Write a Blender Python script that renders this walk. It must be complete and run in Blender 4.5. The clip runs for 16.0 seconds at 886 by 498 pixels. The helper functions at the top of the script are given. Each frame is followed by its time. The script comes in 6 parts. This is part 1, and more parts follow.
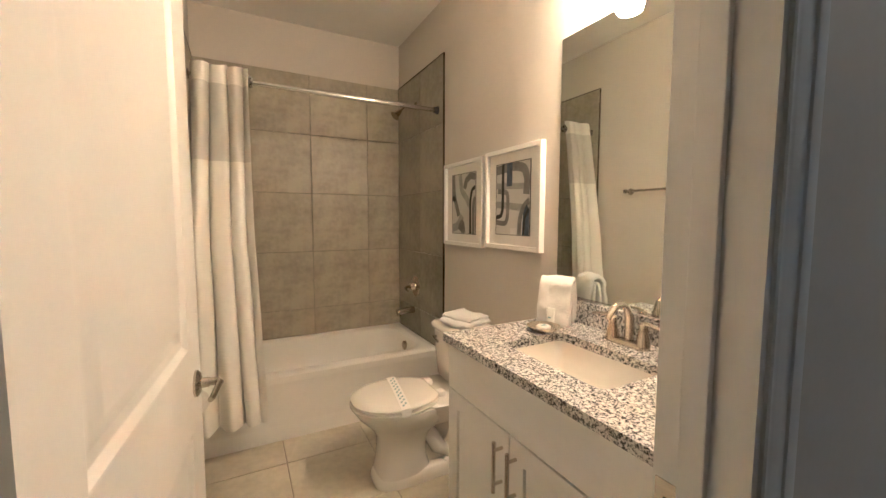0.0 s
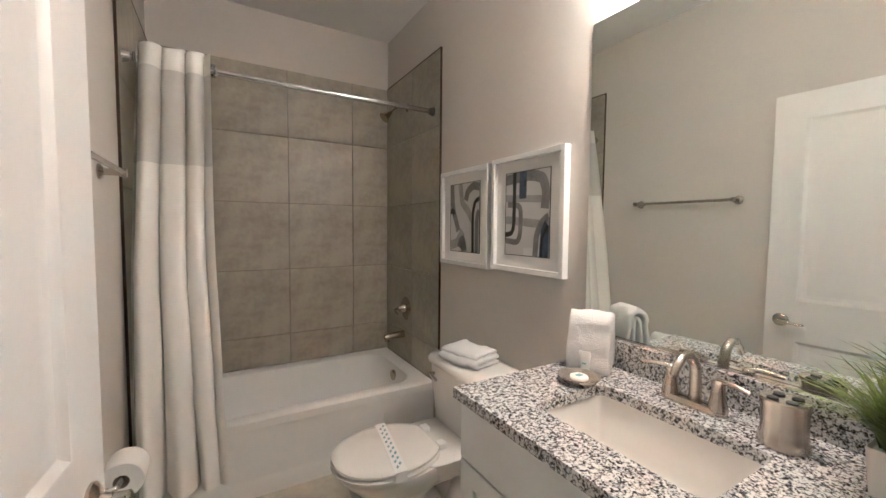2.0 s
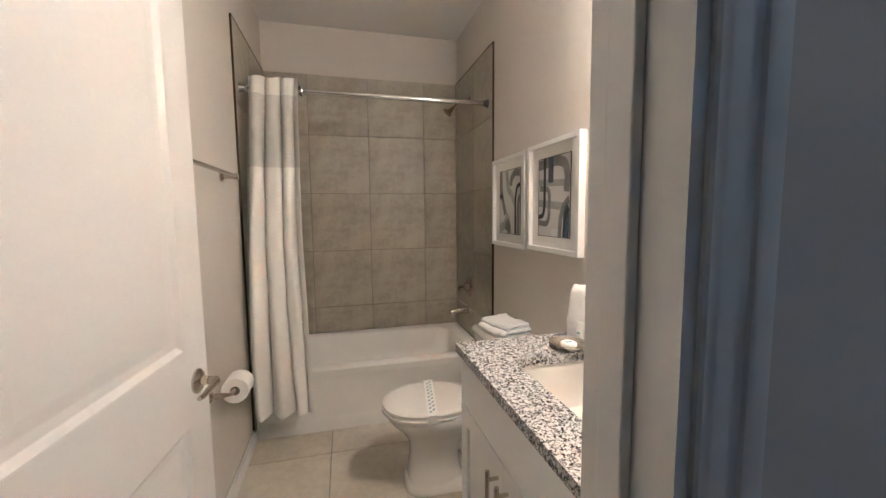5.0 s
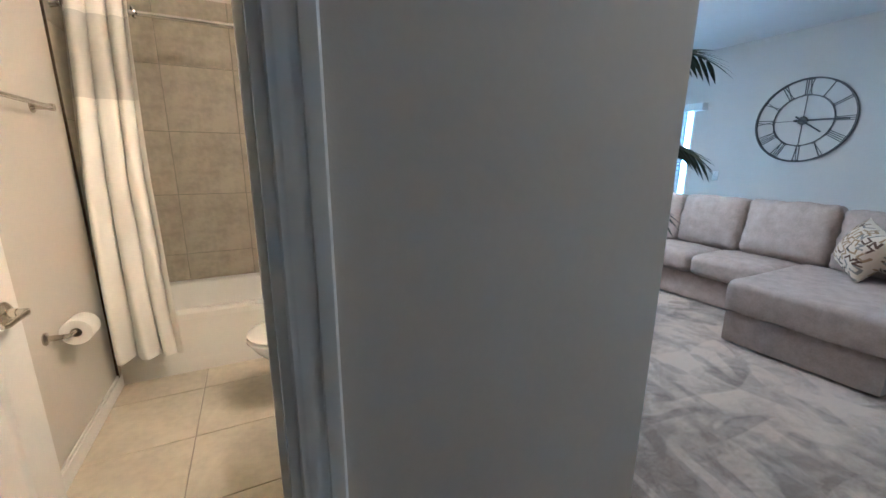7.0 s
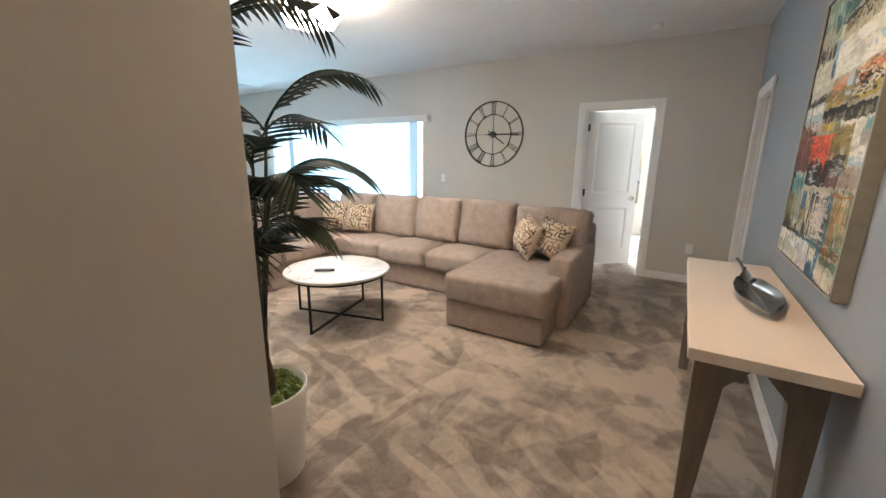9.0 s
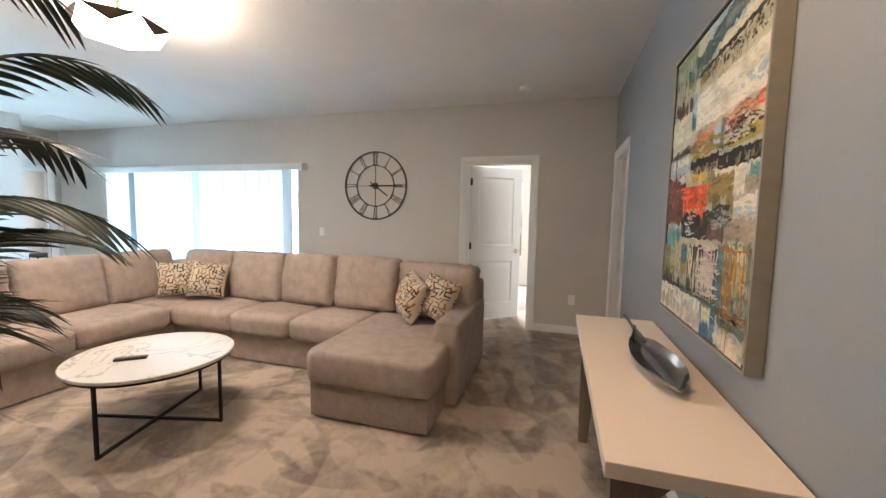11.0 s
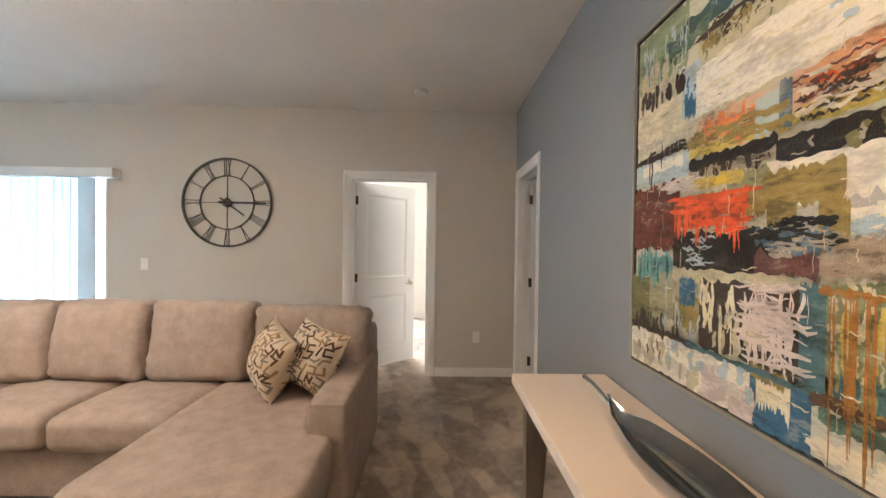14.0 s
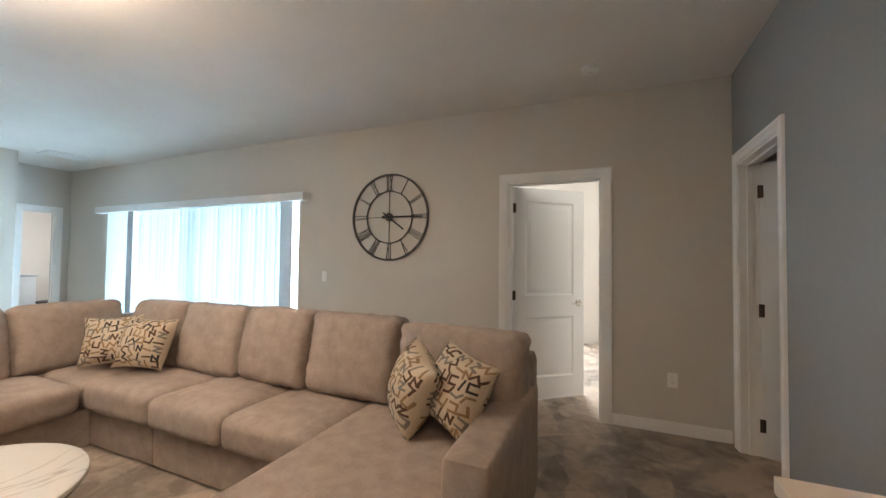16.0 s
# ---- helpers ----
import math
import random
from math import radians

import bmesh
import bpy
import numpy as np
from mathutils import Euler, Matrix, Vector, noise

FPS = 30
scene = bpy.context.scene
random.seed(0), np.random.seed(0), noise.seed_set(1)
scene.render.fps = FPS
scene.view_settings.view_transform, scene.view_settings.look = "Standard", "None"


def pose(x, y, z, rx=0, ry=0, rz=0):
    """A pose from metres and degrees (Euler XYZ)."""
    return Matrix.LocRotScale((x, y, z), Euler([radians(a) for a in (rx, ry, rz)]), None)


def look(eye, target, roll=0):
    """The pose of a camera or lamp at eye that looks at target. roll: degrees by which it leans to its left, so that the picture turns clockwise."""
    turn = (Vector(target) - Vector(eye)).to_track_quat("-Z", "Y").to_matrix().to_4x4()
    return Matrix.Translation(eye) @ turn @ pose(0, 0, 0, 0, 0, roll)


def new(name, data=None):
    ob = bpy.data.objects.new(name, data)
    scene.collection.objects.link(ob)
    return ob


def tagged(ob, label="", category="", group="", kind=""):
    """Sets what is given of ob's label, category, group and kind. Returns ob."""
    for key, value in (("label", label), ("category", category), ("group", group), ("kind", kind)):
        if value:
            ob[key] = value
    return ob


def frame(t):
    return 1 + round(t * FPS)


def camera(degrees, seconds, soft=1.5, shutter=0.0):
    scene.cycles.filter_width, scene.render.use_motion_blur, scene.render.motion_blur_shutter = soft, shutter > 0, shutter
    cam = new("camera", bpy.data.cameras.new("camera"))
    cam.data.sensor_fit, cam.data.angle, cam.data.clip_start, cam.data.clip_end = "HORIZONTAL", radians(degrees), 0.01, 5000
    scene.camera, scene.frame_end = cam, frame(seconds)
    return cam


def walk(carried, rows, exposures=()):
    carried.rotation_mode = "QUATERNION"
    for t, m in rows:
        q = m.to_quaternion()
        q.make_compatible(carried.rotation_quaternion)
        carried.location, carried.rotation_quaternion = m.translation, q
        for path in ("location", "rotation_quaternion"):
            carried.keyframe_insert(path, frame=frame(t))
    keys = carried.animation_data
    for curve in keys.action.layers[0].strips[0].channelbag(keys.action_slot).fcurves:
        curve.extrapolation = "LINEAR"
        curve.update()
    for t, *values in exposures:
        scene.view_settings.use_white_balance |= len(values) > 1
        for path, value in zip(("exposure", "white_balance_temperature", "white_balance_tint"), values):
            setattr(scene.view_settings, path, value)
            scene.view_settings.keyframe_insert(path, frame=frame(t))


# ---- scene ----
cam = camera(98.1, 16.0)
METRES, EYE, TILT, LEAN, TURN = 3.6, 1.36, 0.0, 0.0, -27.5
PATH = [
    (0, (0.03, 0.033, 1.306), (0.956, 1.799, 1.15), 0.1),
    (0.5, (0.081, 0.161, 1.286), (0.957, 1.948, 1.088), 0.1),
    (1, (0.112, 0.286, 1.281), (0.981, 2.07, 1.029), 0.2),
    (1.5, (0.106, 0.321, 1.313), (1.015, 2.086, 1.073), 0.2),
    (2, (0.103, 0.351, 1.344), (1.111, 2.074, 1.233), 0.5),
    (2.5, (0.105, 0.373, 1.368), (1.237, 2.022, 1.37), 0.5),
    (3, (0.125, 0.382, 1.372), (1.288, 2.008, 1.41), 0.3),
    (3.5, (0.197, 0.349, 1.371), (1.208, 2.074, 1.405), 0.2),
    (4, (0.263, 0.25, 1.367), (0.908, 2.142, 1.335), -0.1),
    (6.5, (0.441, -0.233, 1.297), (0.9, 1.673, 0.904), -0.2),
    (7, (0.555, -0.265, 1.308), (1.424, 1.48, 0.858), 0.3),
    (7.5, (0.678, -0.329, 1.305), (1.832, 1.23, 0.818), 0.5),
    (8, (0.798, -0.38, 1.337), (2.111, 1.046, 0.842), 0.5),
    (8.5, (0.847, -0.41, 1.382), (2.353, 0.809, 0.886), 0.5),
    (9, (0.946, -0.414, 1.393), (2.606, 0.609, 0.944), 0.6),
    (9.5, (1.109, -0.409, 1.399), (2.879, 0.451, 1.04), 0.6),
    (10, (1.232, -0.384, 1.378), (3.086, 0.31, 1.094), 0.7),
    (12.5, (1.8, -0.305, 1.368), (3.746, 0.152, 1.293), 0.9),
    (13, (1.911, -0.251, 1.382), (3.887, 0.05, 1.325), 0.8),
    (13.5, (2.05, -0.194, 1.376), (4.049, -0.122, 1.335), 0.8),
    (14, (2.238, -0.138, 1.359), (4.238, -0.172, 1.339), 0.8),
    (14.5, (2.346, -0.089, 1.343), (4.345, -0.068, 1.397), 0.9),
    (15, (2.455, -0.047, 1.337), (4.437, 0.212, 1.402), 0.8),
    (15.5, (2.593, -0.05, 1.32), (4.511, 0.512, 1.387), 0.8),
    (16, (2.737, -0.095, 1.319), (4.575, 0.691, 1.378), 0.7),
]
walk(cam, [(t, look(eye, target, roll)) for t, eye, target, roll in PATH], [(0.0, 0.24, 4850, 5), (1.0, -0.03, 4200, 4), (2.0, -0.03, 4030, 5), (4.0, -0.03, 4050, 6), (6.5, 0.36, 4350, 6), (7.0, 0.55, 4400, 3), (7.5, 0.74, 5750, 9), (8.2, 0.72, 6300, 10), (9.0, 0.68, 6250, 11), (10.0, 0.57, 6350, 13), (12.5, 0.50, 7100, 18), (14.5, 0.63, 7000, 16), (15.0, 0.60, 6800, 16), (15.5, 0.44, 6850, 16), (16.0, 0.14, 7150, 16)])

# ---- world, sun, large lights ----
world = bpy.data.worlds.new("sky")
world.use_nodes = True
wn = world.node_tree
sky = wn.nodes.new("ShaderNodeTexSky")
sky.sky_type, sky.sun_disc = "NISHITA", False
sky.sun_elevation, sky.sun_rotation = radians(65), radians(60)
wn.links.new(sky.outputs[0], wn.nodes["Background"].inputs[0])
wn.nodes["Background"].inputs[1].default_value = 0.12
scene.world = world
sun = new("sun", bpy.data.lights.new("sun", "SUN"))
sun.data.energy, sun.data.angle, sun.data.color = 2.5, radians(0.6), (1, 0.95, 0.88)
sun.matrix_world = look((22, 13, 55), (0, 0, 0))


def daylight_area(m, w, h, watts, color=(0.50, 0.76, 1.0)):
    lamp = new("daylight_panel", bpy.data.lights.new("daylight_panel", "AREA"))
    lamp.data.shape, lamp.data.size, lamp.data.size_y = "RECTANGLE", w, h
    lamp.data.energy, lamp.data.color = watts, color
    lamp.matrix_world = m
    return lamp


# patio door, far window and bedroom window
daylight_area(look((6.62, 5.15, 1.05), (0, 5.15, 1.05)), 3.9, 2.0, 340)
daylight_area(look((3.8, 7.85, 1.2), (3.8, 0, 1.2)), 2.0, 1.9, 300)
daylight_area(look((9.2, 1.2, 1.4), (6, 1.0, 1.4)), 1.6, 1.4, 210, (0.78, 0.9, 1.0))
# added lamp behind an unseen opening, to brighten the study beyond the doorway
daylight_area(look((7.6, 9.4, 1.5), (5, 9.4, 1.2)), 1.2, 1.3, 55, (0.85, 0.93, 1.0))


def bulb(x, y, z, watts, color, size=0.04):
    lamp = new("bulb_light", bpy.data.lights.new("bulb_light", "POINT"))
    lamp.data.energy, lamp.data.color, lamp.data.shadow_soft_size = watts, color, size
    lamp.location = (x, y, z)
    return lamp


# ---- materials ----
MATS = {}


def mat(name, col, rough=0.6, metal=0.0, var=0.1, scale=3.0, fine=60.0, bump=0.0, bscale=150.0, stretch=(1, 1, 1), glow=0.0, clear=0.0, rand=0.0, coat=0.0):
    m = bpy.data.materials.new(name)
    m.use_nodes = True
    nt = m.node_tree
    n, l = nt.nodes, nt.links
    b = n["Principled BSDF"]
    b.inputs["Roughness"].default_value, b.inputs["Metallic"].default_value = rough, metal
    b.inputs["Coat Weight"].default_value = coat
    tc = n.new("ShaderNodeTexCoord")
    mp = n.new("ShaderNodeMapping")
    mp.inputs["Scale"].default_value = stretch
    l.new(tc.outputs["Object"], mp.inputs[0])
    big = n.new("ShaderNodeTexNoise")
    big.inputs["Scale"].default_value, big.inputs["Detail"].default_value, big.inputs["Roughness"].default_value = scale, 5, 0.6
    small = n.new("ShaderNodeTexNoise")
    small.inputs["Scale"].default_value, small.inputs["Detail"].default_value = fine, 3
    for t in (big, small):
        l.new(mp.outputs[0], t.inputs["Vector"])
    add = n.new("ShaderNodeMath")
    add.operation, add.use_clamp = "MULTIPLY_ADD", True
    l.new(small.outputs["Fac"], add.inputs[0])
    add.inputs[1].default_value = 0.4
    sub = n.new("ShaderNodeMath")
    sub.operation = "SUBTRACT"
    sub.inputs[1].default_value = 0.2
    l.new(big.outputs["Fac"], sub.inputs[0])
    l.new(sub.outputs[0], add.inputs[2])
    fac = add.outputs[0]
    if rand:
        oi = n.new("ShaderNodeObjectInfo")
        r = n.new("ShaderNodeMath")
        r.operation, r.use_clamp = "MULTIPLY_ADD", True
        l.new(oi.outputs["Random"], r.inputs[0])
        r.inputs[1].default_value = rand
        l.new(fac, r.inputs[2])
        fac = r.outputs[0]
    ramp = n.new("ShaderNodeValToRGB")
    ramp.color_ramp.elements[0].position, ramp.color_ramp.elements[1].position = 0.3, 0.7
    ramp.color_ramp.elements[0].color = [c * (1 - var) for c in col] + [1]
    ramp.color_ramp.elements[1].color = [min(1, c * (1 + var)) for c in col] + [1]
    l.new(fac, ramp.inputs[0])
    l.new(ramp.outputs[0], b.inputs["Base Color"])
    rr_ = n.new("ShaderNodeMapRange")
    rr_.inputs["To Min"].default_value, rr_.inputs["To Max"].default_value = max(0.02, rough * 0.85), min(1, rough * 1.15)
    l.new(big.outputs["Fac"], rr_.inputs[0])
    l.new(rr_.outputs[0], b.inputs["Roughness"])
    if bump:
        bn = n.new("ShaderNodeTexNoise")
        bn.inputs["Scale"].default_value, bn.inputs["Detail"].default_value = bscale, 3
        l.new(mp.outputs[0], bn.inputs["Vector"])
        bp = n.new("ShaderNodeBump")
        bp.inputs["Strength"].default_value, bp.inputs["Distance"].default_value = bump, 0.004
        l.new(bn.outputs["Fac"], bp.inputs["Height"])
        l.new(bp.outputs[0], b.inputs["Normal"])
    if glow:
        b.inputs["Emission Color"].default_value = (*col, 1)
        b.inputs["Emission Strength"].default_value = glow
    if clear:
        tr = n.new("ShaderNodeBsdfTranslucent")
        l.new(ramp.outputs[0], tr.inputs[0])
        mx = n.new("ShaderNodeMixShader")
        mx.inputs[0].default_value = clear
        l.new(b.outputs[0], mx.inputs[1])
        l.new(tr.outputs[0], mx.inputs[2])
        l.new(mx.outputs[0], n["Material Output"].inputs[0])
    MATS[name] = m
    return m


wall_paint = mat("greige_wall_paint", (0.575, 0.540, 0.490), 0.75, var=0.03, scale=1.2, bump=0.06, bscale=220)
accent_paint = mat("blue_grey_wall_paint", (0.268, 0.282, 0.288), 0.7, var=0.03, scale=1.2, bump=0.06, bscale=220)
ceiling_paint = mat("ceiling_paint", (0.76, 0.735, 0.70), 0.9, var=0.03, scale=2, bump=0.12, bscale=160)
white_trim = mat("white_trim_paint", (0.80, 0.79, 0.77), 0.35, var=0.02, scale=4, bump=0.02)
white_door = mat("white_door_paint", (0.72, 0.705, 0.68), 0.38, var=0.02, scale=3, bump=0.03, bscale=90)
cabinet_white = mat("white_cabinet_lacquer", (0.82, 0.81, 0.79), 0.3, var=0.02)
sink_glaze = mat("sink_vitreous_china", (0.84, 0.81, 0.76), 0.15, var=0.02, scale=5, coat=0.3)
porcelain = mat("glazed_porcelain", (0.84, 0.81, 0.76), 0.08, var=0.015, scale=5, coat=0.5)
acrylic = mat("tub_acrylic", (0.83, 0.82, 0.78), 0.32, var=0.02, scale=4)
nickel = mat("brushed_nickel", (0.55, 0.50, 0.44), 0.26, 1.0, var=0.08, fine=300, stretch=(1, 1, 20))
fixture_nickel = mat("aged_nickel", (0.47, 0.41, 0.33), 0.22, 1.0, var=0.12, fine=200)
chrome = mat("polished_chrome", (0.56, 0.55, 0.54), 0.16, 1.0, var=0.03)
black_metal = mat("black_metal", (0.018, 0.018, 0.019), 0.45, 0.6, var=0.1)
bronze = mat("dark_bronze", (0.06, 0.042, 0.03), 0.4, 0.8, var=0.15)
iron = mat("weathered_iron", (0.075, 0.07, 0.065), 0.5, 0.7, var=0.3, scale=20)
wall_tile = mat("grey_stone_wall_tile", (0.325, 0.298, 0.240), 0.42, var=0.22, scale=5.0, fine=28, bump=0.05, bscale=40, rand=0.12)
floor_tile = mat("taupe_stone_floor_tile", (0.53, 0.488, 0.395), 0.40, var=0.14, scale=4.5, fine=30, bump=0.05, bscale=40, rand=0.1)
grout = mat("grey_grout", (0.20, 0.18, 0.155), 0.9, var=0.08)
grout_light = mat("floor_grout", (0.26, 0.235, 0.20), 0.9, var=0.08)
sofa_cloth = mat("taupe_woven_upholstery", (0.345, 0.277, 0.239), 0.92, var=0.16, scale=13, fine=90, bump=0.5, bscale=330)
terry = mat("white_terry_cotton", (0.82, 0.81, 0.80), 0.95, var=0.04, fine=120, bump=0.9, bscale=300)
curtain_cloth = mat("white_curtain_cloth", (0.87, 0.845, 0.80), 0.85, var=0.03, bump=0.12, bscale=300, clear=0.05)
sheer_cloth = mat("sheer_curtain_voile", (0.68, 0.665, 0.635), 0.9, var=0.04, clear=0.35)
moss = mat("green_moss", (0.10, 0.135, 0.025), 0.95, var=0.6, scale=30, bump=1.0, bscale=120)
pot_white = mat("white_ceramic_pot", (0.78, 0.76, 0.73), 0.4, var=0.03)
palm_leaf = mat("dark_palm_leaf", (0.016, 0.027, 0.011), 0.6, var=0.45, scale=4, clear=0.06)
palm_stem = mat("palm_stem", (0.05, 0.045, 0.025), 0.7, var=0.3, scale=12, stretch=(1, 1, 8))
palm_bark = mat("palm_bark_fibre", (0.07, 0.035, 0.02), 0.9, var=0.5, scale=18, stretch=(1, 1, 0.2), bump=0.8)
grass_green = mat("grass_blade_green", (0.16, 0.20, 0.035), 0.4, var=0.75, scale=16, clear=0.2)
slat_cloth = mat("sheer_blind_cloth", (0.72, 0.77, 0.78), 0.8, var=0.05, stretch=(6, 6, 0.3), clear=0.45)
stack_grey = mat("pale_grey_slat", (0.60, 0.60, 0.59), 0.6, var=0.05, clear=0.08)
frame_grey = mat("grey_aluminium", (0.33, 0.35, 0.37), 0.45, 0.4, var=0.05)
valance_white = mat("valance_plastic", (0.72, 0.72, 0.71), 0.45, var=0.02)
console_top_m = mat("cream_laminate", (0.80, 0.685, 0.58), 0.36, var=0.01, scale=3)
console_leg_m = mat("grey_washed_wood", (0.17, 0.135, 0.105), 0.55, var=0.22, scale=5, stretch=(6, 6, 1), bump=0.1)
silver_m = mat("polished_pewter", (0.33, 0.335, 0.34), 0.13, 1.0, var=0.15, scale=6)
art_frame_m = mat("champagne_frame", (0.42, 0.37, 0.29), 0.4, 0.7, var=0.08, stretch=(1, 1, 6))
plastic_white = mat("white_plastic", (0.80, 0.79, 0.76), 0.4, var=0.01)
dark_wood = mat("espresso_wood", (0.035, 0.022, 0.016), 0.4, var=0.3, stretch=(1, 8, 8), scale=4)
paper = mat("white_paper", (0.82, 0.80, 0.77), 0.9, var=0.02, bump=0.2)
rubber = mat("dark_plastic", (0.02, 0.02, 0.022), 0.5, var=0.1)
concrete_out = mat("patio_concrete", (0.4, 0.39, 0.37), 0.9, var=0.1)
wash_blue = mat("printed_teal", (0.22, 0.38, 0.42), 0.6, var=0.1)
mirror_m = mat("mirror_silver", (0.82, 0.86, 0.825), 0.015, 1.0, var=0.0)
MATS["mirror_silver"].node_tree.nodes["Principled BSDF"].inputs["Roughness"].links[0].from_node.inputs["To Max"].default_value = 0.02
MATS["mirror_silver"].node_tree.nodes["Principled BSDF"].inputs["Roughness"].links[0].from_node.inputs["To Min"].default_value = 0.01


def glass_mat():
    m = bpy.data.materials.new("window_glass")
    m.use_nodes = True
    b = m.node_tree.nodes["Principled BSDF"]
    b.inputs["Base Color"].default_value = (0.93, 0.97, 0.96, 1)
    b.inputs["Transmission Weight"].default_value, b.inputs["Roughness"].default_value, b.inputs["IOR"].default_value = 1, 0.0, 1.02
    return m


glass = glass_mat()


def ramp_mat(name, scale, stops, rough, detail=4, distort=0.0, bump=0.0, stretch=(1, 1, 1), constant=False, second=0.0):
    """A surface whose colours follow one noise: stops of (position, colour)."""
    m = bpy.data.materials.new(name)
    m.use_nodes = True
    n, l = m.node_tree.nodes, m.node_tree.links
    b = n["Principled BSDF"]
    b.inputs["Roughness"].default_value = rough
    tc, mp = n.new("ShaderNodeTexCoord"), n.new("ShaderNodeMapping")
    mp.inputs["Scale"].default_value = stretch
    l.new(tc.outputs["Object"], mp.inputs[0])
    t = n.new("ShaderNodeTexNoise")
    t.inputs["Scale"].default_value, t.inputs["Detail"].default_value, t.inputs["Distortion"].default_value = scale, detail, distort
    l.new(mp.outputs[0], t.inputs["Vector"])
    fac = t.outputs["Fac"]
    if second:
        t2 = n.new("ShaderNodeTexNoise")
        t2.inputs["Scale"].default_value, t2.inputs["Detail"].default_value = second, 5
        l.new(mp.outputs[0], t2.inputs["Vector"])
        a = n.new("ShaderNodeMath")
        a.operation = "MULTIPLY_ADD"
        a.inputs[1].default_value = 0.55
        l.new(t2.outputs["Fac"], a.inputs[0])
        s = n.new("ShaderNodeMath")
        s.operation = "MULTIPLY_ADD"
        s.inputs[1].default_value, s.inputs[2].default_value = 1.0, -0.27
        l.new(fac, s.inputs[0])
        l.new(s.outputs[0], a.inputs[2])
        fac = a.outputs[0]
    r = n.new("ShaderNodeValToRGB")
    r.color_ramp.interpolation = "CONSTANT" if constant else "LINEAR"
    while len(r.color_ramp.elements) < len(stops):
        r.color_ramp.elements.new(0.5)
    for e, (p, c) in zip(r.color_ramp.elements, stops):
        e.position, e.color = p, (*c, 1)
    l.new(fac, r.inputs[0])
    l.new(r.outputs[0], b.inputs["Base Color"])
    if bump:
        bn = n.new("ShaderNodeTexNoise")
        bn.inputs["Scale"].default_value, bn.inputs["Detail"].default_value = 260, 4
        l.new(tc.outputs["Object"], bn.inputs["Vector"])
        bp = n.new("ShaderNodeBump")
        bp.inputs["Strength"].default_value, bp.inputs["Distance"].default_value = bump, 0.01
        l.new(bn.outputs["Fac"], bp.inputs["Height"])
        l.new(bp.outputs[0], b.inputs["Normal"])
    return m


granite = ramp_mat("speckled_granite", 115, [(0.0, (0.018, 0.018, 0.02)), (0.385, (0.03, 0.03, 0.033)), (0.425, (0.13, 0.13, 0.14)), (0.47, (0.27, 0.265, 0.27)), (0.53, (0.50, 0.49, 0.485)), (0.60, (0.64, 0.63, 0.62)), (1.0, (0.70, 0.69, 0.68))], 0.16, detail=5, distort=0.9, second=210)
marble = ramp_mat("white_marble", 2.2, [(0.0, (0.60, 0.57, 0.53)), (0.485, (0.59, 0.56, 0.52)), (0.5, (0.40, 0.36, 0.32)), (0.515, (0.59, 0.56, 0.52)), (1.0, (0.62, 0.59, 0.55))], 0.15, detail=7, distort=1.2)


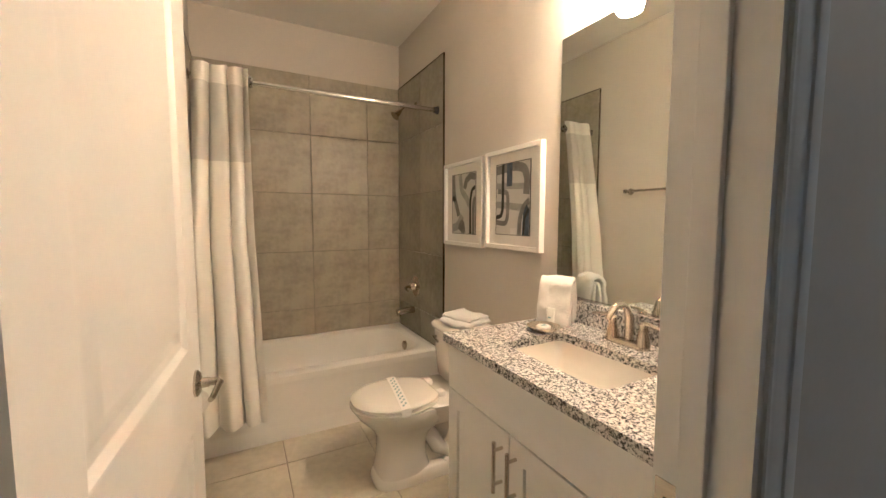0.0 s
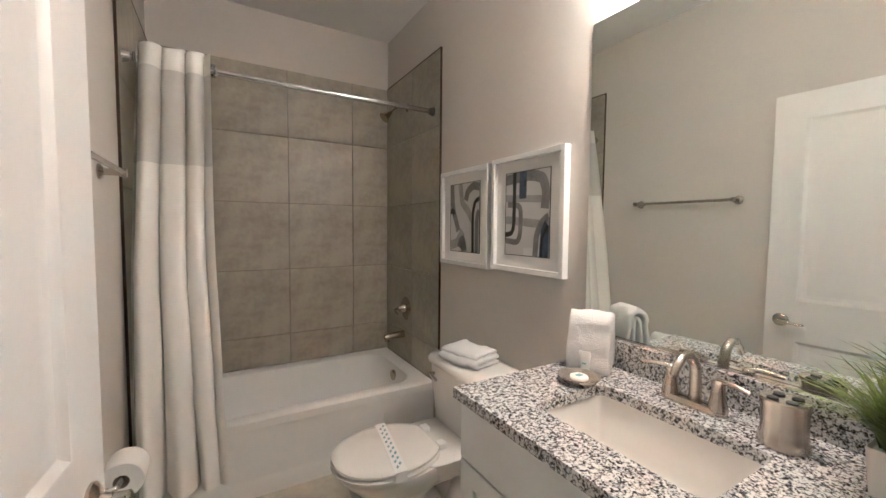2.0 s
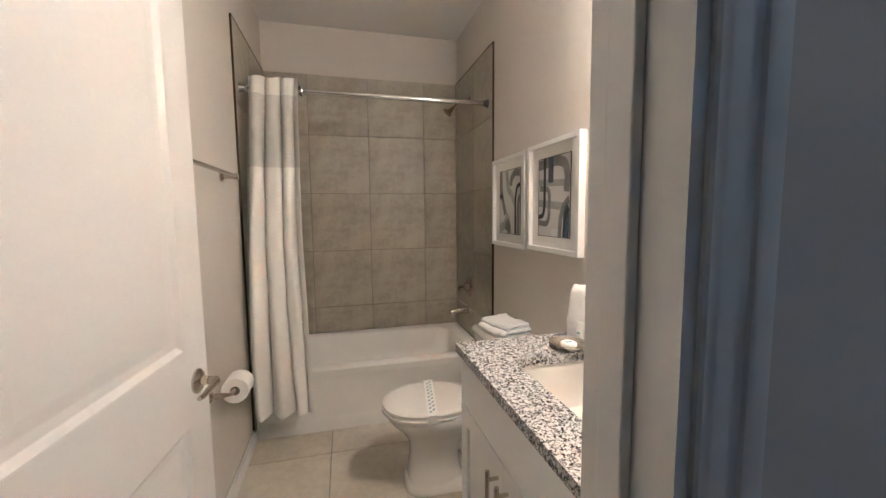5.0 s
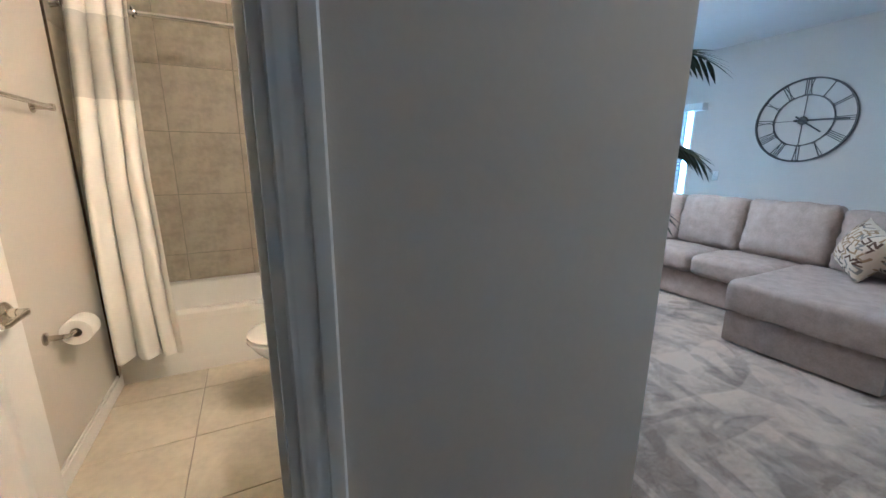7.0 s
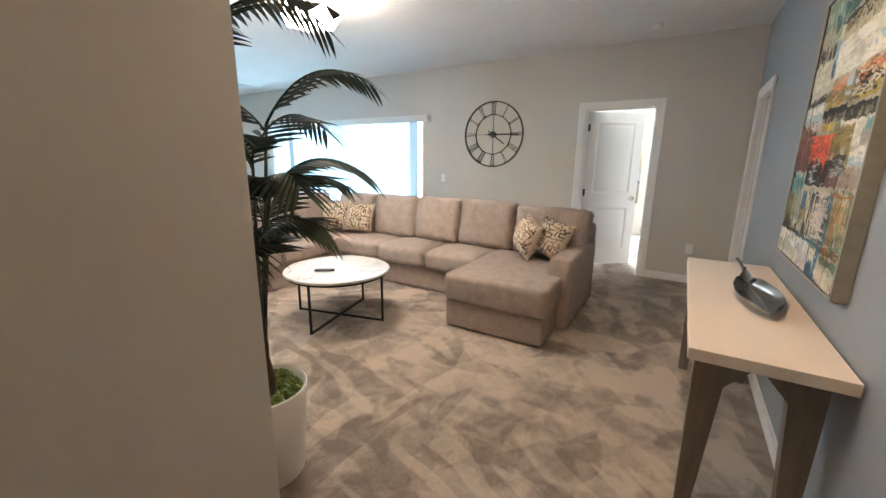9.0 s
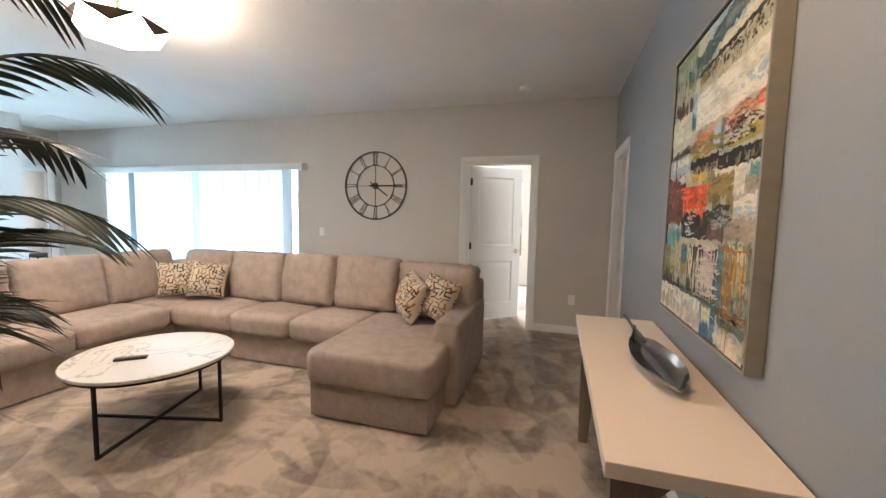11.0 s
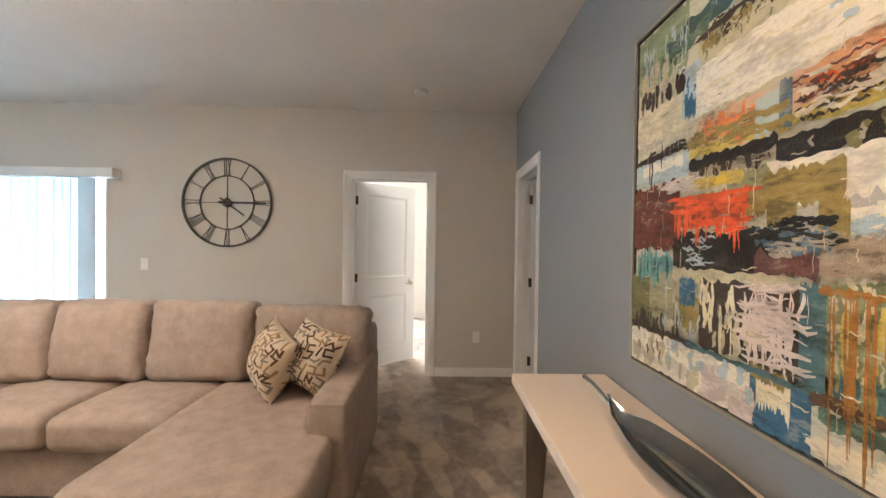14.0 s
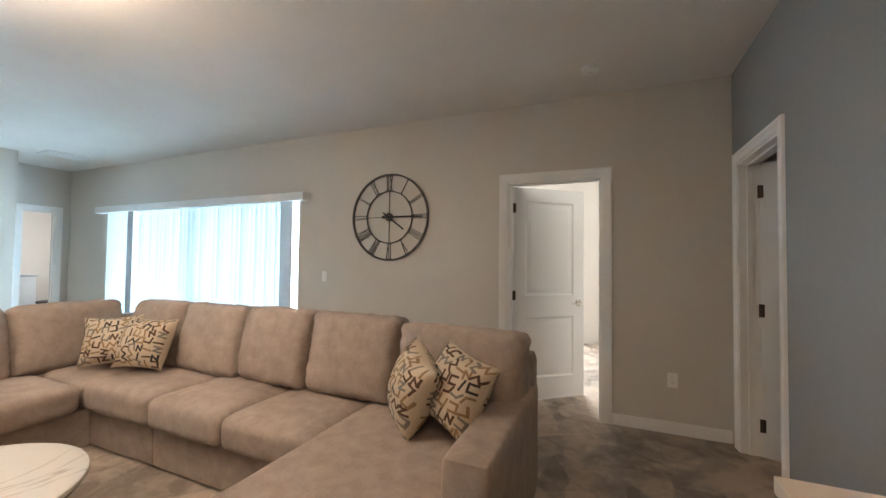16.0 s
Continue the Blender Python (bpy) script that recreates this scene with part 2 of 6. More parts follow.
def carpet_mat():
    """Plush pile, brushed two ways: patches of lighter and darker nap, fans of straight vacuum strokes, over a fine tuft."""
    m = bpy.data.materials.new("plush_carpet")
    m.use_nodes = True
    n, l = m.node_tree.nodes, m.node_tree.links
    b = n["Principled BSDF"]
    b.inputs["Roughness"].default_value = 0.97
    b.inputs["Sheen Weight"].default_value = 0.25
    tc = n.new("ShaderNodeTexCoord")
    xyz = n.new("ShaderNodeSeparateXYZ")
    l.new(tc.outputs["Object"], xyz.inputs[0])

    def math_(op, *args):
        node = n.new("ShaderNodeMath")
        node.operation = op
        for k, v in enumerate(args):
            if isinstance(v, (int, float)):
                node.inputs[k].default_value = v
            else:
                l.new(v, node.inputs[k])
        return node.outputs[0]

    def noise_(vec, scale, detail, distort=0.0):
        t = n.new("ShaderNodeTexNoise")
        t.inputs["Scale"].default_value, t.inputs["Detail"].default_value, t.inputs["Distortion"].default_value = scale, detail, distort
        l.new(vec, t.inputs["Vector"])
        return t.outputs["Fac"]

    def step(v, lo, hi):
        r = n.new("ShaderNodeMapRange")
        r.inputs["From Min"].default_value, r.inputs["From Max"].default_value = lo, hi
        l.new(v, r.inputs[0])
        return r.outputs[0]
    obj = tc.outputs["Object"]
    total = math_("MULTIPLY", step(noise_(obj, 2.4, 6, 0.5), 0.46, 0.54), 0.20)
    total = math_("MULTIPLY_ADD", step(noise_(obj, 7.5, 6, 0.9), 0.43, 0.57), 0.24, total)
    # strokes that fan out from where someone stood
    for cx, cy, k, seed in ((1.7, -1.4, 7.5, 0.0), (3.0, 3.3, 5.5, 7.0), (0.7, 0.9, 6.0, 13.0)):
        dx, dy = math_("SUBTRACT", xyz.outputs[0], cx), math_("SUBTRACT", xyz.outputs[1], cy)
        ang = math_("ARCTAN2", dy, dx)
        far = math_("SQRT", math_("ADD", math_("MULTIPLY", dx, dx), math_("MULTIPLY", dy, dy)))
        cv = n.new("ShaderNodeCombineXYZ")
        l.new(math_("MULTIPLY", ang, k), cv.inputs[0])
        l.new(math_("MULTIPLY", far, 0.75), cv.inputs[1])
        cv.inputs[2].default_value = seed
        ray = step(noise_(cv.outputs[0], 1.9, 1, 0.1), 0.495, 0.525)
        mask = step(noise_(obj, 0.8 + 0.13 * seed / 7, 2), 0.42, 0.50)
        total = math_("MULTIPLY_ADD", math_("MULTIPLY", ray, mask), 0.36, total)
    total = math_("MULTIPLY_ADD", noise_(obj, 60, 4), 0.5, total)
    total = math_("MULTIPLY_ADD", noise_(obj, 20, 4), 0.4, total)
    cr = n.new("ShaderNodeValToRGB")
    cr.color_ramp.elements[0].color = (0.185, 0.143, 0.110, 1)
    cr.color_ramp.elements[1].color = (0.55, 0.44, 0.345, 1)
    l.new(step(total, 0.55, 1.40), cr.inputs[0])
    l.new(cr.outputs[0], b.inputs["Base Color"])
    bp = n.new("ShaderNodeBump")
    bp.inputs["Strength"].default_value, bp.inputs["Distance"].default_value = 0.9, 0.01
    l.new(noise_(obj, 240, 4), bp.inputs["Height"])
    l.new(bp.outputs[0], b.inputs["Normal"])
    return m


carpet_m = carpet_mat()

# ---- mesh helpers ----


def box(bm, x0, y0, z0, x1, y1, z1, bevel=0.0, seg=2):
    vs = [bm.verts.new((x, y, z)) for x in (x0, x1) for y in (y0, y1) for z in (z0, z1)]
    fs = [bm.faces.new([vs[i] for i in q]) for q in ((0, 1, 3, 2), (4, 6, 7, 5), (0, 4, 5, 1), (2, 3, 7, 6), (0, 2, 6, 4), (1, 5, 7, 3))]
    if bevel:
        es = list({e for f in fs for e in f.edges})
        bmesh.ops.bevel(bm, geom=es, offset=bevel, segments=seg, affect="EDGES", profile=0.5)


def loft(bm, rings, start=True, end=True, closed=True):
    """Joins rings of points (all of one length) into one skin."""
    rows = [[bm.verts.new(p) for p in ring] for ring in rings]
    k = len(rows[0])
    for a, b in zip(rows, rows[1:]):
        for i in range(k if closed else k - 1):
            j = (i + 1) % k
            bm.faces.new((a[i], a[j], b[j], b[i]))
    if start:
        bm.faces.new(rows[0][::-1])
    if end:
        bm.faces.new(rows[-1])
    return rows


def oval(cx, cy, z, rx, ry, n=32, power=2.0):
    out = []
    for i in range(n):
        a = 2 * math.pi * i / n
        c, s = math.cos(a), math.sin(a)
        out.append((cx + rx * math.copysign(abs(c) ** (2 / power), c), cy + ry * math.copysign(abs(s) ** (2 / power), s), z))
    return out


def rect(cx, cy, z, hx, hy, r, n=5):
    out = []
    for k, (sx, sy) in enumerate(((1, 1), (-1, 1), (-1, -1), (1, -1))):
        for i in range(n + 1):
            a = math.pi / 2 * (k + i / n)
            out.append((cx + sx * (hx - r) + r * math.cos(a), cy + sy * (hy - r) + r * math.sin(a), z))
    return out


def lathe(bm, cx, cy, profile, n=28, start=True, end=True):
    loft(bm, [oval(cx, cy, z, r, r, n) for r, z in profile], start, end)


def tube(bm, pts, r, n=10, end_r=None):
    pts = [Vector(p) for p in pts]
    rings = []
    side = None
    for i, p in enumerate(pts):
        d = (pts[min(i + 1, len(pts) - 1)] - pts[max(i - 1, 0)]).normalized()
        if side is None:
            side = d.orthogonal().normalized()
        side = (side - d * side.dot(d)).normalized()
        up = d.cross(side)
        rad = r if end_r is None else r + (end_r - r) * i / max(1, len(pts) - 1)
        rings.append([p + (side * math.cos(2 * math.pi * k / n) + up * math.sin(2 * math.pi * k / n)) * rad for k in range(n)])
    loft(bm, rings)


def bar(bm, a, b, w, h=None):
    """A square bar from a to b."""
    a, b = Vector(a), Vector(b)
    h = h or w
    d = (b - a).normalized()
    s = d.cross(Vector((0, 0, 1))) if abs(d.z) < 0.9 else Vector((1, 0, 0))
    s.normalize()
    u = s.cross(d)
    loft(bm, [[p + s * x * w / 2 + u * y * h / 2 for x, y in ((-1, -1), (1, -1), (1, 1), (-1, 1))] for p in (a, b)])


def prism(bm, pts, vec):
    loft(bm, [[Vector(p) for p in pts], [Vector(p) + Vector(vec) for p in pts]])


def cushion(bm, x0, y0, z0, x1, y1, z1, r=0.06, puff=0.03, axis=2, cuts=9, wrinkle=0.006, seed=0.0):
    """A soft block with rounded edges that swells along one axis."""
    h = Vector(((x1 - x0) / 2, (y1 - y0) / 2, (z1 - z0) / 2))
    c = Vector(((x1 + x0) / 2, (y1 + y0) / 2, (z1 + z0) / 2))
    tmp = bmesh.new()
    bmesh.ops.create_cube(tmp, size=2)
    bmesh.ops.subdivide_edges(tmp, edges=tmp.edges[:], cuts=cuts, use_grid_fill=True)
    rr = min(r, min(h) * 0.98)
    others = [k for k in range(3) if k != axis]
    for v in tmp.verts:
        u = [math.copysign(abs(q) ** 0.8, q) for q in v.co]
        p = Vector([u[k] * h[k] for k in range(3)])
        inner = Vector([max(-(h[k] - rr), min(h[k] - rr, p[k])) for k in range(3)])
        d = p - inner
        if d.length > 1e-6:
            p = inner + d.normalized() * min(rr, max(abs(d[k]) for k in range(3)))
        swell = max(0, 1 - (p[others[0]] / h[others[0]]) ** 2) * max(0, 1 - (p[others[1]] / h[others[1]]) ** 2)
        p[axis] += math.copysign(puff * swell ** 0.6, p[axis]) if abs(p[axis]) > h[axis] * 0.5 else 0
        q = c + p
        w = noise.noise(Vector((q.x * 6 + seed, q.y * 6, q.z * 6))) + 0.5 * noise.noise(Vector((q.x * 15 + seed, q.y * 15, q.z * 15)))
        rim = max(abs(p[others[0]]) / h[others[0]], abs(p[others[1]]) / h[others[1]])
        if rim > 0.72:
            w += 1.1 * (rim - 0.72) / 0.28 * noise.noise(Vector((q.x * 26 + seed, q.y * 26, q.z * 26)))
        p += p.normalized() * w * wrinkle
        v.co = c + p
    vm = {v: bm.verts.new(v.co) for v in tmp.verts}
    for f in tmp.faces:
        bm.faces.new([vm[v] for v in f.verts])
    tmp.free()


def mesh_of(name, bm, material, smooth=40):
    bmesh.ops.recalc_face_normals(bm, faces=bm.faces[:])
    me = bpy.data.meshes.new(name)
    bm.to_mesh(me)
    bm.free()
    if material:
        me.materials.append(material)
    if smooth:
        me.shade_smooth()
        me.set_sharp_from_angle(angle=radians(smooth))
    return me


def part(name, bm, material, parent, label="", smooth=40):
    ob = new(name, mesh_of(name, bm, material, smooth))
    ob.parent = parent
    return tagged(ob, label)


def thing(name, m, label, category, group=""):
    ob = new(name)
    ob.empty_display_size = 0.1
    ob.matrix_world = m
    return tagged(ob, label, category, group)


def structure(name, bm, material, label, category="", smooth=30):
    return tagged(new(name, mesh_of(name, bm, material, smooth)), label, category or name.split("_")[0], kind="structure")


def single(name, bm, material, label, category, group="", smooth=40, m=None):
    ob = tagged(new(name, mesh_of(name, bm, material, smooth)), label, category, group)
    if m is not None:
        ob.matrix_world = m
    return ob


B = bmesh.new
ID = pose(0, 0, 0)
CEIL = 2.745

# ---- large structure ----


def wall_x(name, x0, x1, y0, y1, material, label, holes=(), top=CEIL):
    """A wall that runs along y; holes: (y0, y1, z0, z1)."""
    bm = B()
    at = y0
    for a, b, z0, z1 in sorted(holes):
        box(bm, x0, at, 0, x1, a, top)
        if z0 > 0:
            box(bm, x0, a, 0, x1, b, z0)
        box(bm, x0, a, z1, x1, b, top)
        at = b
    box(bm, x0, at, 0, x1, y1, top)
    return structure(name, bm, material, label, "wall", 0)


def wall_y(name, y0, y1, x0, x1, material, label, holes=(), top=CEIL):
    bm = B()
    at = x0
    for a, b, z0, z1 in sorted(holes):
        box(bm, at, y0, 0, a, y1, top)
        if z0 > 0:
            box(bm, a, y0, 0, b, y1, z0)
        box(bm, a, y0, z1, b, y1, top)
        at = b
    box(bm, at, y0, 0, x1, y1, top)
    return structure(name, bm, material, label, "wall", 0)


XV, XL, YB = 1.255, -0.235, 3.178      # bathroom: vanity wall, towel bar wall, tub wall
YF0, YF1 = 0.254, 0.372                # bathroom front wall
XC = 1.358                             # free corner of the bathroom block
XK, YA, YE, YS = 6.215, -0.955, 8.25, 7.30   # clock wall, accent wall, far end, far partition

wall_y("wall_bath_front", YF0, YF1, -2.6, XC, wall_paint, "greige painted wall between hall and bathroom", [(-0.215, 0.582, 0, 2.04)])
wall_x("wall_vanity", XV, XC, YF1, YS, wall_paint, "greige painted wall behind the vanity")
wall_x("wall_bath_side", XL - 0.11, XL, YF1, YB, wall_paint, "greige painted bathroom side wall")
wall_y("wall_bath_tub", YB, YB + 0.11, XL - 0.11, XV, wall_paint, "greige painted wall above the tub tiles")
wall_y("wall_accent", YA - 0.12, YA, -2.6, XK, accent_paint, "blue-grey painted living room wall", [(5.36, 6.08, 0, 2.04)])
wall_x("wall_patio", XK, XK + 0.12, YA - 0.12, YE, wall_paint, "pale greige living room wall with patio door", [(-0.056, 0.75, 0, 2.04), (3.22, 7.05, 0, 2.03)])
wall_y("wall_far_end", YE, YE + 0.12, XC, XK + 0.12, wall_paint, "pale wall at the far end with a doorway", [(5.63, 6.04, 0, 2.04)])
wall_y("wall_partition", YS, YS + 0.12, XC, 5.24, wall_paint, "pale partition wall with a bright window", [(2.9, 4.78, 0.55, 2.1)])
wall_x("wall_hall_end", -2.72, -2.6, YA - 0.12, YF1, wall_paint, "plain greige wall that closes the hall")
wall_x("wall_passage", 5.12, 5.24, YS + 0.12, YE, wall_paint, "pale wall of the passage")

bm = B()
box(bm, -2.72, YA - 2.2, CEIL, 9.6, YE + 2.6, CEIL + 0.12)
structure("ceiling", bm, ceiling_paint, "flat ceiling in pale grey-white paint", "ceiling", 0)
bm = B()
box(bm, -2.72, YA - 2.2, -0.12, XK + 0.1, YF1 - 0.06, 0)
box(bm, XC - 0.02, YF1 - 0.06, -0.12, XK + 0.1, YE + 2.6, 0)
box(bm, XK + 0.1, -1.6, -0.12, 9.5, 2.7, 0)
structure("floor_carpet", bm, carpet_m, "plush beige-grey carpet with vacuum marks", "carpet", 0)
bm = B()
box(bm, XL - 0.1, YF1 - 0.06, -0.12, XC - 0.025, YB + 0.1, -0.006)
bath_floor = structure("floor_bathroom", bm, grout_light, "taupe stone tiled bathroom floor", "floor", 0)
bm = B()
box(bm, XK + 0.13, 2.72, -0.3, 60, 40, -0.04)
structure("ground", bm, concrete_out, "pale concrete patio outside the sliding door", "ground", 0)

# rooms seen through the open doors
wall_x("wall_bedroom_east", 9.4, 9.5, -1.6, 2.7, wall_paint, "bright bedroom wall with a window", [(0.32, 1.9, 0.6, 2.1)])
wall_y("wall_bedroom_south", -1.7, -1.6, XK + 0.12, 9.5, wall_paint, "bright bedroom wall")
wall_y("wall_bedroom_north", 2.6, 2.7, XK + 0.12, 9.5, wall_paint, "bright bedroom wall")
wall_y("wall_closet_back", -2.6, -2.5, 4.4, XK + 0.12, wall_paint, "plain wall behind the open door")
wall_x("wall_closet_side", 4.4, 4.5, -2.5, YA - 0.12, wall_paint, "plain wall behind the open door")
wall_x("wall_closet_east", XK, XK + 0.12, -2.6, YA - 0.12, wall_paint, "plain wall behind the open door")
wall_y("wall_study_back", 10.6, 10.7, 4.4, 7.4, wall_paint, "plain light wall beyond the doorway")
wall_x("wall_study_west", 4.4, 4.5, YE + 0.12, 10.6, wall_paint, "plain light wall beyond the doorway")
# the opening is an addition out of view, for the study's lamp
wall_x("wall_study_east", 7.3, 7.4, YE + 0.12, 10.6, wall_paint, "plain light wall beyond the doorway", [(8.8, 10.0, 0.8, 2.1)])


def casing(name, plane, face, a, b, top, out, label, w=0.075, lining=0.12):
    """Moulded, mitred door casing on one wall face with a lining: plane 'x' or 'y', face: the wall's face, out: +1 or -1, away from the wall."""
    ob = thing(name, ID, label, "door casing")
    ob["kind"] = "structure"

    def at(u, d, z):
        return (face + out * d, u, z) if plane == "x" else (u, face + out * d, z)

    def put(bm, u0, z0, u1, z1, d0, d1, bevel):
        lo, hi = sorted((face + out * d0, face + out * d1))
        if plane == "x":
            box(bm, lo, u0, z0, hi, u1, z1, bevel)
        else:
            box(bm, u0, lo, z0, u1, hi, z1, bevel)
    prof = [(0.0, 0.0), (0.0, 0.0075), (0.003, 0.0095), (0.011, 0.010), (0.015, 0.0115), (0.026, 0.0118), (0.038, 0.0128), (w - 0.024, 0.0155), (w - 0.018, 0.0175), (w - 0.004, 0.0175), (w, 0.0145), (w, 0.0)]
    for nm, lo, hi in (("casing_side", lambda u, d: at(a - u, d, 0), lambda u, d: at(a - u, d, top + u)), ("casing_far_side", lambda u, d: at(b + u, d, 0), lambda u, d: at(b + u, d, top + u)), ("casing_head", lambda u, d: at(a - u, d, top + u), lambda u, d: at(b + u, d, top + u))):
        bm = B()
        loft(bm, [[lo(u, d) for u, d in prof], [hi(u, d) for u, d in prof]])
        part(nm, bm, white_trim, ob, smooth=25)
    for nm, q in (("jamb", (a - 0.001, 0, a + 0.014, top)), ("jamb", (b - 0.014, 0, b + 0.001, top)), ("head_jamb", (a + 0.014, top - 0.014, b - 0.014, top + 0.001))):
        bm = B()
        put(bm, *q, 0.003, -lining - 0.003, 0)
        part(nm, bm, white_trim, ob, smooth=0)
    for q in ((a + 0.014, 0, a + 0.026, top - 0.014), (b - 0.026, 0, b - 0.014, top - 0.014), (a + 0.026, top - 0.026, b - 0.026, top - 0.014)):
        bm = B()
        put(bm, *q, -0.045, -0.08, 0.002)
        part("door_stop", bm, white_trim, ob, smooth=0)
    return ob


bath_case = casing("door_casing_bath", "y", YF0, -0.215, 0.582, 2.04, -1, "white painted moulded casing of the bathroom door", w=0.064, lining=0.118)
bm = B()
box(bm, 0.5655, 0.325, 0.835, 0.5682, 0.37, 0.925, 0.0008)
plate = part("strike_plate", bm, nickel, bath_case, "brushed nickel strike plate", smooth=0)
bm = B()
box(bm, 0.5645, 0.336, 0.86, 0.566, 0.356, 0.90)
part("latch_hole", bm, rubber, plate, "dark latch hole", smooth=0)
casing("door_casing_bedroom", "x", XK, -0.056, 0.75, 2.04, -1, "white painted moulded casing of the bedroom door")
casing("door_casing_closet", "y", YA, 5.36, 6.08, 2.04, 1, "white painted moulded casing in the blue-grey wall")
casing("door_casing_study", "y", YE, 5.63, 6.04, 2.04, -1, "white painted casing of the far doorway", w=0.075)


def baseboard(name, segs, label):
    ob = thing(name, ID, label, "baseboard")
    ob["kind"] = "structure"
    for x0, y0, x1, y1 in segs:
        bm = B()
        box(bm, x0, y0, 0.0, x1, y1, 0.075, 0.002)
        dx, dy = abs(x1 - x0), abs(y1 - y0)
        if dx < dy:
            wallside = x0 if (x0 in BASE_FACES) else x1 - 0.009
            box(bm, wallside, y0, 0.074, wallside + 0.009, y1, 0.092, 0.003)
        else:
            wallside = y0 if (y0 in BASE_FACES) else y1 - 0.009
            box(bm, x0, wallside, 0.074, x1, wallside + 0.009, 0.092, 0.003)
        part("board", bm, white_trim, ob, smooth=30)


BASE_FACES = {XL, YA, XC}
T = 0.014
baseboard("baseboard_living", [(XK - T, -0.94, XK, -0.133), (XK - T, 0.826, XK, 3.1), (XK - T, 7.12, XK, YE), (2.0 - 4.5, YA, 5.283, YA + T), (XC, YF0, XC + T, YS)], "white moulded baseboard of the living room")
baseboard("baseboard_bath", [(XL, YF1, XL + T, 2.395)], "white moulded baseboard of the bathroom")
baseboard("baseboard_hall", [(0.651, YF0 - T, XC + T, YF0)], "white moulded baseboard of the hall")

# ---- bathroom: fixed things ----
BATH = "bathroom fittings"


def door_leaf(name, m, width, height, label, back_hinge=False, zh=0.918):
    """A two-panel door: hinge line at the local origin, leaf along +x, its faces across y; zh: height of the lever."""
    ob = thing(name, m, label, "door")
    t, st = 0.035, 0.118
    rails = ((0.012, 0.215), (0.79, 0.99), (height - 0.125, height))
    for x0, x1 in ((0, st), (width - st, width)):
        bm = B()
        box(bm, x0, 0, 0.012, x1, t, height)
        part("stile", bm, white_door, ob, smooth=0)
    for z0, z1 in rails:
        bm = B()
        box(bm, st, 0, z0, width - st, t, z1)
        part("rail", bm, white_door, ob, smooth=0)
    for (_, z0), (z1, _) in zip(rails, rails[1:]):
        bm = B()
        for yf, s in ((0, 1), (t, -1)):
            rings = []
            for inset, d in ((0, 0.0), (0.004, 0.001), (0.010, 0.0065), (0.018, 0.0105), (0.034, 0.0115), (0.040, 0.010), (0.062, 0.0045), (0.068, 0.004)):
                y = yf + s * d
                rings.append([(st + inset, y, z0 + inset), (width - st - inset, y, z0 + inset), (width - st - inset, y, z1 - inset), (st + inset, y, z1 - inset)])
            loft(bm, rings, start=False)
        part("panel", bm, white_door, ob, "moulded raised panel", smooth=20)
    for yf, s in ((0, -1), (t, 1)):
        bm = B()
        rings = []
        for r, d in ((0.033, 0.0), (0.033, 0.005), (0.026, 0.011), (0.013, 0.014), (0.012, 0.03)):
            rings.append([(width - 0.065 + r * math.cos(2 * math.pi * k / 24), yf + s * d, zh + r * math.sin(2 * math.pi * k / 24)) for k in range(24)])
        loft(bm, rings)
        rose = part("door_handle", bm, nickel, ob, "brushed nickel lever handle")
        bm = B()
        xs = width - 0.065
        tube(bm, [(xs, yf + s * 0.026, zh), (xs, yf + s * 0.050, zh), (xs - 0.016, yf + s * 0.056, zh), (xs - 0.045, yf + s * 0.053, zh - 0.002), (xs - 0.08, yf + s * 0.049, zh - 0.009), (xs - 0.098, yf + s * 0.046, zh - 0.007)], 0.0105, 10, 0.006)
        part("lever", bm, nickel, rose)
    bm = B()
    box(bm, width - 0.0005, t / 2 - 0.012, zh - 0.03, width + 0.0012, t / 2 + 0.012, zh + 0.03)
    part("latch_plate", bm, nickel, ob, smooth=0)
    yh = t + 0.004 if back_hinge else -0.004
    for z in (0.22, 1.0, height - 0.2):
        bm = B()
        tube(bm, [(-0.006, yh, z - 0.045), (-0.006, yh, z + 0.045)], 0.0065, 8)
        box(bm, -0.0025, min(yh, t / 2), z - 0.044, 0.0005, max(yh, t / 2), z + 0.044)
        if not back_hinge:
            box(bm, -0.006, -0.002, z - 0.044, 0.020, 0.0005, z + 0.044)
        part("hinge", bm, nickel if back_hinge else bronze, ob, "brushed nickel hinge" if back_hinge else "dark bronze hinge")
    return ob


door_leaf("bathroom_door", pose(-0.143, 0.465, 0, 0, 0, 85.3), 0.76, 2.02, "white two-panel bathroom door standing open, nickel lever", True, 0.89)
door_leaf("bedroom_door", pose(6.335, 0.733, 0, 0, 0, -49) @ pose(0, -0.035, 0), 0.78, 2.02, "white two-panel bedroom door standing half open")
door_leaf("closet_door", pose(6.062, -1.078, 0, 0, 0, -112) @ pose(0, -0.035, 0), 0.68, 2.02, "white two-panel closet door standing wide open")


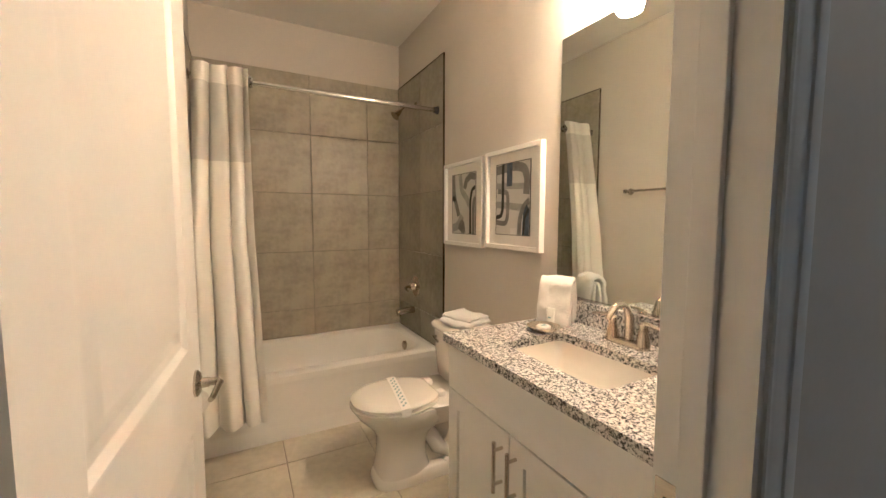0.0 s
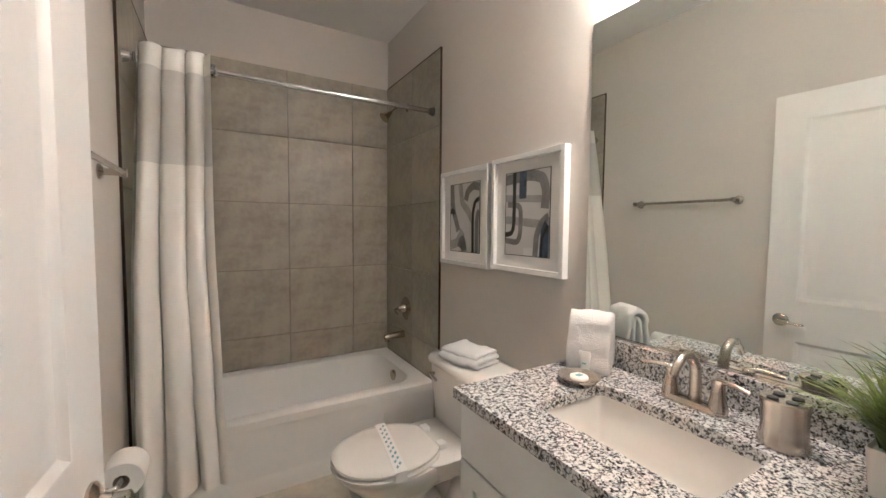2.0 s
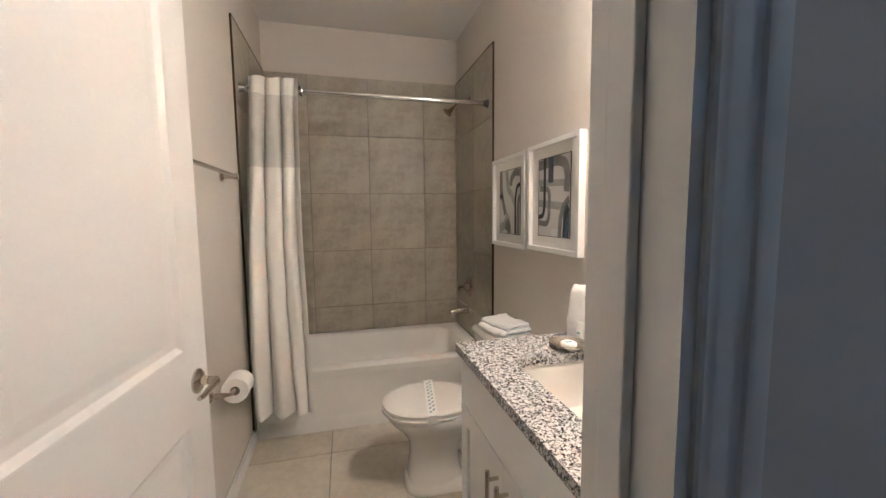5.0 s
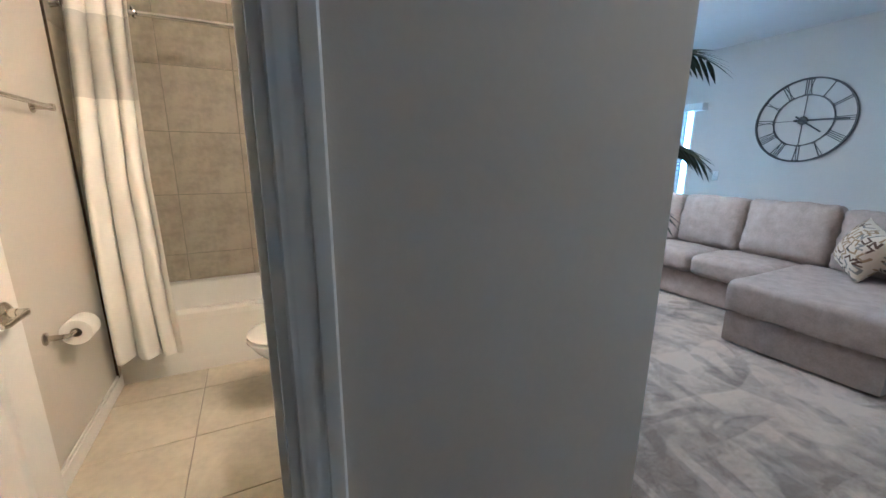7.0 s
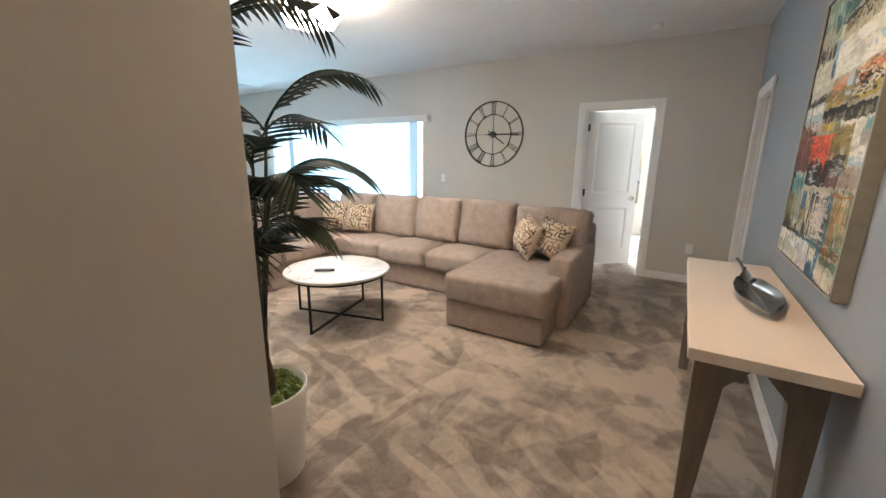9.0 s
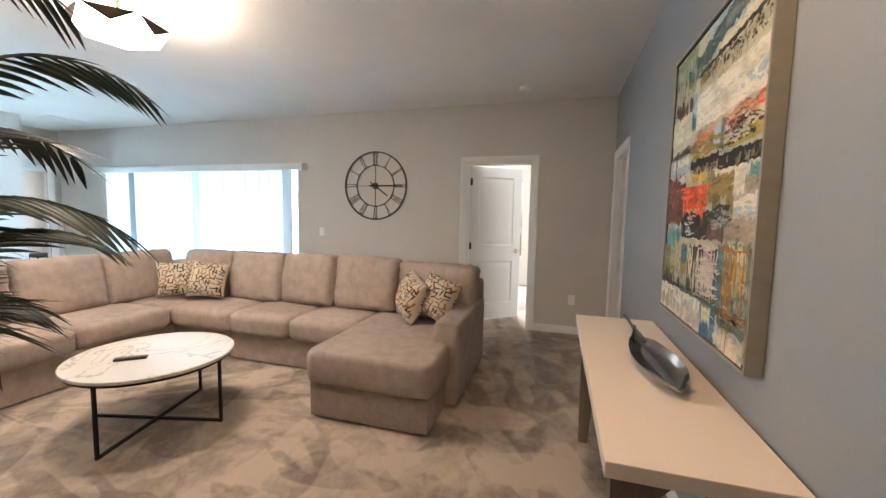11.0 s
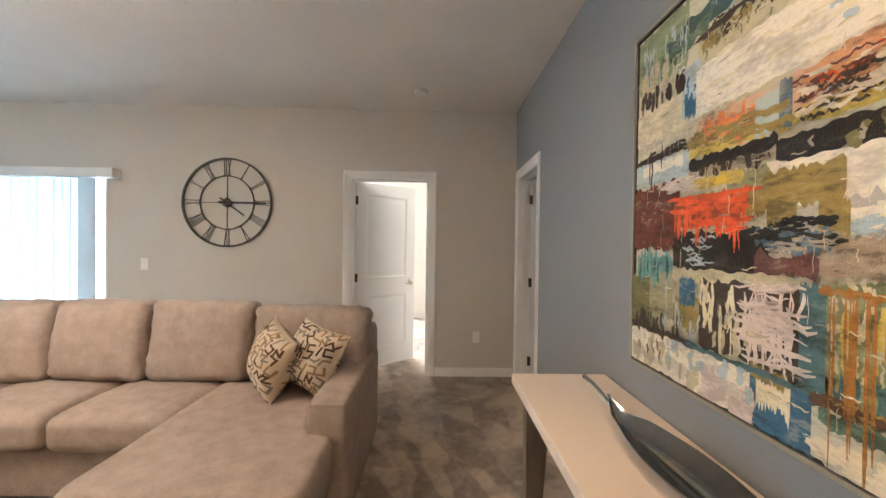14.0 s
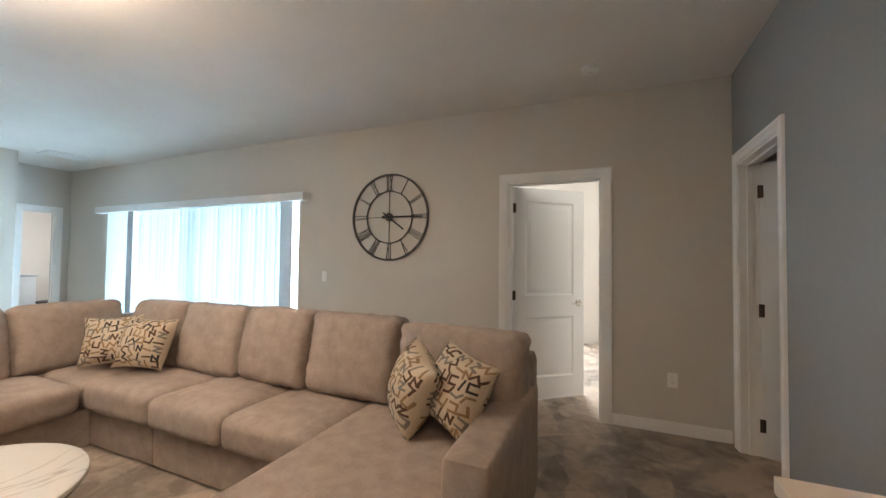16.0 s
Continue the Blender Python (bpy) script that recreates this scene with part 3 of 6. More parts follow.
def bathtub():
    x0, x1, y0, y1, z1 = XL + 0.008, XV - 0.008, 2.40, YB - 0.008, 0.395
    ob = thing("bathtub", ID, "white alcove bathtub with a plain apron, empty", "bathtub")
    cx, cy, hx, hy = (x0 + x1) / 2, (y0 + y1) / 2, (x1 - x0) / 2, (y1 - y0) / 2
    bm = B()
    rings = [rect(cx, cy, z1 - 0.05, hx, hy, 0.004), rect(cx, cy, z1 - 0.012, hx, hy, 0.006), rect(cx, cy, z1, hx - 0.012, hy - 0.012, 0.01)]
    rings += [rect(cx, cy + 0.005, z1, hx - 0.075, hy - 0.062, 0.13), rect(cx, cy + 0.005, z1 - 0.012, hx - 0.095, hy - 0.078, 0.14)]
    rings += [rect(cx, cy + 0.005, 0.25, hx - 0.12, hy - 0.105, 0.15), rect(cx, cy + 0.005, 0.13, hx - 0.16, hy - 0.14, 0.17), rect(cx, cy + 0.005, 0.075, hx - 0.24, hy - 0.20, 0.16)]
    loft(bm, rings, start=False)
    part("basin", bm, acrylic, ob)
    bm = B()
    prof = [(y0, z1 - 0.05), (y0 + 0.001, z1 - 0.055), (y0 + 0.004, z1 - 0.075), (y0 + 0.007, 0.10), (y0 + 0.004, 0.082), (y0 - 0.002, 0.066), (y0 - 0.002, 0.0), (y0 + 0.04, 0.0), (y0 + 0.04, z1 - 0.05)]
    loft(bm, [[(x, y, z) for y, z in prof] for x in (x0, x1)])
    part("apron", bm, acrylic, ob, smooth=50)
    bm = B()
    loft(bm, [[(x1 - 0.105 - d, 2.79 + r * math.cos(a), 0.315 + r * math.sin(a)) for a in [2 * math.pi * k / 24 for k in range(24)]] for r, d in ((0.036, -0.01), (0.036, 0.012), (0.03, 0.016), (0.012, 0.018))])
    part("overflow_cover", bm, fixture_nickel, ob, "brushed nickel overflow cover")
    bm = B()
    lathe(bm, x1 - 0.27, cy, [(0.03, 0.070), (0.03, 0.078), (0.018, 0.081)])
    part("drain", bm, nickel, ob)


bathtub()


def shower_set():
    xw = XV - 0.008
    ob = thing("shower_valve", ID, "brushed nickel round shower valve with lever", "shower valve")
    bm = B()
    ang = [2 * math.pi * k / 32 for k in range(32)]
    loft(bm, [[(xw - d, 2.82 + r * math.cos(a), 0.77 + r * math.sin(a)) for a in ang] for r, d in ((0.082, 0.0), (0.082, 0.004), (0.07, 0.01), (0.035, 0.014), (0.03, 0.04), (0.022, 0.05))])
    part("escutcheon", bm, fixture_nickel, ob)
    bm = B()
    tube(bm, [(xw - 0.045, 2.82, 0.77), (xw - 0.078, 2.82, 0.771), (xw - 0.090, 2.812, 0.768), (xw - 0.100, 2.775, 0.760), (xw - 0.104, 2.735, 0.757)], 0.012, 10, 0.007)
    part("lever", bm, fixture_nickel, ob)
    ob = thing("tub_spout", ID, "brushed nickel tub spout on the tiled wall", "tub spout")
    bm = B()
    tube(bm, [(xw, 2.86, 0.575), (xw - 0.05, 2.86, 0.575), (xw - 0.11, 2.86, 0.57), (xw - 0.145, 2.86, 0.562)], 0.026, 14, 0.021)
    part("spout", bm, fixture_nickel, ob)
    bm = B()
    tube(bm, [(xw - 0.128, 2.86, 0.555), (xw - 0.128, 2.86, 0.535)], 0.016, 12)
    part("outlet", bm, fixture_nickel, ob)
    ob = thing("wall_shower", ID, "brushed nickel shower head on a bent arm", "shower head")
    bm = B()
    loft(bm, [[(xw - d, 2.80 + r * math.cos(a), 2.165 + r * math.sin(a)) for a in ang] for r, d in ((0.03, 0.0), (0.026, 0.008), (0.012, 0.012))])
    part("flange", bm, fixture_nickel, ob)
    bm = B()
    tube(bm, [(xw, 2.80, 2.165), (xw - 0.06, 2.80, 2.165), (xw - 0.1, 2.80, 2.145), (xw - 0.14, 2.80, 2.105)], 0.009)
    part("arm", bm, fixture_nickel, ob)
    bm = B()
    tube(bm, [(xw - 0.13, 2.80, 2.115), (xw - 0.165, 2.80, 2.08), (xw - 0.175, 2.80, 2.07)], 0.016, 20, 0.038)
    part("head", bm, fixture_nickel, ob)


shower_set()


def rod_and_curtain():
    ob = thing("shower_rod", ID, "polished chrome straight shower rod between the tiles", "shower rod")
    y, z = 2.435, 2.045
    bm = B()
    tube(bm, [(XL + 0.01, y, z), (XV - 0.01, y, z)], 0.0125, 14)
    tube(bm, [(0.45, y, z), (XV - 0.01, y, z)], 0.0145, 14)
    part("rod", bm, chrome, ob)
    for x, d in ((XL + 0.008, 1), (XV - 0.008, -1)):
        bm = B()
        tube(bm, [(x, y, z), (x + d * 0.012, y, z), (x + d * 0.03, y, z)], 0.028, 18, 0.018)
        part("flange", bm, rubber if d < 0 else chrome, ob)
    cur = thing("shower_curtain", ID, "white shower curtain with sheer upper band, drawn aside", "shower curtain")

    def sheet(z0, z1, amp0, material, name, scallop=0.0):
        bm = B()
        rows, cols = 18, 190
        grid = []
        for i in range(rows + 1):
            f = i / rows
            row = []
            for j in range(cols + 1):
                u = j / cols
                zz = z0 + (z1 - z0) * f
                if scallop:
                    zz += scallop * f * f * math.sin(u * 2 * math.pi * 3.6 + 1.0) * 0.5
                fall = max(0.0, (2.105 - zz) / 1.87)
                wob = 0.010 * noise.noise(Vector((u * 5, zz * 1.3, 3))) * min(1, fall * 3)
                left = XL + 0.045 - 0.030 * min(1, fall * 2)
                x = left + (0.285 + 0.062 * fall ** 1.2) * (u ** 0.9) + wob
                ph = u * 2 * math.pi * 3.6 + 0.5 + (0.5 + 1.5 * fall) * noise.noise(Vector((u * 2.2, zz * 0.45, 0)))
                q = math.sin(ph)
                fold = q * (0.95 + 0.75 * noise.noise(Vector((u * 3.3, 7, zz * 0.5)))) + 0.11 * math.sin(ph * 2.2 + zz * 2) * (0.3 + fall)
                fold += 0.10 * noise.noise(Vector((u * 9, zz * 5, 11)))
                lean = -0.014 - 0.185 * min(1, fall * 1.2) ** 0.9
                row.append(bm.verts.new((max(XL + 0.014, x + 0.016 * math.cos(ph)), y + lean + amp0 * (0.80 + 0.35 * fall) * fold, zz)))
            grid.append(row)
        for a, b in zip(grid, grid[1:]):
            for j in range(cols):
                bm.faces.new((a[j], a[j + 1], b[j + 1], b[j]))
        return part(name, bm, material, cur, smooth=180)
    tagged(sheet(2.005, 2.108, 0.044, curtain_cloth, "header", 0.014), "thick white header band")
    tagged(sheet(1.60, 2.005, 0.044, sheer_cloth, "sheer_band"), "grey-white sheer voile band")
    tagged(sheet(0.225, 1.60, 0.044, curtain_cloth, "lower_curtain"), "smooth white cloth")
    for k in range(6):
        bm = B()
        x = XL + 0.05 + 0.052 * k
        tube(bm, [(x, y + 0.022 * math.cos(a), z + 0.022 * math.sin(a)) for a in [2 * math.pi * i / 18 for i in range(19)]], 0.004, 6)
        part("ring", bm, chrome, cur)
    bm = B()
    lathe(bm, 0, 0, [(0.024, -0.004), (0.030, -0.004), (0.030, 0.004), (0.024, 0.004), (0.024, -0.004)], start=False, end=False)
    bmesh.ops.transform(bm, matrix=pose(XL + 0.335, y - 0.012, z, 0, 80, 20), verts=bm.verts)
    part("grommet", bm, chrome, cur)


rod_and_curtain()


def toilet():
    ob = thing("toilet", pose(0, 1.80, 0), "white porcelain two-piece toilet with closed lid and paper band", "toilet")
    bm = B()
    rings = []
    for z, x0, x1, ry, p in ((0.045, 0.578, 0.86, 0.108, 3.2), (0.10, 0.588, 0.84, 0.102, 3.0), (0.18, 0.594, 0.84, 0.10, 2.8), (0.25, 0.583, 0.88, 0.112, 2.5), (0.30, 0.545, 0.96, 0.145, 2.2), (0.345, 0.50, 0.99, 0.172, 2.1), (0.385, 0.475, 0.985, 0.183, 2.1), (0.395, 0.478, 0.98, 0.18, 2.1)):
        rings.append(oval((x0 + x1) / 2, 0, z, (x1 - x0) / 2, ry, 40, p))
    loft(bm, rings)
    part("bowl", bm, porcelain, ob, smooth=60)
    bm = B()
    loft(bm, [oval(0.83, 0, z, hx, ry, 40, 3.6) for z, hx, ry in ((0.0, 0.265, 0.118), (0.012, 0.268, 0.12), (0.035, 0.262, 0.114), (0.055, 0.25, 0.104), (0.06, 0.24, 0.098))])
    part("foot", bm, porcelain, ob, "flared foot of the bowl", smooth=60)
    bm = B()
    loft(bm, [rect(0.95, 0, z, 0.13, ry, 0.03) for z, ry in ((0.05, 0.05), (0.2, 0.045), (0.32, 0.075))])
    part("pedestal_web", bm, porcelain, ob, smooth=60)
    bm = B()
    tube(bm, [(0.80, -0.045, 0.26), (0.86, -0.055, 0.20), (0.89, -0.06, 0.14), (0.94, -0.06, 0.105), (0.99, -0.058, 0.14), (1.02, -0.055, 0.22), (1.03, -0.05, 0.28)], 0.042, 14, 0.042)
    part("trapway", bm, porcelain, ob, smooth=60)
    bm = B()
    loft(bm, [oval(0.93, 0, z, 0.17, ry, 32, 3.5) for z, ry in ((0.28, 0.11), (0.36, 0.17), (0.40, 0.18), (0.405, 0.175))])
    part("deck", bm, porcelain, ob, smooth=50)
    for nm, z, t, gx, gy in (("seat", 0.397, 0.017, 0.0, 0.0), ("lid", 0.417, 0.02, 0.004, 0.003)):
        bm = B()
        rings = []
        for dz, ins in ((0, 0.006), (0.004, 0.0), (t - 0.006, 0.0), (t - 0.001, 0.008), (t + 0.002, 0.03)):
            rg = []
            for (x, y, zz) in oval(0.69, 0, z + dz, 0.228 - ins - gx, 0.186 - ins - gy, 48, 2.15):
                rg.append((min(x, 0.885 - ins * 0.5), y, zz))
            rings.append(rg)
        loft(bm, rings)
        part(nm, bm, porcelain, ob, smooth=50)
    for y in (-0.075, 0.075):
        bm = B()
        box(bm, 0.885, y - 0.022, 0.405, 0.925, y + 0.022, 0.435, 0.008)
        part("hinge_cap", bm, plastic_white, ob)
    bm = B()
    loft(bm, [rect(1.115, 0, z, hx, hy, r) for z, hx, hy, r in ((0.40, 0.095, 0.185, 0.05), (0.42, 0.105, 0.20, 0.05), (0.56, 0.115, 0.215, 0.05), (0.685, 0.12, 0.222, 0.05))])
    part("tank", bm, porcelain, ob, smooth=50)
    bm = B()
    loft(bm, [rect(1.113, 0, z, hx, hy, r) for z, hx, hy, r in ((0.683, 0.125, 0.228, 0.055), (0.69, 0.132, 0.236, 0.06), (0.71, 0.132, 0.236, 0.06), (0.722, 0.122, 0.226, 0.06), (0.726, 0.09, 0.19, 0.06))])
    part("tank_lid", bm, porcelain, ob, smooth=50)
    bm = B()
    tube(bm, [(0.995, 0.15, 0.64), (0.975, 0.15, 0.64), (0.968, 0.11, 0.636), (0.966, 0.08, 0.634)], 0.008)
    part("flush_lever", bm, chrome, ob, "chrome flush lever")
    bm = B()
    pts = [(0.672, -0.188, 0.40), (0.672, -0.186, 0.436), (0.684, -0.10, 0.4402), (0.70, 0.0, 0.4402), (0.715, 0.10, 0.4402), (0.728, 0.184, 0.436), (0.728, 0.188, 0.40)]
    loft(bm, [[(x - 0.024, y, z + 0.0012), (x + 0.024, y, z + 0.0012), (x + 0.024, y, z + 0.0024), (x - 0.024, y, z + 0.0024)] for x, y, z in pts])
    band = part("paper_band", bm, paper, ob, "white paper band with teal print", smooth=0)
    bm = B()
    for k in range(9):
        f = -0.15 + 0.036 * k
        xm = 0.70 + 0.15 * f
        for s in (-0.009, 0.009):
            c, w = Vector((xm + s, f + s, 0.4432)), Vector((0.006, 0.003, 0))
            v = Vector((-0.002, 0.008, 0))
            bm.faces.new([bm.verts.new(p) for p in (c - w - v, c + w - v * 0.3, c + w + v, c - w + v * 0.4)])
    part("print", bm, wash_blue, band, "small teal printed marks", smooth=0)
    for s in (-1, 1):
        bm = B()
        lathe(bm, 0.93, s * 0.083, [(0.016, 0.056), (0.016, 0.072), (0.008, 0.079)], 14)
        part("bolt_cap", bm, plastic_white, ob)


toilet()


def vanity():
    x0, y0, y1, top = 0.712, YF1 + 0.004, 1.255, 0.853
    ob = thing("vanity_cabinet", ID, "white shaker vanity cabinet with nickel bar pulls", "vanity cabinet")
    bm = B()
    loft(bm, [[(x, y, z) for x, y in ((x0, y0), (XV - 0.003, y0), (XV - 0.003, y1), (x0, y1))] for z in (0.10, top)], end=False)
    loft(bm, [[(x, y, z) for x, y in ((x0 + 0.018, y0 + 0.018), (XV - 0.015, y0 + 0.018), (XV - 0.015, y1 - 0.018), (x0 + 0.018, y1 - 0.018))] for z in (0.12, top)], end=False)
    part("body", bm, cabinet_white, ob, "open-topped carcass", smooth=0)
    bm = B()
    box(bm, x0 + 0.06, y0, 0.0, XV - 0.003, y1, 0.099)
    part("plinth", bm, cabinet_white, ob, smooth=0)
    bm = B()
    box(bm, x0 - 0.019, y0 + 0.015, 0.69, x0, y1 - 0.006, top - 0.006, 0.002)
    part("false_drawer", bm, cabinet_white, ob, smooth=20)
    mid = 0.885
    for a, b, hs in ((y0 + 0.015, mid - 0.002, 1), (mid + 0.002, y1 - 0.006, -1)):
        bm = B()
        z0, z1, w = 0.115, 0.684, 0.062

        def ring(d, g):
            return [(x0 - d, a + g, z0 + g), (x0 - d, b - g, z0 + g), (x0 - d, b - g, z1 - g), (x0 - d, a + g, z1 - g)]
        loft(bm, [ring(0.0, 0), ring(0.0175, 0), ring(0.019, 0.0015), ring(0.019, w - 0.0015), ring(0.0178, w), ring(0.009, w + 0.001)])
        d = part("cabinet_door", bm, cabinet_white, ob, smooth=20)
        bm = B()
        yh = (b - 0.03) if hs > 0 else (a + 0.03)
        tube(bm, [(x0 - 0.05, yh, 0.50), (x0 - 0.05, yh, 0.655)], 0.006, 10)
        for z in (0.525, 0.63):
            tube(bm, [(x0 - 0.019, yh, z), (x0 - 0.05, yh, z)], 0.005, 8)
        part("bar_pull", bm, nickel, d, "brushed nickel bar pull")
    # worktop with a sink cut-out
    ct = thing("vanity_counter", ID, "speckled black and white granite counter with backsplash", "counter")
    cx0, cx1, cy0, cy1 = 0.68, XV - 0.002, YF1 + 0.002, 1.272
    scx, scy, shx, shy = 0.94, 0.868, 0.135, 0.208
    bm = B()
    ins = rect(scx, scy, 0, shx, shy, 0.03)
    outer = []
    for x, y, _ in ins:
        dx, dy = x - scx, y - scy
        k = 1e9
        if abs(dx) > 1e-6:
            k = min(k, ((cx1 - scx) if dx > 0 else (scx - cx0)) / abs(dx))
        if abs(dy) > 1e-6:
            k = min(k, ((cy1 - scy) if dy > 0 else (scy - cy0)) / abs(dy))
        outer.append((scx + dx * k, scy + dy * k, 0))
    for cxy in ((cx0, cy0), (cx0, cy1), (cx1, cy0), (cx1, cy1)):
        i = min(range(len(outer)), key=lambda q: (outer[q][0] - cxy[0]) ** 2 + (outer[q][1] - cxy[1]) ** 2)
        outer[i] = (cxy[0], cxy[1], 0)

    def lift(ring, z):
        return [(x, y, z) for x, y, _ in ring]
    loft(bm, [lift(ins, 0.855), lift(outer, 0.855), lift(outer, 0.885), lift(ins, 0.885), lift(ins, 0.855)], False, False)
    part("slab", bm, granite, ct, smooth=20)
    bm = B()
    box(bm, XV - 0.022, cy0, 0.885, XV - 0.002, cy1 - 0.012, 0.975, 0.0015)
    part("backsplash", bm, granite, ct, smooth=20)
    sk = thing("undermount_sink", ID, "white rectangular undermount sink, empty", "sink")
    bm = B()
    loft(bm, [rect(scx, scy, z, shx + g, shy + g, r) for z, g, r in ((0.853, 0.006, 0.018), (0.84, 0.002, 0.018), (0.76, -0.010, 0.020), (0.728, -0.018, 0.022), (0.718, -0.028, 0.02), (0.704, -0.10, 0.015))], start=False)
    part("basin", bm, sink_glaze, sk, smooth=32)
    bm = B()
    lathe(bm, scx + 0.02, scy, [(0.024, 0.703), (0.024, 0.707), (0.012, 0.710)])
    part("drain", bm, nickel, sk)


vanity()


def faucet():
    ob = thing("bathroom_faucet", pose(1.168, 0.868, 0.885) @ Matrix.Scale(0.93, 4), "brushed nickel two-handle faucet with arched spout", "faucet")
    bm = B()
    loft(bm, [rect(0, 0, z, hx, hy, 0.024) for z, hx, hy in ((0, 0.026, 0.085), (0.010, 0.026, 0.085), (0.018, 0.02, 0.078))])
    part("base_plate", bm, nickel, ob)
    bm = B()
    tube(bm, [(0.01, 0, 0.012), (0.01, 0, 0.06), (0.008, 0, 0.10), (-0.008, 0, 0.136), (-0.035, 0, 0.152), (-0.07, 0, 0.146), (-0.095, 0, 0.122), (-0.104, 0, 0.105)], 0.0165, 16, 0.0105)
    part("spout", bm, nickel, ob, smooth=60)
    for s in (-1, 1):
        bm = B()
        lathe(bm, 0, s * 0.062, [(0.025, 0.012), (0.022, 0.03), (0.017, 0.055), (0.015, 0.08), (0.017, 0.088), (0.012, 0.094)], 18)
        h = part("handle", bm, nickel, ob)
        bm = B()
        tube(bm, [(0, s * 0.062, 0.09), (-0.005, s * 0.085, 0.094), (-0.012, s * 0.115, 0.092), (-0.016, s * 0.14, 0.088)], 0.009, 10, 0.0055)
        part("lever", bm, nickel, h)


faucet()

bm = B()
box(bm, XV - 0.006, YF1 + 0.03, 0.985, XV - 0.001, 1.283, 2.055, 0.001)
mir = thing("vanity_mirror", ID, "large frameless wall mirror above the backsplash", "mirror")
part("mirror_glass", bm, mirror_m, mir, smooth=0)
bm = B()
box(bm, XV - 0.008, YF1 + 0.03, 0.977, XV - 0.001, 1.283, 0.985)
part("bottom_rail", bm, chrome, mir, smooth=0)


def vanity_light():
    ob = thing("vanity_light", ID, "three-shade vanity light with glowing frosted glass", "wall lamp")
    bm = B()
    box(bm, XV - 0.025, 0.58, 2.22, XV - 0.001, 1.11, 2.32, 0.006)
    part("back_plate", bm, nickel, ob)
    for y in (1.035, 0.845, 0.655):
        bm = B()
        tube(bm, [(XV - 0.02, y, 2.25), (XV - 0.085, y, 2.25), (XV - 0.095, y, 2.235), (XV - 0.095, y, 2.225)], 0.009)
        part("arm", bm, nickel, ob)
        bm = B()
        lathe(bm, XV - 0.095, y, [(0.02, 2.245), (0.04, 2.24), (0.048, 2.21), (0.050, 2.13), (0.050, 2.098), (0.046, 2.08), (0.040, 2.074), (0.037, 2.077), (0.044, 2.10), (0.046, 2.13), (0.044, 2.205), (0.03, 2.228)], 24)
        shade = part("shade", bm, shade_glow, ob, "glowing frosted glass shade")
        bm = B()
        lathe(bm, XV - 0.095, y, [(0.004, 2.15), (0.014, 2.14), (0.028, 2.12), (0.030, 2.10), (0.024, 2.084), (0.008, 2.078)], 16)
        part("bulb", bm, bulb_glow, shade, "lit bulb")


shade_glow = mat("frosted_glass_lit", (1.0, 0.64, 0.33), 0.5, var=0.0, glow=105.0)
bulb_glow = mat("bulb_lit", (1.0, 0.64, 0.33), 0.5, var=0.0, glow=390.0)
vanity_light()


def towel_bar():
    ob = thing("towel_bar", ID, "polished chrome towel bar on the wall", "towel bar")
    for y in (1.43, 2.03):
        bm = B()
        loft(bm, [[(XL + d, y + r * math.cos(a), 1.52 + r * math.sin(a)) for a in [2 * math.pi * k / 20 for k in range(20)]] for r, d in ((0.026, 0.001), (0.026, 0.006), (0.012, 0.016), (0.011, 0.05), (0.015, 0.058), (0.015, 0.075))])
        part("post", bm, nickel, ob)
    bm = B()
    tube(bm, [(XL + 0.066, 1.43, 1.52), (XL + 0.066, 2.03, 1.52)], 0.009, 12)
    part("bar", bm, nickel, ob)


towel_bar()


def paper_holder():
    ob = thing("toilet_paper_holder", ID, "brushed nickel toilet paper holder on the wall", "paper holder")
    y0, z = 1.70, 0.605
    bm = B()
    loft(bm, [[(XL + d, y0 + r * math.cos(a), z + r * math.sin(a)) for a in [2 * math.pi * k / 20 for k in range(20)]] for r, d in ((0.026, 0.001), (0.026, 0.006), (0.012, 0.014), (0.010, 0.06))])
    tube(bm, [(XL + 0.055, y0, z), (XL + 0.075, y0 + 0.006, z), (XL + 0.08, y0 + 0.03, z), (XL + 0.08, y0 + 0.165, z)], 0.008)
    tube(bm, [(XL + 0.08, y0 + 0.16, z), (XL + 0.08, y0 + 0.172, z)], 0.012)
    part("arm", bm, nickel, ob)
    roll = thing("toilet_paper_roll", pose(XL + 0.08, y0 + 0.10, z), "full white toilet paper roll on its holder", "toilet paper")
    bm = B()
    loft(bm, [[(r * math.cos(a), y, -0.008 + r * math.sin(a)) for a in [2 * math.pi * k / 36 for k in range(36)]] for r, y in ((0.02, -0.05), (0.053, -0.05), (0.055, -0.047), (0.055, 0.047), (0.053, 0.05), (0.02, 0.05), (0.02, -0.05))], False, False)
    part("paper", bm, paper, roll)
    bm = B()
    loft(bm, [[(r * math.cos(a), y, -0.008 + r * math.sin(a)) for a in [2 * math.pi * k / 24 for k in range(24)]] for r, y in ((0.0197, -0.0502), (0.0197, 0.0502), (0.0185, 0.0502), (0.0185, -0.0502), (0.0197, -0.0502))], False, False)
    part("core", bm, mat("grey_card", (0.3, 0.25, 0.2), 0.9), roll)


paper_holder()


def art_mat(name):
    return ramp_mat(name, 5.0, [(0.0, (0.55, 0.53, 0.50)), (0.5, (0.62, 0.60, 0.58)), (1.0, (0.50, 0.49, 0.47))], 0.7, detail=3)


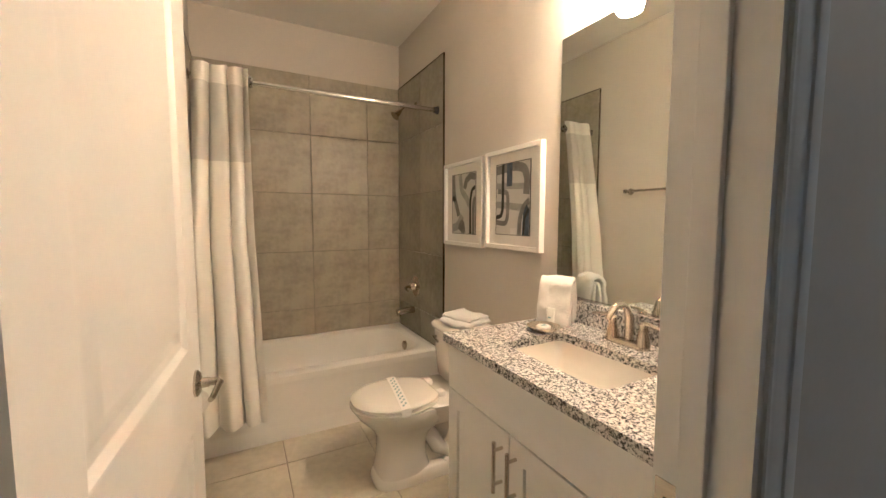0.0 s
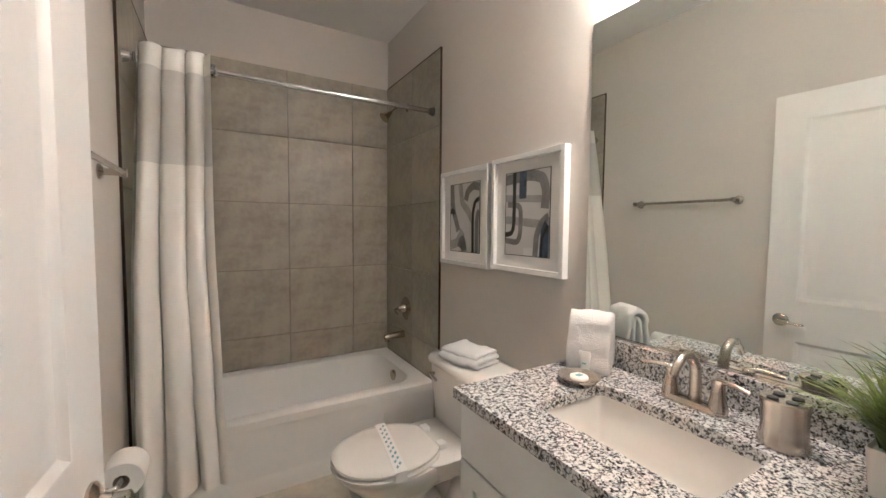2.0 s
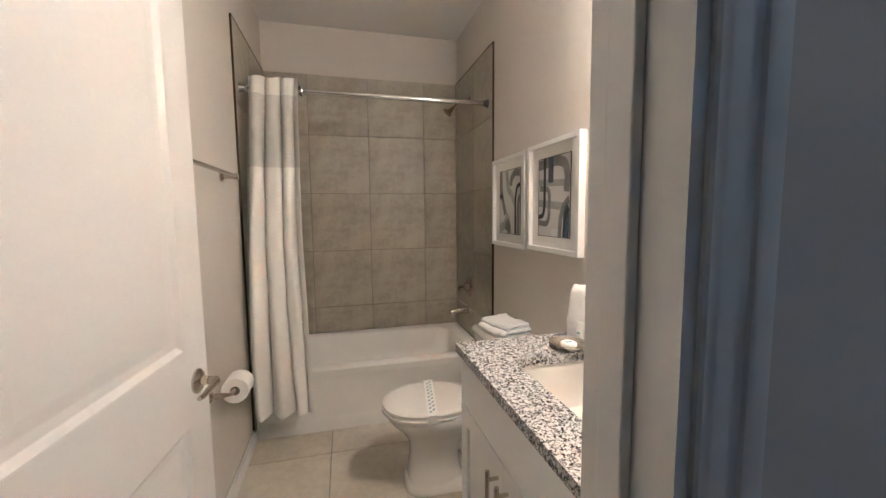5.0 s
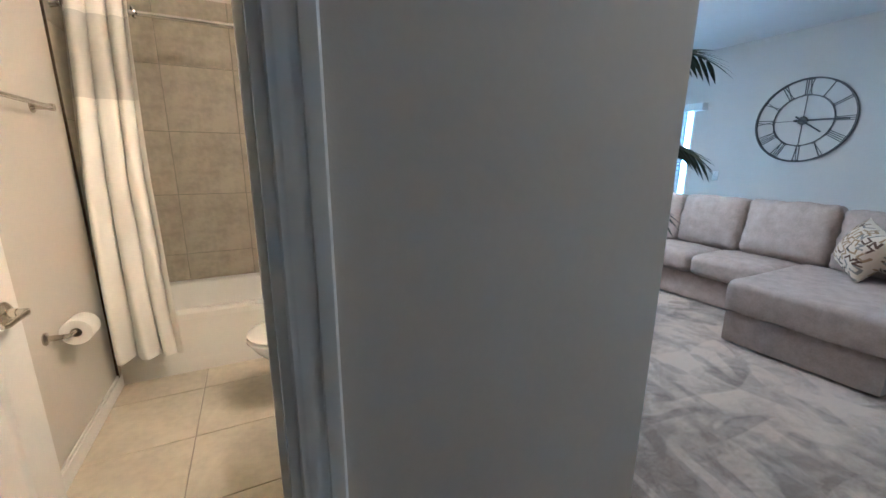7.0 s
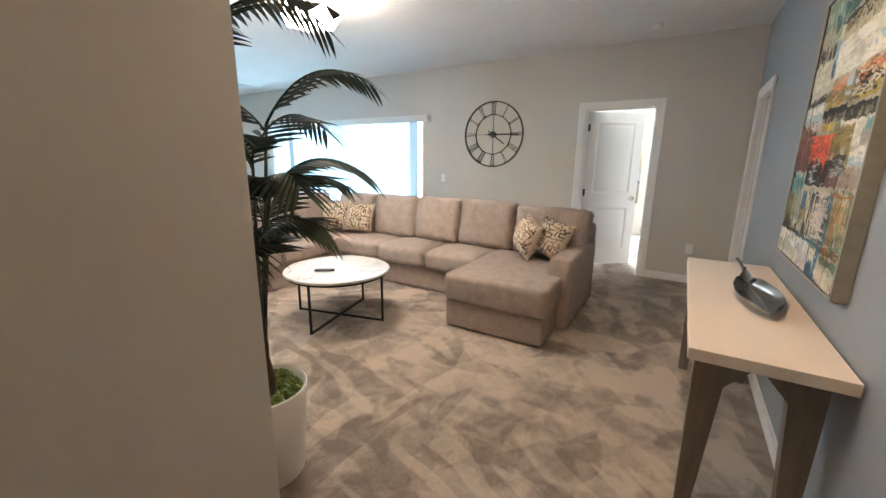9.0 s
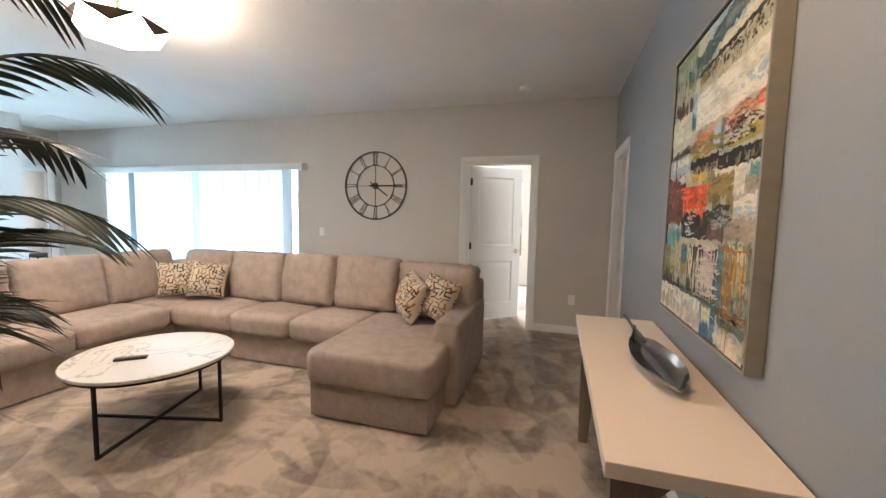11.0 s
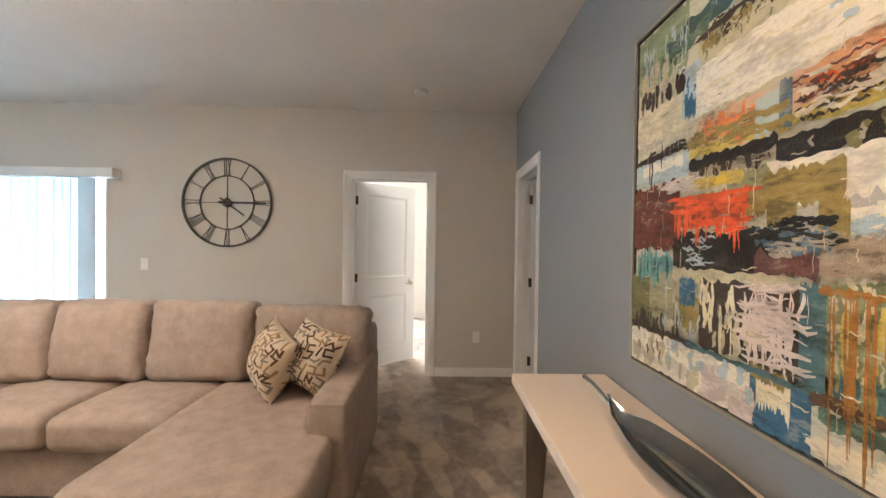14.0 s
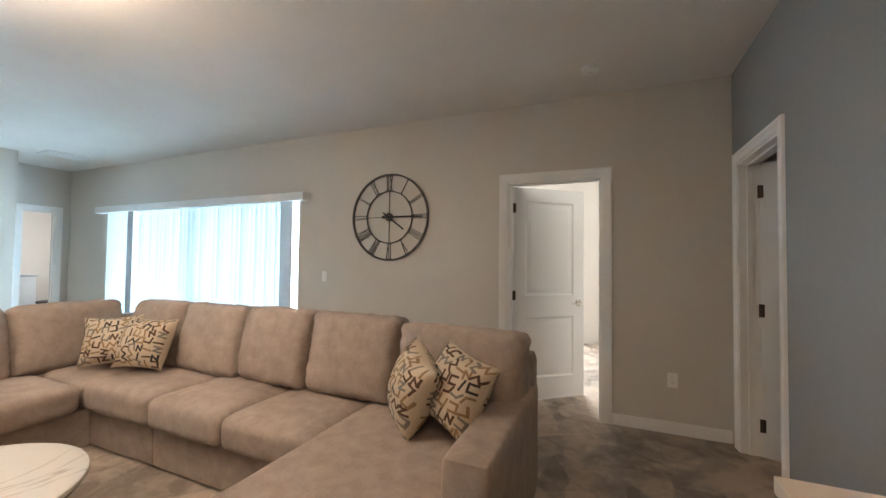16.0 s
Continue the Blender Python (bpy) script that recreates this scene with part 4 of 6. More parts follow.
def picture(y0, y1, z0, z1, label, strokes):
    """A framed abstract print on the vanity wall; strokes in the picture's own 0 to 1 span."""
    ob = thing("framed_picture", ID, label, "picture", "abstract prints above the toilet")
    d = 0.032
    xf = XV - d
    for nm, (a, b, c, e) in {"frame_side": (y0, y0 + 0.022, z0, z1), "frame_other_side": (y1 - 0.022, y1, z0, z1), "frame_top": (y0 + 0.022, y1 - 0.022, z1 - 0.022, z1), "frame_bottom": (y0 + 0.022, y1 - 0.022, z0, z0 + 0.022)}.items():
        bm = B()
        box(bm, xf, a, c, XV - 0.001, b, e, 0.0015)
        part(nm, bm, white_trim, ob, smooth=20)
    bm = B()
    box(bm, XV - 0.012, y0 + 0.02, z0 + 0.02, XV - 0.002, y1 - 0.02, z1 - 0.02)
    part("mount", bm, paper, ob, "white paper mount", smooth=0)
    ay0, ay1, az0, az1 = y0 + 0.088, y1 - 0.088, z0 + 0.075, z1 - 0.075
    bm = B()
    box(bm, XV - 0.0135, ay0, az0, XV - 0.011, ay1, az1)
    pr = part("print", bm, art_mat("grey_wash_paper"), ob, "grey and navy abstract print", smooth=0)
    bm = B()
    for q in ((ay0 - 0.003, az0 - 0.003, ay1 + 0.003, az0), (ay0 - 0.003, az1, ay1 + 0.003, az1 + 0.003), (ay0 - 0.003, az0, ay0, az1), (ay1, az0, ay1 + 0.003, az1)):
        box(bm, XV - 0.0145, q[0], q[1], XV - 0.0115, q[2], q[3])
    part("fillet", bm, rubber, ob, "thin black fillet", smooth=0)
    for k, (pts, w, material) in enumerate(strokes):
        bm = B()
        ps = []
        for (u, v), (u2, v2) in zip(pts, pts[1:]):
            for i in range(6):
                ps.append((u + (u2 - u) * i / 6, v + (v2 - v) * i / 6))
        ps.append(pts[-1])
        for _ in range(3):
            ps = [ps[0]] + [((a[0] + 2 * b[0] + c[0]) / 4, (a[1] + 2 * b[1] + c[1]) / 4) for a, b, c in zip(ps, ps[1:], ps[2:])] + [ps[-1]]
        sy, sz = ay1 - ay0, az1 - az0
        rows = []
        for i, (u, v) in enumerate(ps):
            a, c = ps[max(0, i - 1)], ps[min(len(ps) - 1, i + 1)]
            nrm = Vector(((c[1] - a[1]) * sz, (c[0] - a[0]) * sy)).normalized()
            # u runs from the far side of the wall (large y) to the near side
            cy, cz = ay1 - u * sy, az0 + v * sz
            ends = []
            for s in (-1, 1):
                yy = min(ay1, max(ay0, cy + s * nrm.x * w / 2))
                zz = min(az1, max(az0, cz + s * nrm.y * w / 2))
                ends.append(bm.verts.new((XV - 0.0140 - 0.0003 * k, yy, zz)))
            rows.append(ends)
        for a, b in zip(rows, rows[1:]):
            bm.faces.new((a[0], a[1], b[1], b[0]))
        part("brush_stroke", bm, material, pr, smooth=0)


ink_black = mat("ink_black", (0.02, 0.02, 0.025), 0.6, var=0.2)
ink_grey = mat("ink_grey", (0.21, 0.205, 0.20), 0.7, var=0.25, scale=14)
ink_pale = mat("ink_pale_grey", (0.36, 0.35, 0.34), 0.7, var=0.2, scale=14)
ink_navy = mat("ink_slate_blue", (0.07, 0.09, 0.13), 0.7, var=0.5, scale=16)
ink_white = mat("ink_white", (0.68, 0.66, 0.64), 0.7, var=0.08, scale=14)
picture(1.372, 1.818, 1.152, 1.662, "white-framed abstract print in grey and navy", [
    ([(0.0, 0.43), (1.0, 0.36)], 0.035, ink_pale),
    ([(0.0, 0.70), (0.85, 0.66)], 0.03, ink_pale),
    ([(0.45, 0.03), (0.75, 0.05), (0.9, 0.0)], 0.04, ink_white),
    ([(0.05, 0.62), (0.38, 0.60), (0.37, 0.24), (0.30, 0.15), (0.0, 0.17)], 0.026, ink_grey),
    ([(0.0, 0.92), (0.6, 0.95), (0.85, 0.90), (0.93, 0.75), (0.90, 0.55)], 0.045, ink_grey),
    ([(0.42, 1.0), (0.42, 0.68)], 0.045, ink_navy),
    ([(0.22, 1.0), (0.22, 0.35), (0.16, 0.26), (0.0, 0.24)], 0.022, ink_black),
    ([(1.0, 0.47), (0.85, 0.40), (0.74, 0.24), (0.72, 0.0)], 0.03, ink_grey),
    ([(1.0, 0.38), (0.92, 0.28), (0.90, 0.0)], 0.05, ink_navy),
    ([(0.98, 0.36), (0.86, 0.22), (0.85, 0.0)], 0.012, ink_black)])
picture(1.848, 2.30, 1.142, 1.655, "white-framed abstract print in grey and black", [
    ([(0.0, 0.08), (0.25, 0.12), (0.45, 0.3)], 0.05, ink_pale),
    ([(0.05, 1.0), (0.08, 0.65), (0.30, 0.30)], 0.04, ink_grey),
    ([(0.35, 1.0), (0.42, 0.72), (0.62, 0.60), (0.78, 0.45)], 0.04, ink_pale),
    ([(0.55, 0.75), (0.62, 0.88), (0.80, 0.95), (1.0, 0.92)], 0.04, ink_grey),
    ([(0.80, 0.0), (0.79, 0.55), (0.86, 0.72), (1.0, 0.76)], 0.022, ink_black),
    ([(0.92, 0.0), (0.92, 0.5), (1.0, 0.6)], 0.03, ink_grey),
    ([(0.36, 0.05), (0.45, 0.20), (0.52, 0.0)], 0.05, ink_grey),
    ([(0.0, 0.58), (0.1, 0.62), (0.14, 0.55)], 0.025, ink_black)])


# ---- bathroom: loose things ----
def towel_layer(bm, path, y0, y1, th, seed, n=26):
    """A thick soft cloth that follows a path in the xz plane between y0 and y1."""
    pts = []
    for (a, b), (c, d) in zip(path, path[1:]):
        for k in range(7):
            pts.append((a + (c - a) * k / 7, b + (d - b) * k / 7))
    pts.append(path[-1])
    for _ in range(4):
        pts = [pts[0]] + [((a[0] + 2 * b[0] + c[0]) / 4, (a[1] + 2 * b[1] + c[1]) / 4) for a, b, c in zip(pts, pts[1:], pts[2:])] + [pts[-1]]
    outer, inner = [], []
    for i, p in enumerate(pts):
        a, c = pts[max(0, i - 1)], pts[min(len(pts) - 1, i + 1)]
        L = math.hypot(c[0] - a[0], c[1] - a[1]) or 1
        nx, nz = -(c[1] - a[1]) / L, (c[0] - a[0]) / L
        outer.append((p[0] + nx * th / 2, p[1] + nz * th / 2))
        inner.append((p[0] - nx * th / 2, p[1] - nz * th / 2))
    ring = outer + inner[::-1]
    rings = []
    for k in range(n + 1):
        f = k / n
        y = y0 + (y1 - y0) * f
        edge = min(1.0, min(f, 1 - f) * n / 2.5) ** 0.5
        row = []
        for (x, z), (mx, mz) in zip(ring, pts + pts[::-1]):
            w = 0.35 * th * noise.noise(Vector((x * 22 + seed, y * 22, z * 22))) + 0.18 * th * noise.noise(Vector((x * 70, y * 70 + seed, z * 70)))
            s = 0.55 + 0.45 * edge
            row.append((mx + (x - mx) * s + w, y + 0.25 * w + 0.004 * noise.noise(Vector((x * 30, z * 30, seed))), max(0.0005, mz + (z - mz) * s + w * 0.8)))
        rings.append(row)
    loft(bm, rings)


tank_towel = thing("folded_hand_towel", pose(1.10, 1.80, 0.726, 0, 0, 14), "white terry towel folded on the toilet tank", "towel")
for k, (path, y0, y1) in enumerate((([(0.07, 0.011), (-0.075, 0.011), (-0.088, 0.024), (-0.075, 0.037), (0.072, 0.036)], -0.115, 0.115), ([(0.066, 0.058), (-0.06, 0.060), (-0.075, 0.048), (-0.06, 0.042), (0.066, 0.046)], -0.105, 0.11))):
    bm = B()
    towel_layer(bm, path, y0, y1, 0.021 if k == 0 else 0.017, 3.0 + k * 5)
    part("fold", bm, terry, tank_towel, smooth=180)


def rolled_towel():
    ob = thing("draped_towel", pose(1.158, 1.18, 0.885, 0, 0, 26), "white terry washcloth folded over, standing by the mirror", "towel")
    bm = B()
    towel_layer(bm, [(-0.048, 0.004), (-0.040, 0.10), (-0.034, 0.165), (-0.012, 0.186), (0.016, 0.178), (0.028, 0.13), (0.032, 0.02)], -0.066, 0.066, 0.018, 1.5)
    part("outer_fold", bm, terry, ob, smooth=180)
    bm = B()
    towel_layer(bm, [(-0.026, 0.003), (-0.020, 0.10), (-0.012, 0.155), (0.004, 0.158), (0.008, 0.10), (0.012, 0.004)], -0.062, 0.063, 0.016, 8.5)
    part("inner_fold", bm, terry, ob, smooth=180)
    tb = thing("toiletry_tube", pose(1.094, 1.152, 0.886, 0, 0, 26), "small white toiletry tube leaning on the towel", "tube")
    bm = B()
    loft(bm, [oval(0, 0, z, rx, ry, 18) for z, rx, ry in ((0.0, 0.010, 0.010), (0.014, 0.0105, 0.0105), (0.015, 0.013, 0.014), (0.05, 0.010, 0.016), (0.072, 0.002, 0.018))])
    b = part("body", bm, plastic_white, tb)
    bm = B()
    box(bm, -0.0125, -0.006, 0.034, -0.0118, 0.006, 0.04)
    part("print", bm, wash_blue, b, "teal printed mark", smooth=0)


rolled_towel()


def soap_dish():
    ob = thing("soap_dish", pose(1.028, 1.118, 0.885), "round brushed nickel soap dish", "soap dish")
    bm = B()
    lathe(bm, 0, 0, [(0.034, 0.0), (0.05, 0.006), (0.06, 0.018), (0.062, 0.022), (0.058, 0.0215), (0.046, 0.012), (0.03, 0.0085)], 32)
    part("dish", bm, nickel, ob)
    s = thing("wrapped_soap", pose(1.028, 1.118, 0.8938), "small wrapped white soap with teal label", "soap")
    bm = B()
    lathe(bm, 0, 0, [(0.024, 0.0), (0.027, 0.004), (0.026, 0.010), (0.022, 0.013)], 24)
    b = part("wrapper", bm, paper, s)
    bm = B()
    box(bm, -0.012, -0.008, 0.0131, 0.012, 0.008, 0.0136)
    part("label", bm, wash_blue, b, "teal label", smooth=0)


soap_dish()


def tumbler():
    ob = thing("toothbrush_holder", pose(1.14, 0.672, 0.885), "brushed nickel toothbrush holder with four holes", "toothbrush holder")
    bm = B()
    lathe(bm, 0, 0, [(0.046, 0.0), (0.046, 0.004), (0.042, 0.02), (0.040, 0.05), (0.042, 0.085), (0.045, 0.10), (0.043, 0.103), (0.03, 0.100)], 32)
    part("body", bm, nickel, ob)
    for k in range(4):
        a = math.pi / 4 + k * math.pi / 2
        bm = B()
        lathe(bm, 0.023 * math.cos(a), 0.023 * math.sin(a), [(0.0105, 0.1012), (0.0105, 0.1032), (0.004, 0.1036)], 14)
        part("hole", bm, rubber, ob, "dark round hole")


tumbler()


def grass_plant():
    ob = thing("potted_grass_plant", pose(1.115, 0.490, 0.885), "artificial green grass in a white square pot", "plant")
    bm = B()
    loft(bm, [rect(0, 0, z, h, h, 0.008) for z, h in ((0.0, 0.043), (0.004, 0.044), (0.083, 0.05), (0.086, 0.048), (0.078, 0.044), (0.076, 0.02))])
    part("pot", bm, pot_white, ob)
    bm = B()
    rnd = random.Random(5)
    for k in range(330):
        a = rnd.uniform(0, 2 * math.pi)
        r0 = 0.038 * math.sqrt(rnd.random())
        b = Vector((r0 * math.cos(a), r0 * math.sin(a), 0.076))
        tilt = rnd.uniform(0.08, 1.1)
        ln = rnd.uniform(0.09, 0.19)
        a2 = a + rnd.uniform(-0.7, 0.7)
        out = Vector((math.cos(a2), math.sin(a2), 0))
        side = Vector((-out.y, out.x, 0)) * rnd.uniform(0.0036, 0.0072)
        prev = None
        for i in range(5):
            f = i / 4
            p = b + out * ln * (tilt * (0.35 * f + 0.65 * f * f)) + Vector((0, 0, ln * (f - 0.45 * tilt * f * f)))
            w = side * (1 - f) ** 0.6 if i < 4 else side * 0.02
            p.x = min(p.x, 0.125 - 0.006 * f)
            cur = (bm.verts.new(p - w), bm.verts.new(p + w))
            if prev:
                bm.faces.new((prev[0], prev[1], cur[1], cur[0]))
            prev = cur
    tagged(part("grass", bm, grass_green, ob, smooth=0), kind="stuff")


grass_plant()

# ---- living room: large things ----


def sofa():
    ob = thing("sectional_sofa", ID, "taupe upholstered U-shaped sectional sofa with chaise", "sofa")
    sx, bx = 4.245, 5.12          # front of the seats, back of the main row
    ry, by = 3.17, 4.12           # front and back of the return
    rx = 2.70                     # end of the return
    bm = B()
    cushion(bm, 3.608, 0.352, 0.012, 4.02, 1.195, 0.252, 0.018, 0.0, cuts=5, wrinkle=0.002)
    cushion(bm, 4.0, 0.40, 0.012, 4.95, 1.195, 0.252, 0.018, 0.0, cuts=5, wrinkle=0.002)
    part("chaise_base", bm, sofa_cloth, ob, smooth=50)
    bm = B()
    cushion(bm, sx + 0.02, 1.20, 0.012, 4.98, 2.515, 0.275, 0.018, 0.0, cuts=6, wrinkle=0.002)
    part("middle_base", bm, sofa_cloth, ob, smooth=50)
    bm = B()
    cushion(bm, sx + 0.02, 2.52, 0.012, 4.98, 4.0, 0.275, 0.018, 0.0, cuts=6, wrinkle=0.002)
    part("corner_base", bm, sofa_cloth, ob, smooth=50)
    bm = B()
    cushion(bm, rx, ry + 0.02, 0.012, sx + 0.02, 4.0, 0.275, 0.018, 0.0, cuts=6, wrinkle=0.002)
    part("return_base", bm, sofa_cloth, ob, smooth=50)
    bm = B()
    cushion(bm, 4.93, 0.29, 0.012, bx, by, 0.80, 0.05, 0.0, cuts=9, wrinkle=0.003)
    part("back_frame", bm, sofa_cloth, ob, smooth=60)
    bm = B()
    cushion(bm, rx, 3.95, 0.012, 4.95, by, 0.80, 0.05, 0.0, cuts=9, wrinkle=0.003)
    part("return_back_frame", bm, sofa_cloth, ob, smooth=60)
    # arm beside the chaise, its front low and rounded
    bm = B()
    cushion(bm, 4.02, 0.27, 0.012, 5.05, 0.46, 0.615, 0.026, 0.004, cuts=9, wrinkle=0.003)
    part("arm", bm, sofa_cloth, ob, smooth=60)
    # chaise cushion: broad foot, narrower beside the arm
    bm = B()
    outline = [(3.572, 0.33), (4.03, 0.33), (4.035, 0.465), (4.72, 0.465), (4.72, 1.20), (3.572, 1.20)]
    pts = []
    for (a, b), (c, d) in zip(outline, outline[1:] + outline[:1]):
        nseg = max(2, int(math.hypot(c - a, d - b) / 0.06))
        for i in range(nseg):
            pts.append((a + (c - a) * i / nseg, b + (d - b) * i / nseg))
    for _ in range(1):
        pts = [((a[0] + 2 * b[0] + c[0]) / 4, (a[1] + 2 * b[1] + c[1]) / 4) for a, b, c in zip(pts[-1:] + pts, pts, pts[1:] + pts[:1])]
    nrm = []
    for a, b, c in zip(pts[-1:] + pts, pts, pts[1:] + pts[:1]):
        d = Vector((c[0] - a[0], c[1] - a[1])).normalized()
        nrm.append((-d.y, d.x))
    rings = []
    for g, z in ((0.034, 0.250), (0.012, 0.256), (0.002, 0.268), (-0.006, 0.31), (-0.010, 0.37), (-0.009, 0.432), (-0.004, 0.454), (0.006, 0.467), (0.018, 0.473), (0.05, 0.478)):
        rings.append([(x + nx * g, y + ny * g, z + 0.006 * noise.noise(Vector((x * 5, y * 5, z * 4)))) for (x, y), (nx, ny) in zip(pts, nrm)])
    loft(bm, rings)
    part("chaise_cushion", bm, sofa_cloth, ob, smooth=60).modifiers.new("crisp_top", "WEIGHTED_NORMAL")
    for k, (a, b) in enumerate(((1.205, 1.845), (1.855, 2.49), (2.50, 3.19))):
        bm = B()
        cushion(bm, 4.195, a, 0.275, 4.80, b, 0.455, 0.055, 0.028, cuts=11, wrinkle=0.005, seed=k * 5.0)
        part("seat_cushion", bm, sofa_cloth, ob, smooth=180)
    bm = B()
    cushion(bm, 4.19, 3.195, 0.275, 4.95, 3.98, 0.455, 0.055, 0.02, cuts=11, wrinkle=0.005, seed=21)
    part("seat_cushion", bm, sofa_cloth, ob, smooth=180)
    for k, (a, b) in enumerate(((2.69, 3.44), (3.45, 4.185))):
        bm = B()
        cushion(bm, a, 3.125, 0.275, b, 3.80, 0.455, 0.055, 0.026, cuts=11, wrinkle=0.005, seed=30 + k * 5.0)
        part("seat_cushion", bm, sofa_cloth, ob, smooth=180)
    for k, (a, b, top) in enumerate(((0.30, 1.035, 0.94), (1.045, 1.695, 0.965), (1.705, 2.305, 0.965), (2.315, 2.965, 0.955), (2.975, 3.62, 0.95))):
        bm = B()
        cushion(bm, -0.11, a, 0.0, 0.11, b, 0.515, 0.062, 0.052, axis=0, cuts=24, wrinkle=0.013, seed=50 + k * 7.0)
        bmesh.ops.transform(bm, matrix=pose(4.76, 0, top - 0.51, 0, 11, 0), verts=bm.verts)
        part("back_cushion", bm, sofa_cloth, ob, smooth=180)
    for k, (a, b) in enumerate(((2.72, 3.38), (3.39, 4.04), (4.05, 4.74))):
        bm = B()
        cushion(bm, a, -0.11, 0.0, b, 0.11, 0.515, 0.062, 0.052, axis=1, cuts=20, wrinkle=0.012, seed=90 + k * 7.0)
        bmesh.ops.transform(bm, matrix=pose(0, 3.80, 0.435, -11, 0, 0), verts=bm.verts)
        part("back_cushion", bm, sofa_cloth, ob, smooth=180)


sofa()

pillow_cloth = mat("cream_pillow_cloth", (0.62, 0.52, 0.40), 0.92, var=0.05, bump=0.4, bscale=400)
print_mats = [mat("pillow_print_brown", (0.10, 0.055, 0.035), 0.9, var=0.1), mat("pillow_print_charcoal", (0.045, 0.04, 0.038), 0.9, var=0.1), mat("pillow_print_tan", (0.30, 0.20, 0.11), 0.9, var=0.1), mat("pillow_print_grey", (0.22, 0.20, 0.18), 0.9, var=0.1)]


def pillow(m, seed, label):
    """A square scatter cushion that lies in its local xz plane, faces along y."""
    ob = thing("throw_pillow", m, label, "pillow", "patterned throw pillows on the sofa")
    s, d = 0.188, 0.112

    def surf(u, v, side):
        e = max(0.0, (1 - abs(u) ** 2.6) * (1 - abs(v) ** 2.6))
        pinch = 1 - 0.11 * (1 - abs(u) ** 2) * abs(v) ** 3
        pinch2 = 1 - 0.11 * (1 - abs(v) ** 2) * abs(u) ** 3
        wr = 0.004 * noise.noise(Vector((u * 3 + seed, v * 3, side)))
        return Vector((u * s * pinch2, side * (d * e ** 0.6 + wr * e), v * s * pinch))
    n = 18
    bm = B()
    grids = []
    for side in (-1, 1):
        g = [[bm.verts.new(surf(-1 + 2 * i / n, -1 + 2 * j / n, side)) for j in range(n + 1)] for i in range(n + 1)]
        for i in range(n):
            for j in range(n):
                bm.faces.new((g[i][j], g[i + 1][j], g[i + 1][j + 1], g[i][j + 1]))
    bmesh.ops.remove_doubles(bm, verts=bm.verts, dist=0.0008)
    body = part("cover", bm, pillow_cloth, ob, "cream cloth with bent line print", smooth=180)
    rnd = random.Random(seed)
    shapes = ([(0, 0), (1, 0), (1, 1)], [(0, 0), (0.6, 0.8), (1.2, 0), (1.8, 0.8)], [(0, 0), (1, 0), (1, 1), (0, 1)], [(0, 0), (0, 1), (0.8, 0.2), (0.8, 1.2)], [(0, 0), (1.3, 0)], [(0, 0), (0.5, 0.7), (1.3, 0.7)])
    bms = [B() for _ in print_mats]
    count = [0]
    cells = 7
    for side in (-1, 1):
        for ci in range(cells):
            for cj in range(cells):
                bm = bms[rnd.choice((0, 1, 2, 2, 3, 0))]
                k = 0.135
                ang = rnd.choice((0, 0.5, 1, 1.5)) * math.pi + rnd.uniform(-0.35, 0.35)
                sh = rnd.choice(shapes)
                cu = -0.83 + 1.66 * ci / (cells - 1) + rnd.uniform(-0.03, 0.03)
                cv = -0.83 + 1.66 * cj / (cells - 1) + rnd.uniform(-0.03, 0.03)
                mxx = sum(p[0] for p in sh) / len(sh)
                myy = sum(p[1] for p in sh) / len(sh)
                line = []
                for x, y in sh:
                    x, y = (x - mxx) * k * 1.45, (y - myy) * k * 1.45
                    line.append((cu + x * math.cos(ang) - y * math.sin(ang), cv + x * math.sin(ang) + y * math.cos(ang)))
                w = 0.031
                for (a, b), (c, e) in zip(line, line[1:]):
                    count[0] += 1
                    L = math.hypot(c - a, e - b)
                    tx, ty = (c - a) / L, (e - b) / L
                    prev = None
                    for q in range(5):
                        f = -w * 0.9 + (L + 1.8 * w) * q / 4
                        pr = []
                        for sgn in (-1, 1):
                            u, v = a + tx * f - ty * w * sgn, b + ty * f + tx * w * sgn
                            u, v = max(-0.985, min(0.985, u)), max(-0.985, min(0.985, v))
                            p = surf(u, v, side)
                            p.y += side * (0.002 + 0.00017 * (count[0] % 9))
                            pr.append(bm.verts.new(p))
                        if prev:
                            bm.faces.new((prev[0], prev[1], pr[1], pr[0]))
                        prev = pr
    for bm, mt in zip(bms, print_mats):
        tagged(part("print", bm, mt, body, smooth=180), kind="stuff")
    bm = B()
    edge = [surf(-1 + 2 * i / n, -1, 1) for i in range(n + 1)] + [surf(1, -1 + 2 * i / n, 1) for i in range(1, n + 1)] + [surf(1 - 2 * i / n, 1, 1) for i in range(1, n + 1)] + [surf(-1, 1 - 2 * i / n, 1) for i in range(1, n + 1)]
    tube(bm, edge, 0.002, 6)
    part("piping", bm, pillow_cloth, ob)
    return ob


PL = "cream throw pillow with brown line print "


def leaning(x, y, z, turn, back, roll):
    return pose(x, y, z, 0, 0, turn) @ pose(0, 0, 0, -back) @ pose(0, 0, 0, 0, roll, 0)


pillow(leaning(4.47, 0.80, 0.69, -136, 16, 16), 3, PL + "on the chaise")
pillow(leaning(4.49, 0.575, 0.695, -114, 25, 12), 8, PL + "by the arm")
pillow(leaning(4.50, 3.03, 0.685, -68, 22, 3), 13, PL + "in the corner")
pillow(leaning(4.46, 3.38, 0.68, -48, 22, -3), 17, PL + "tucked behind another")


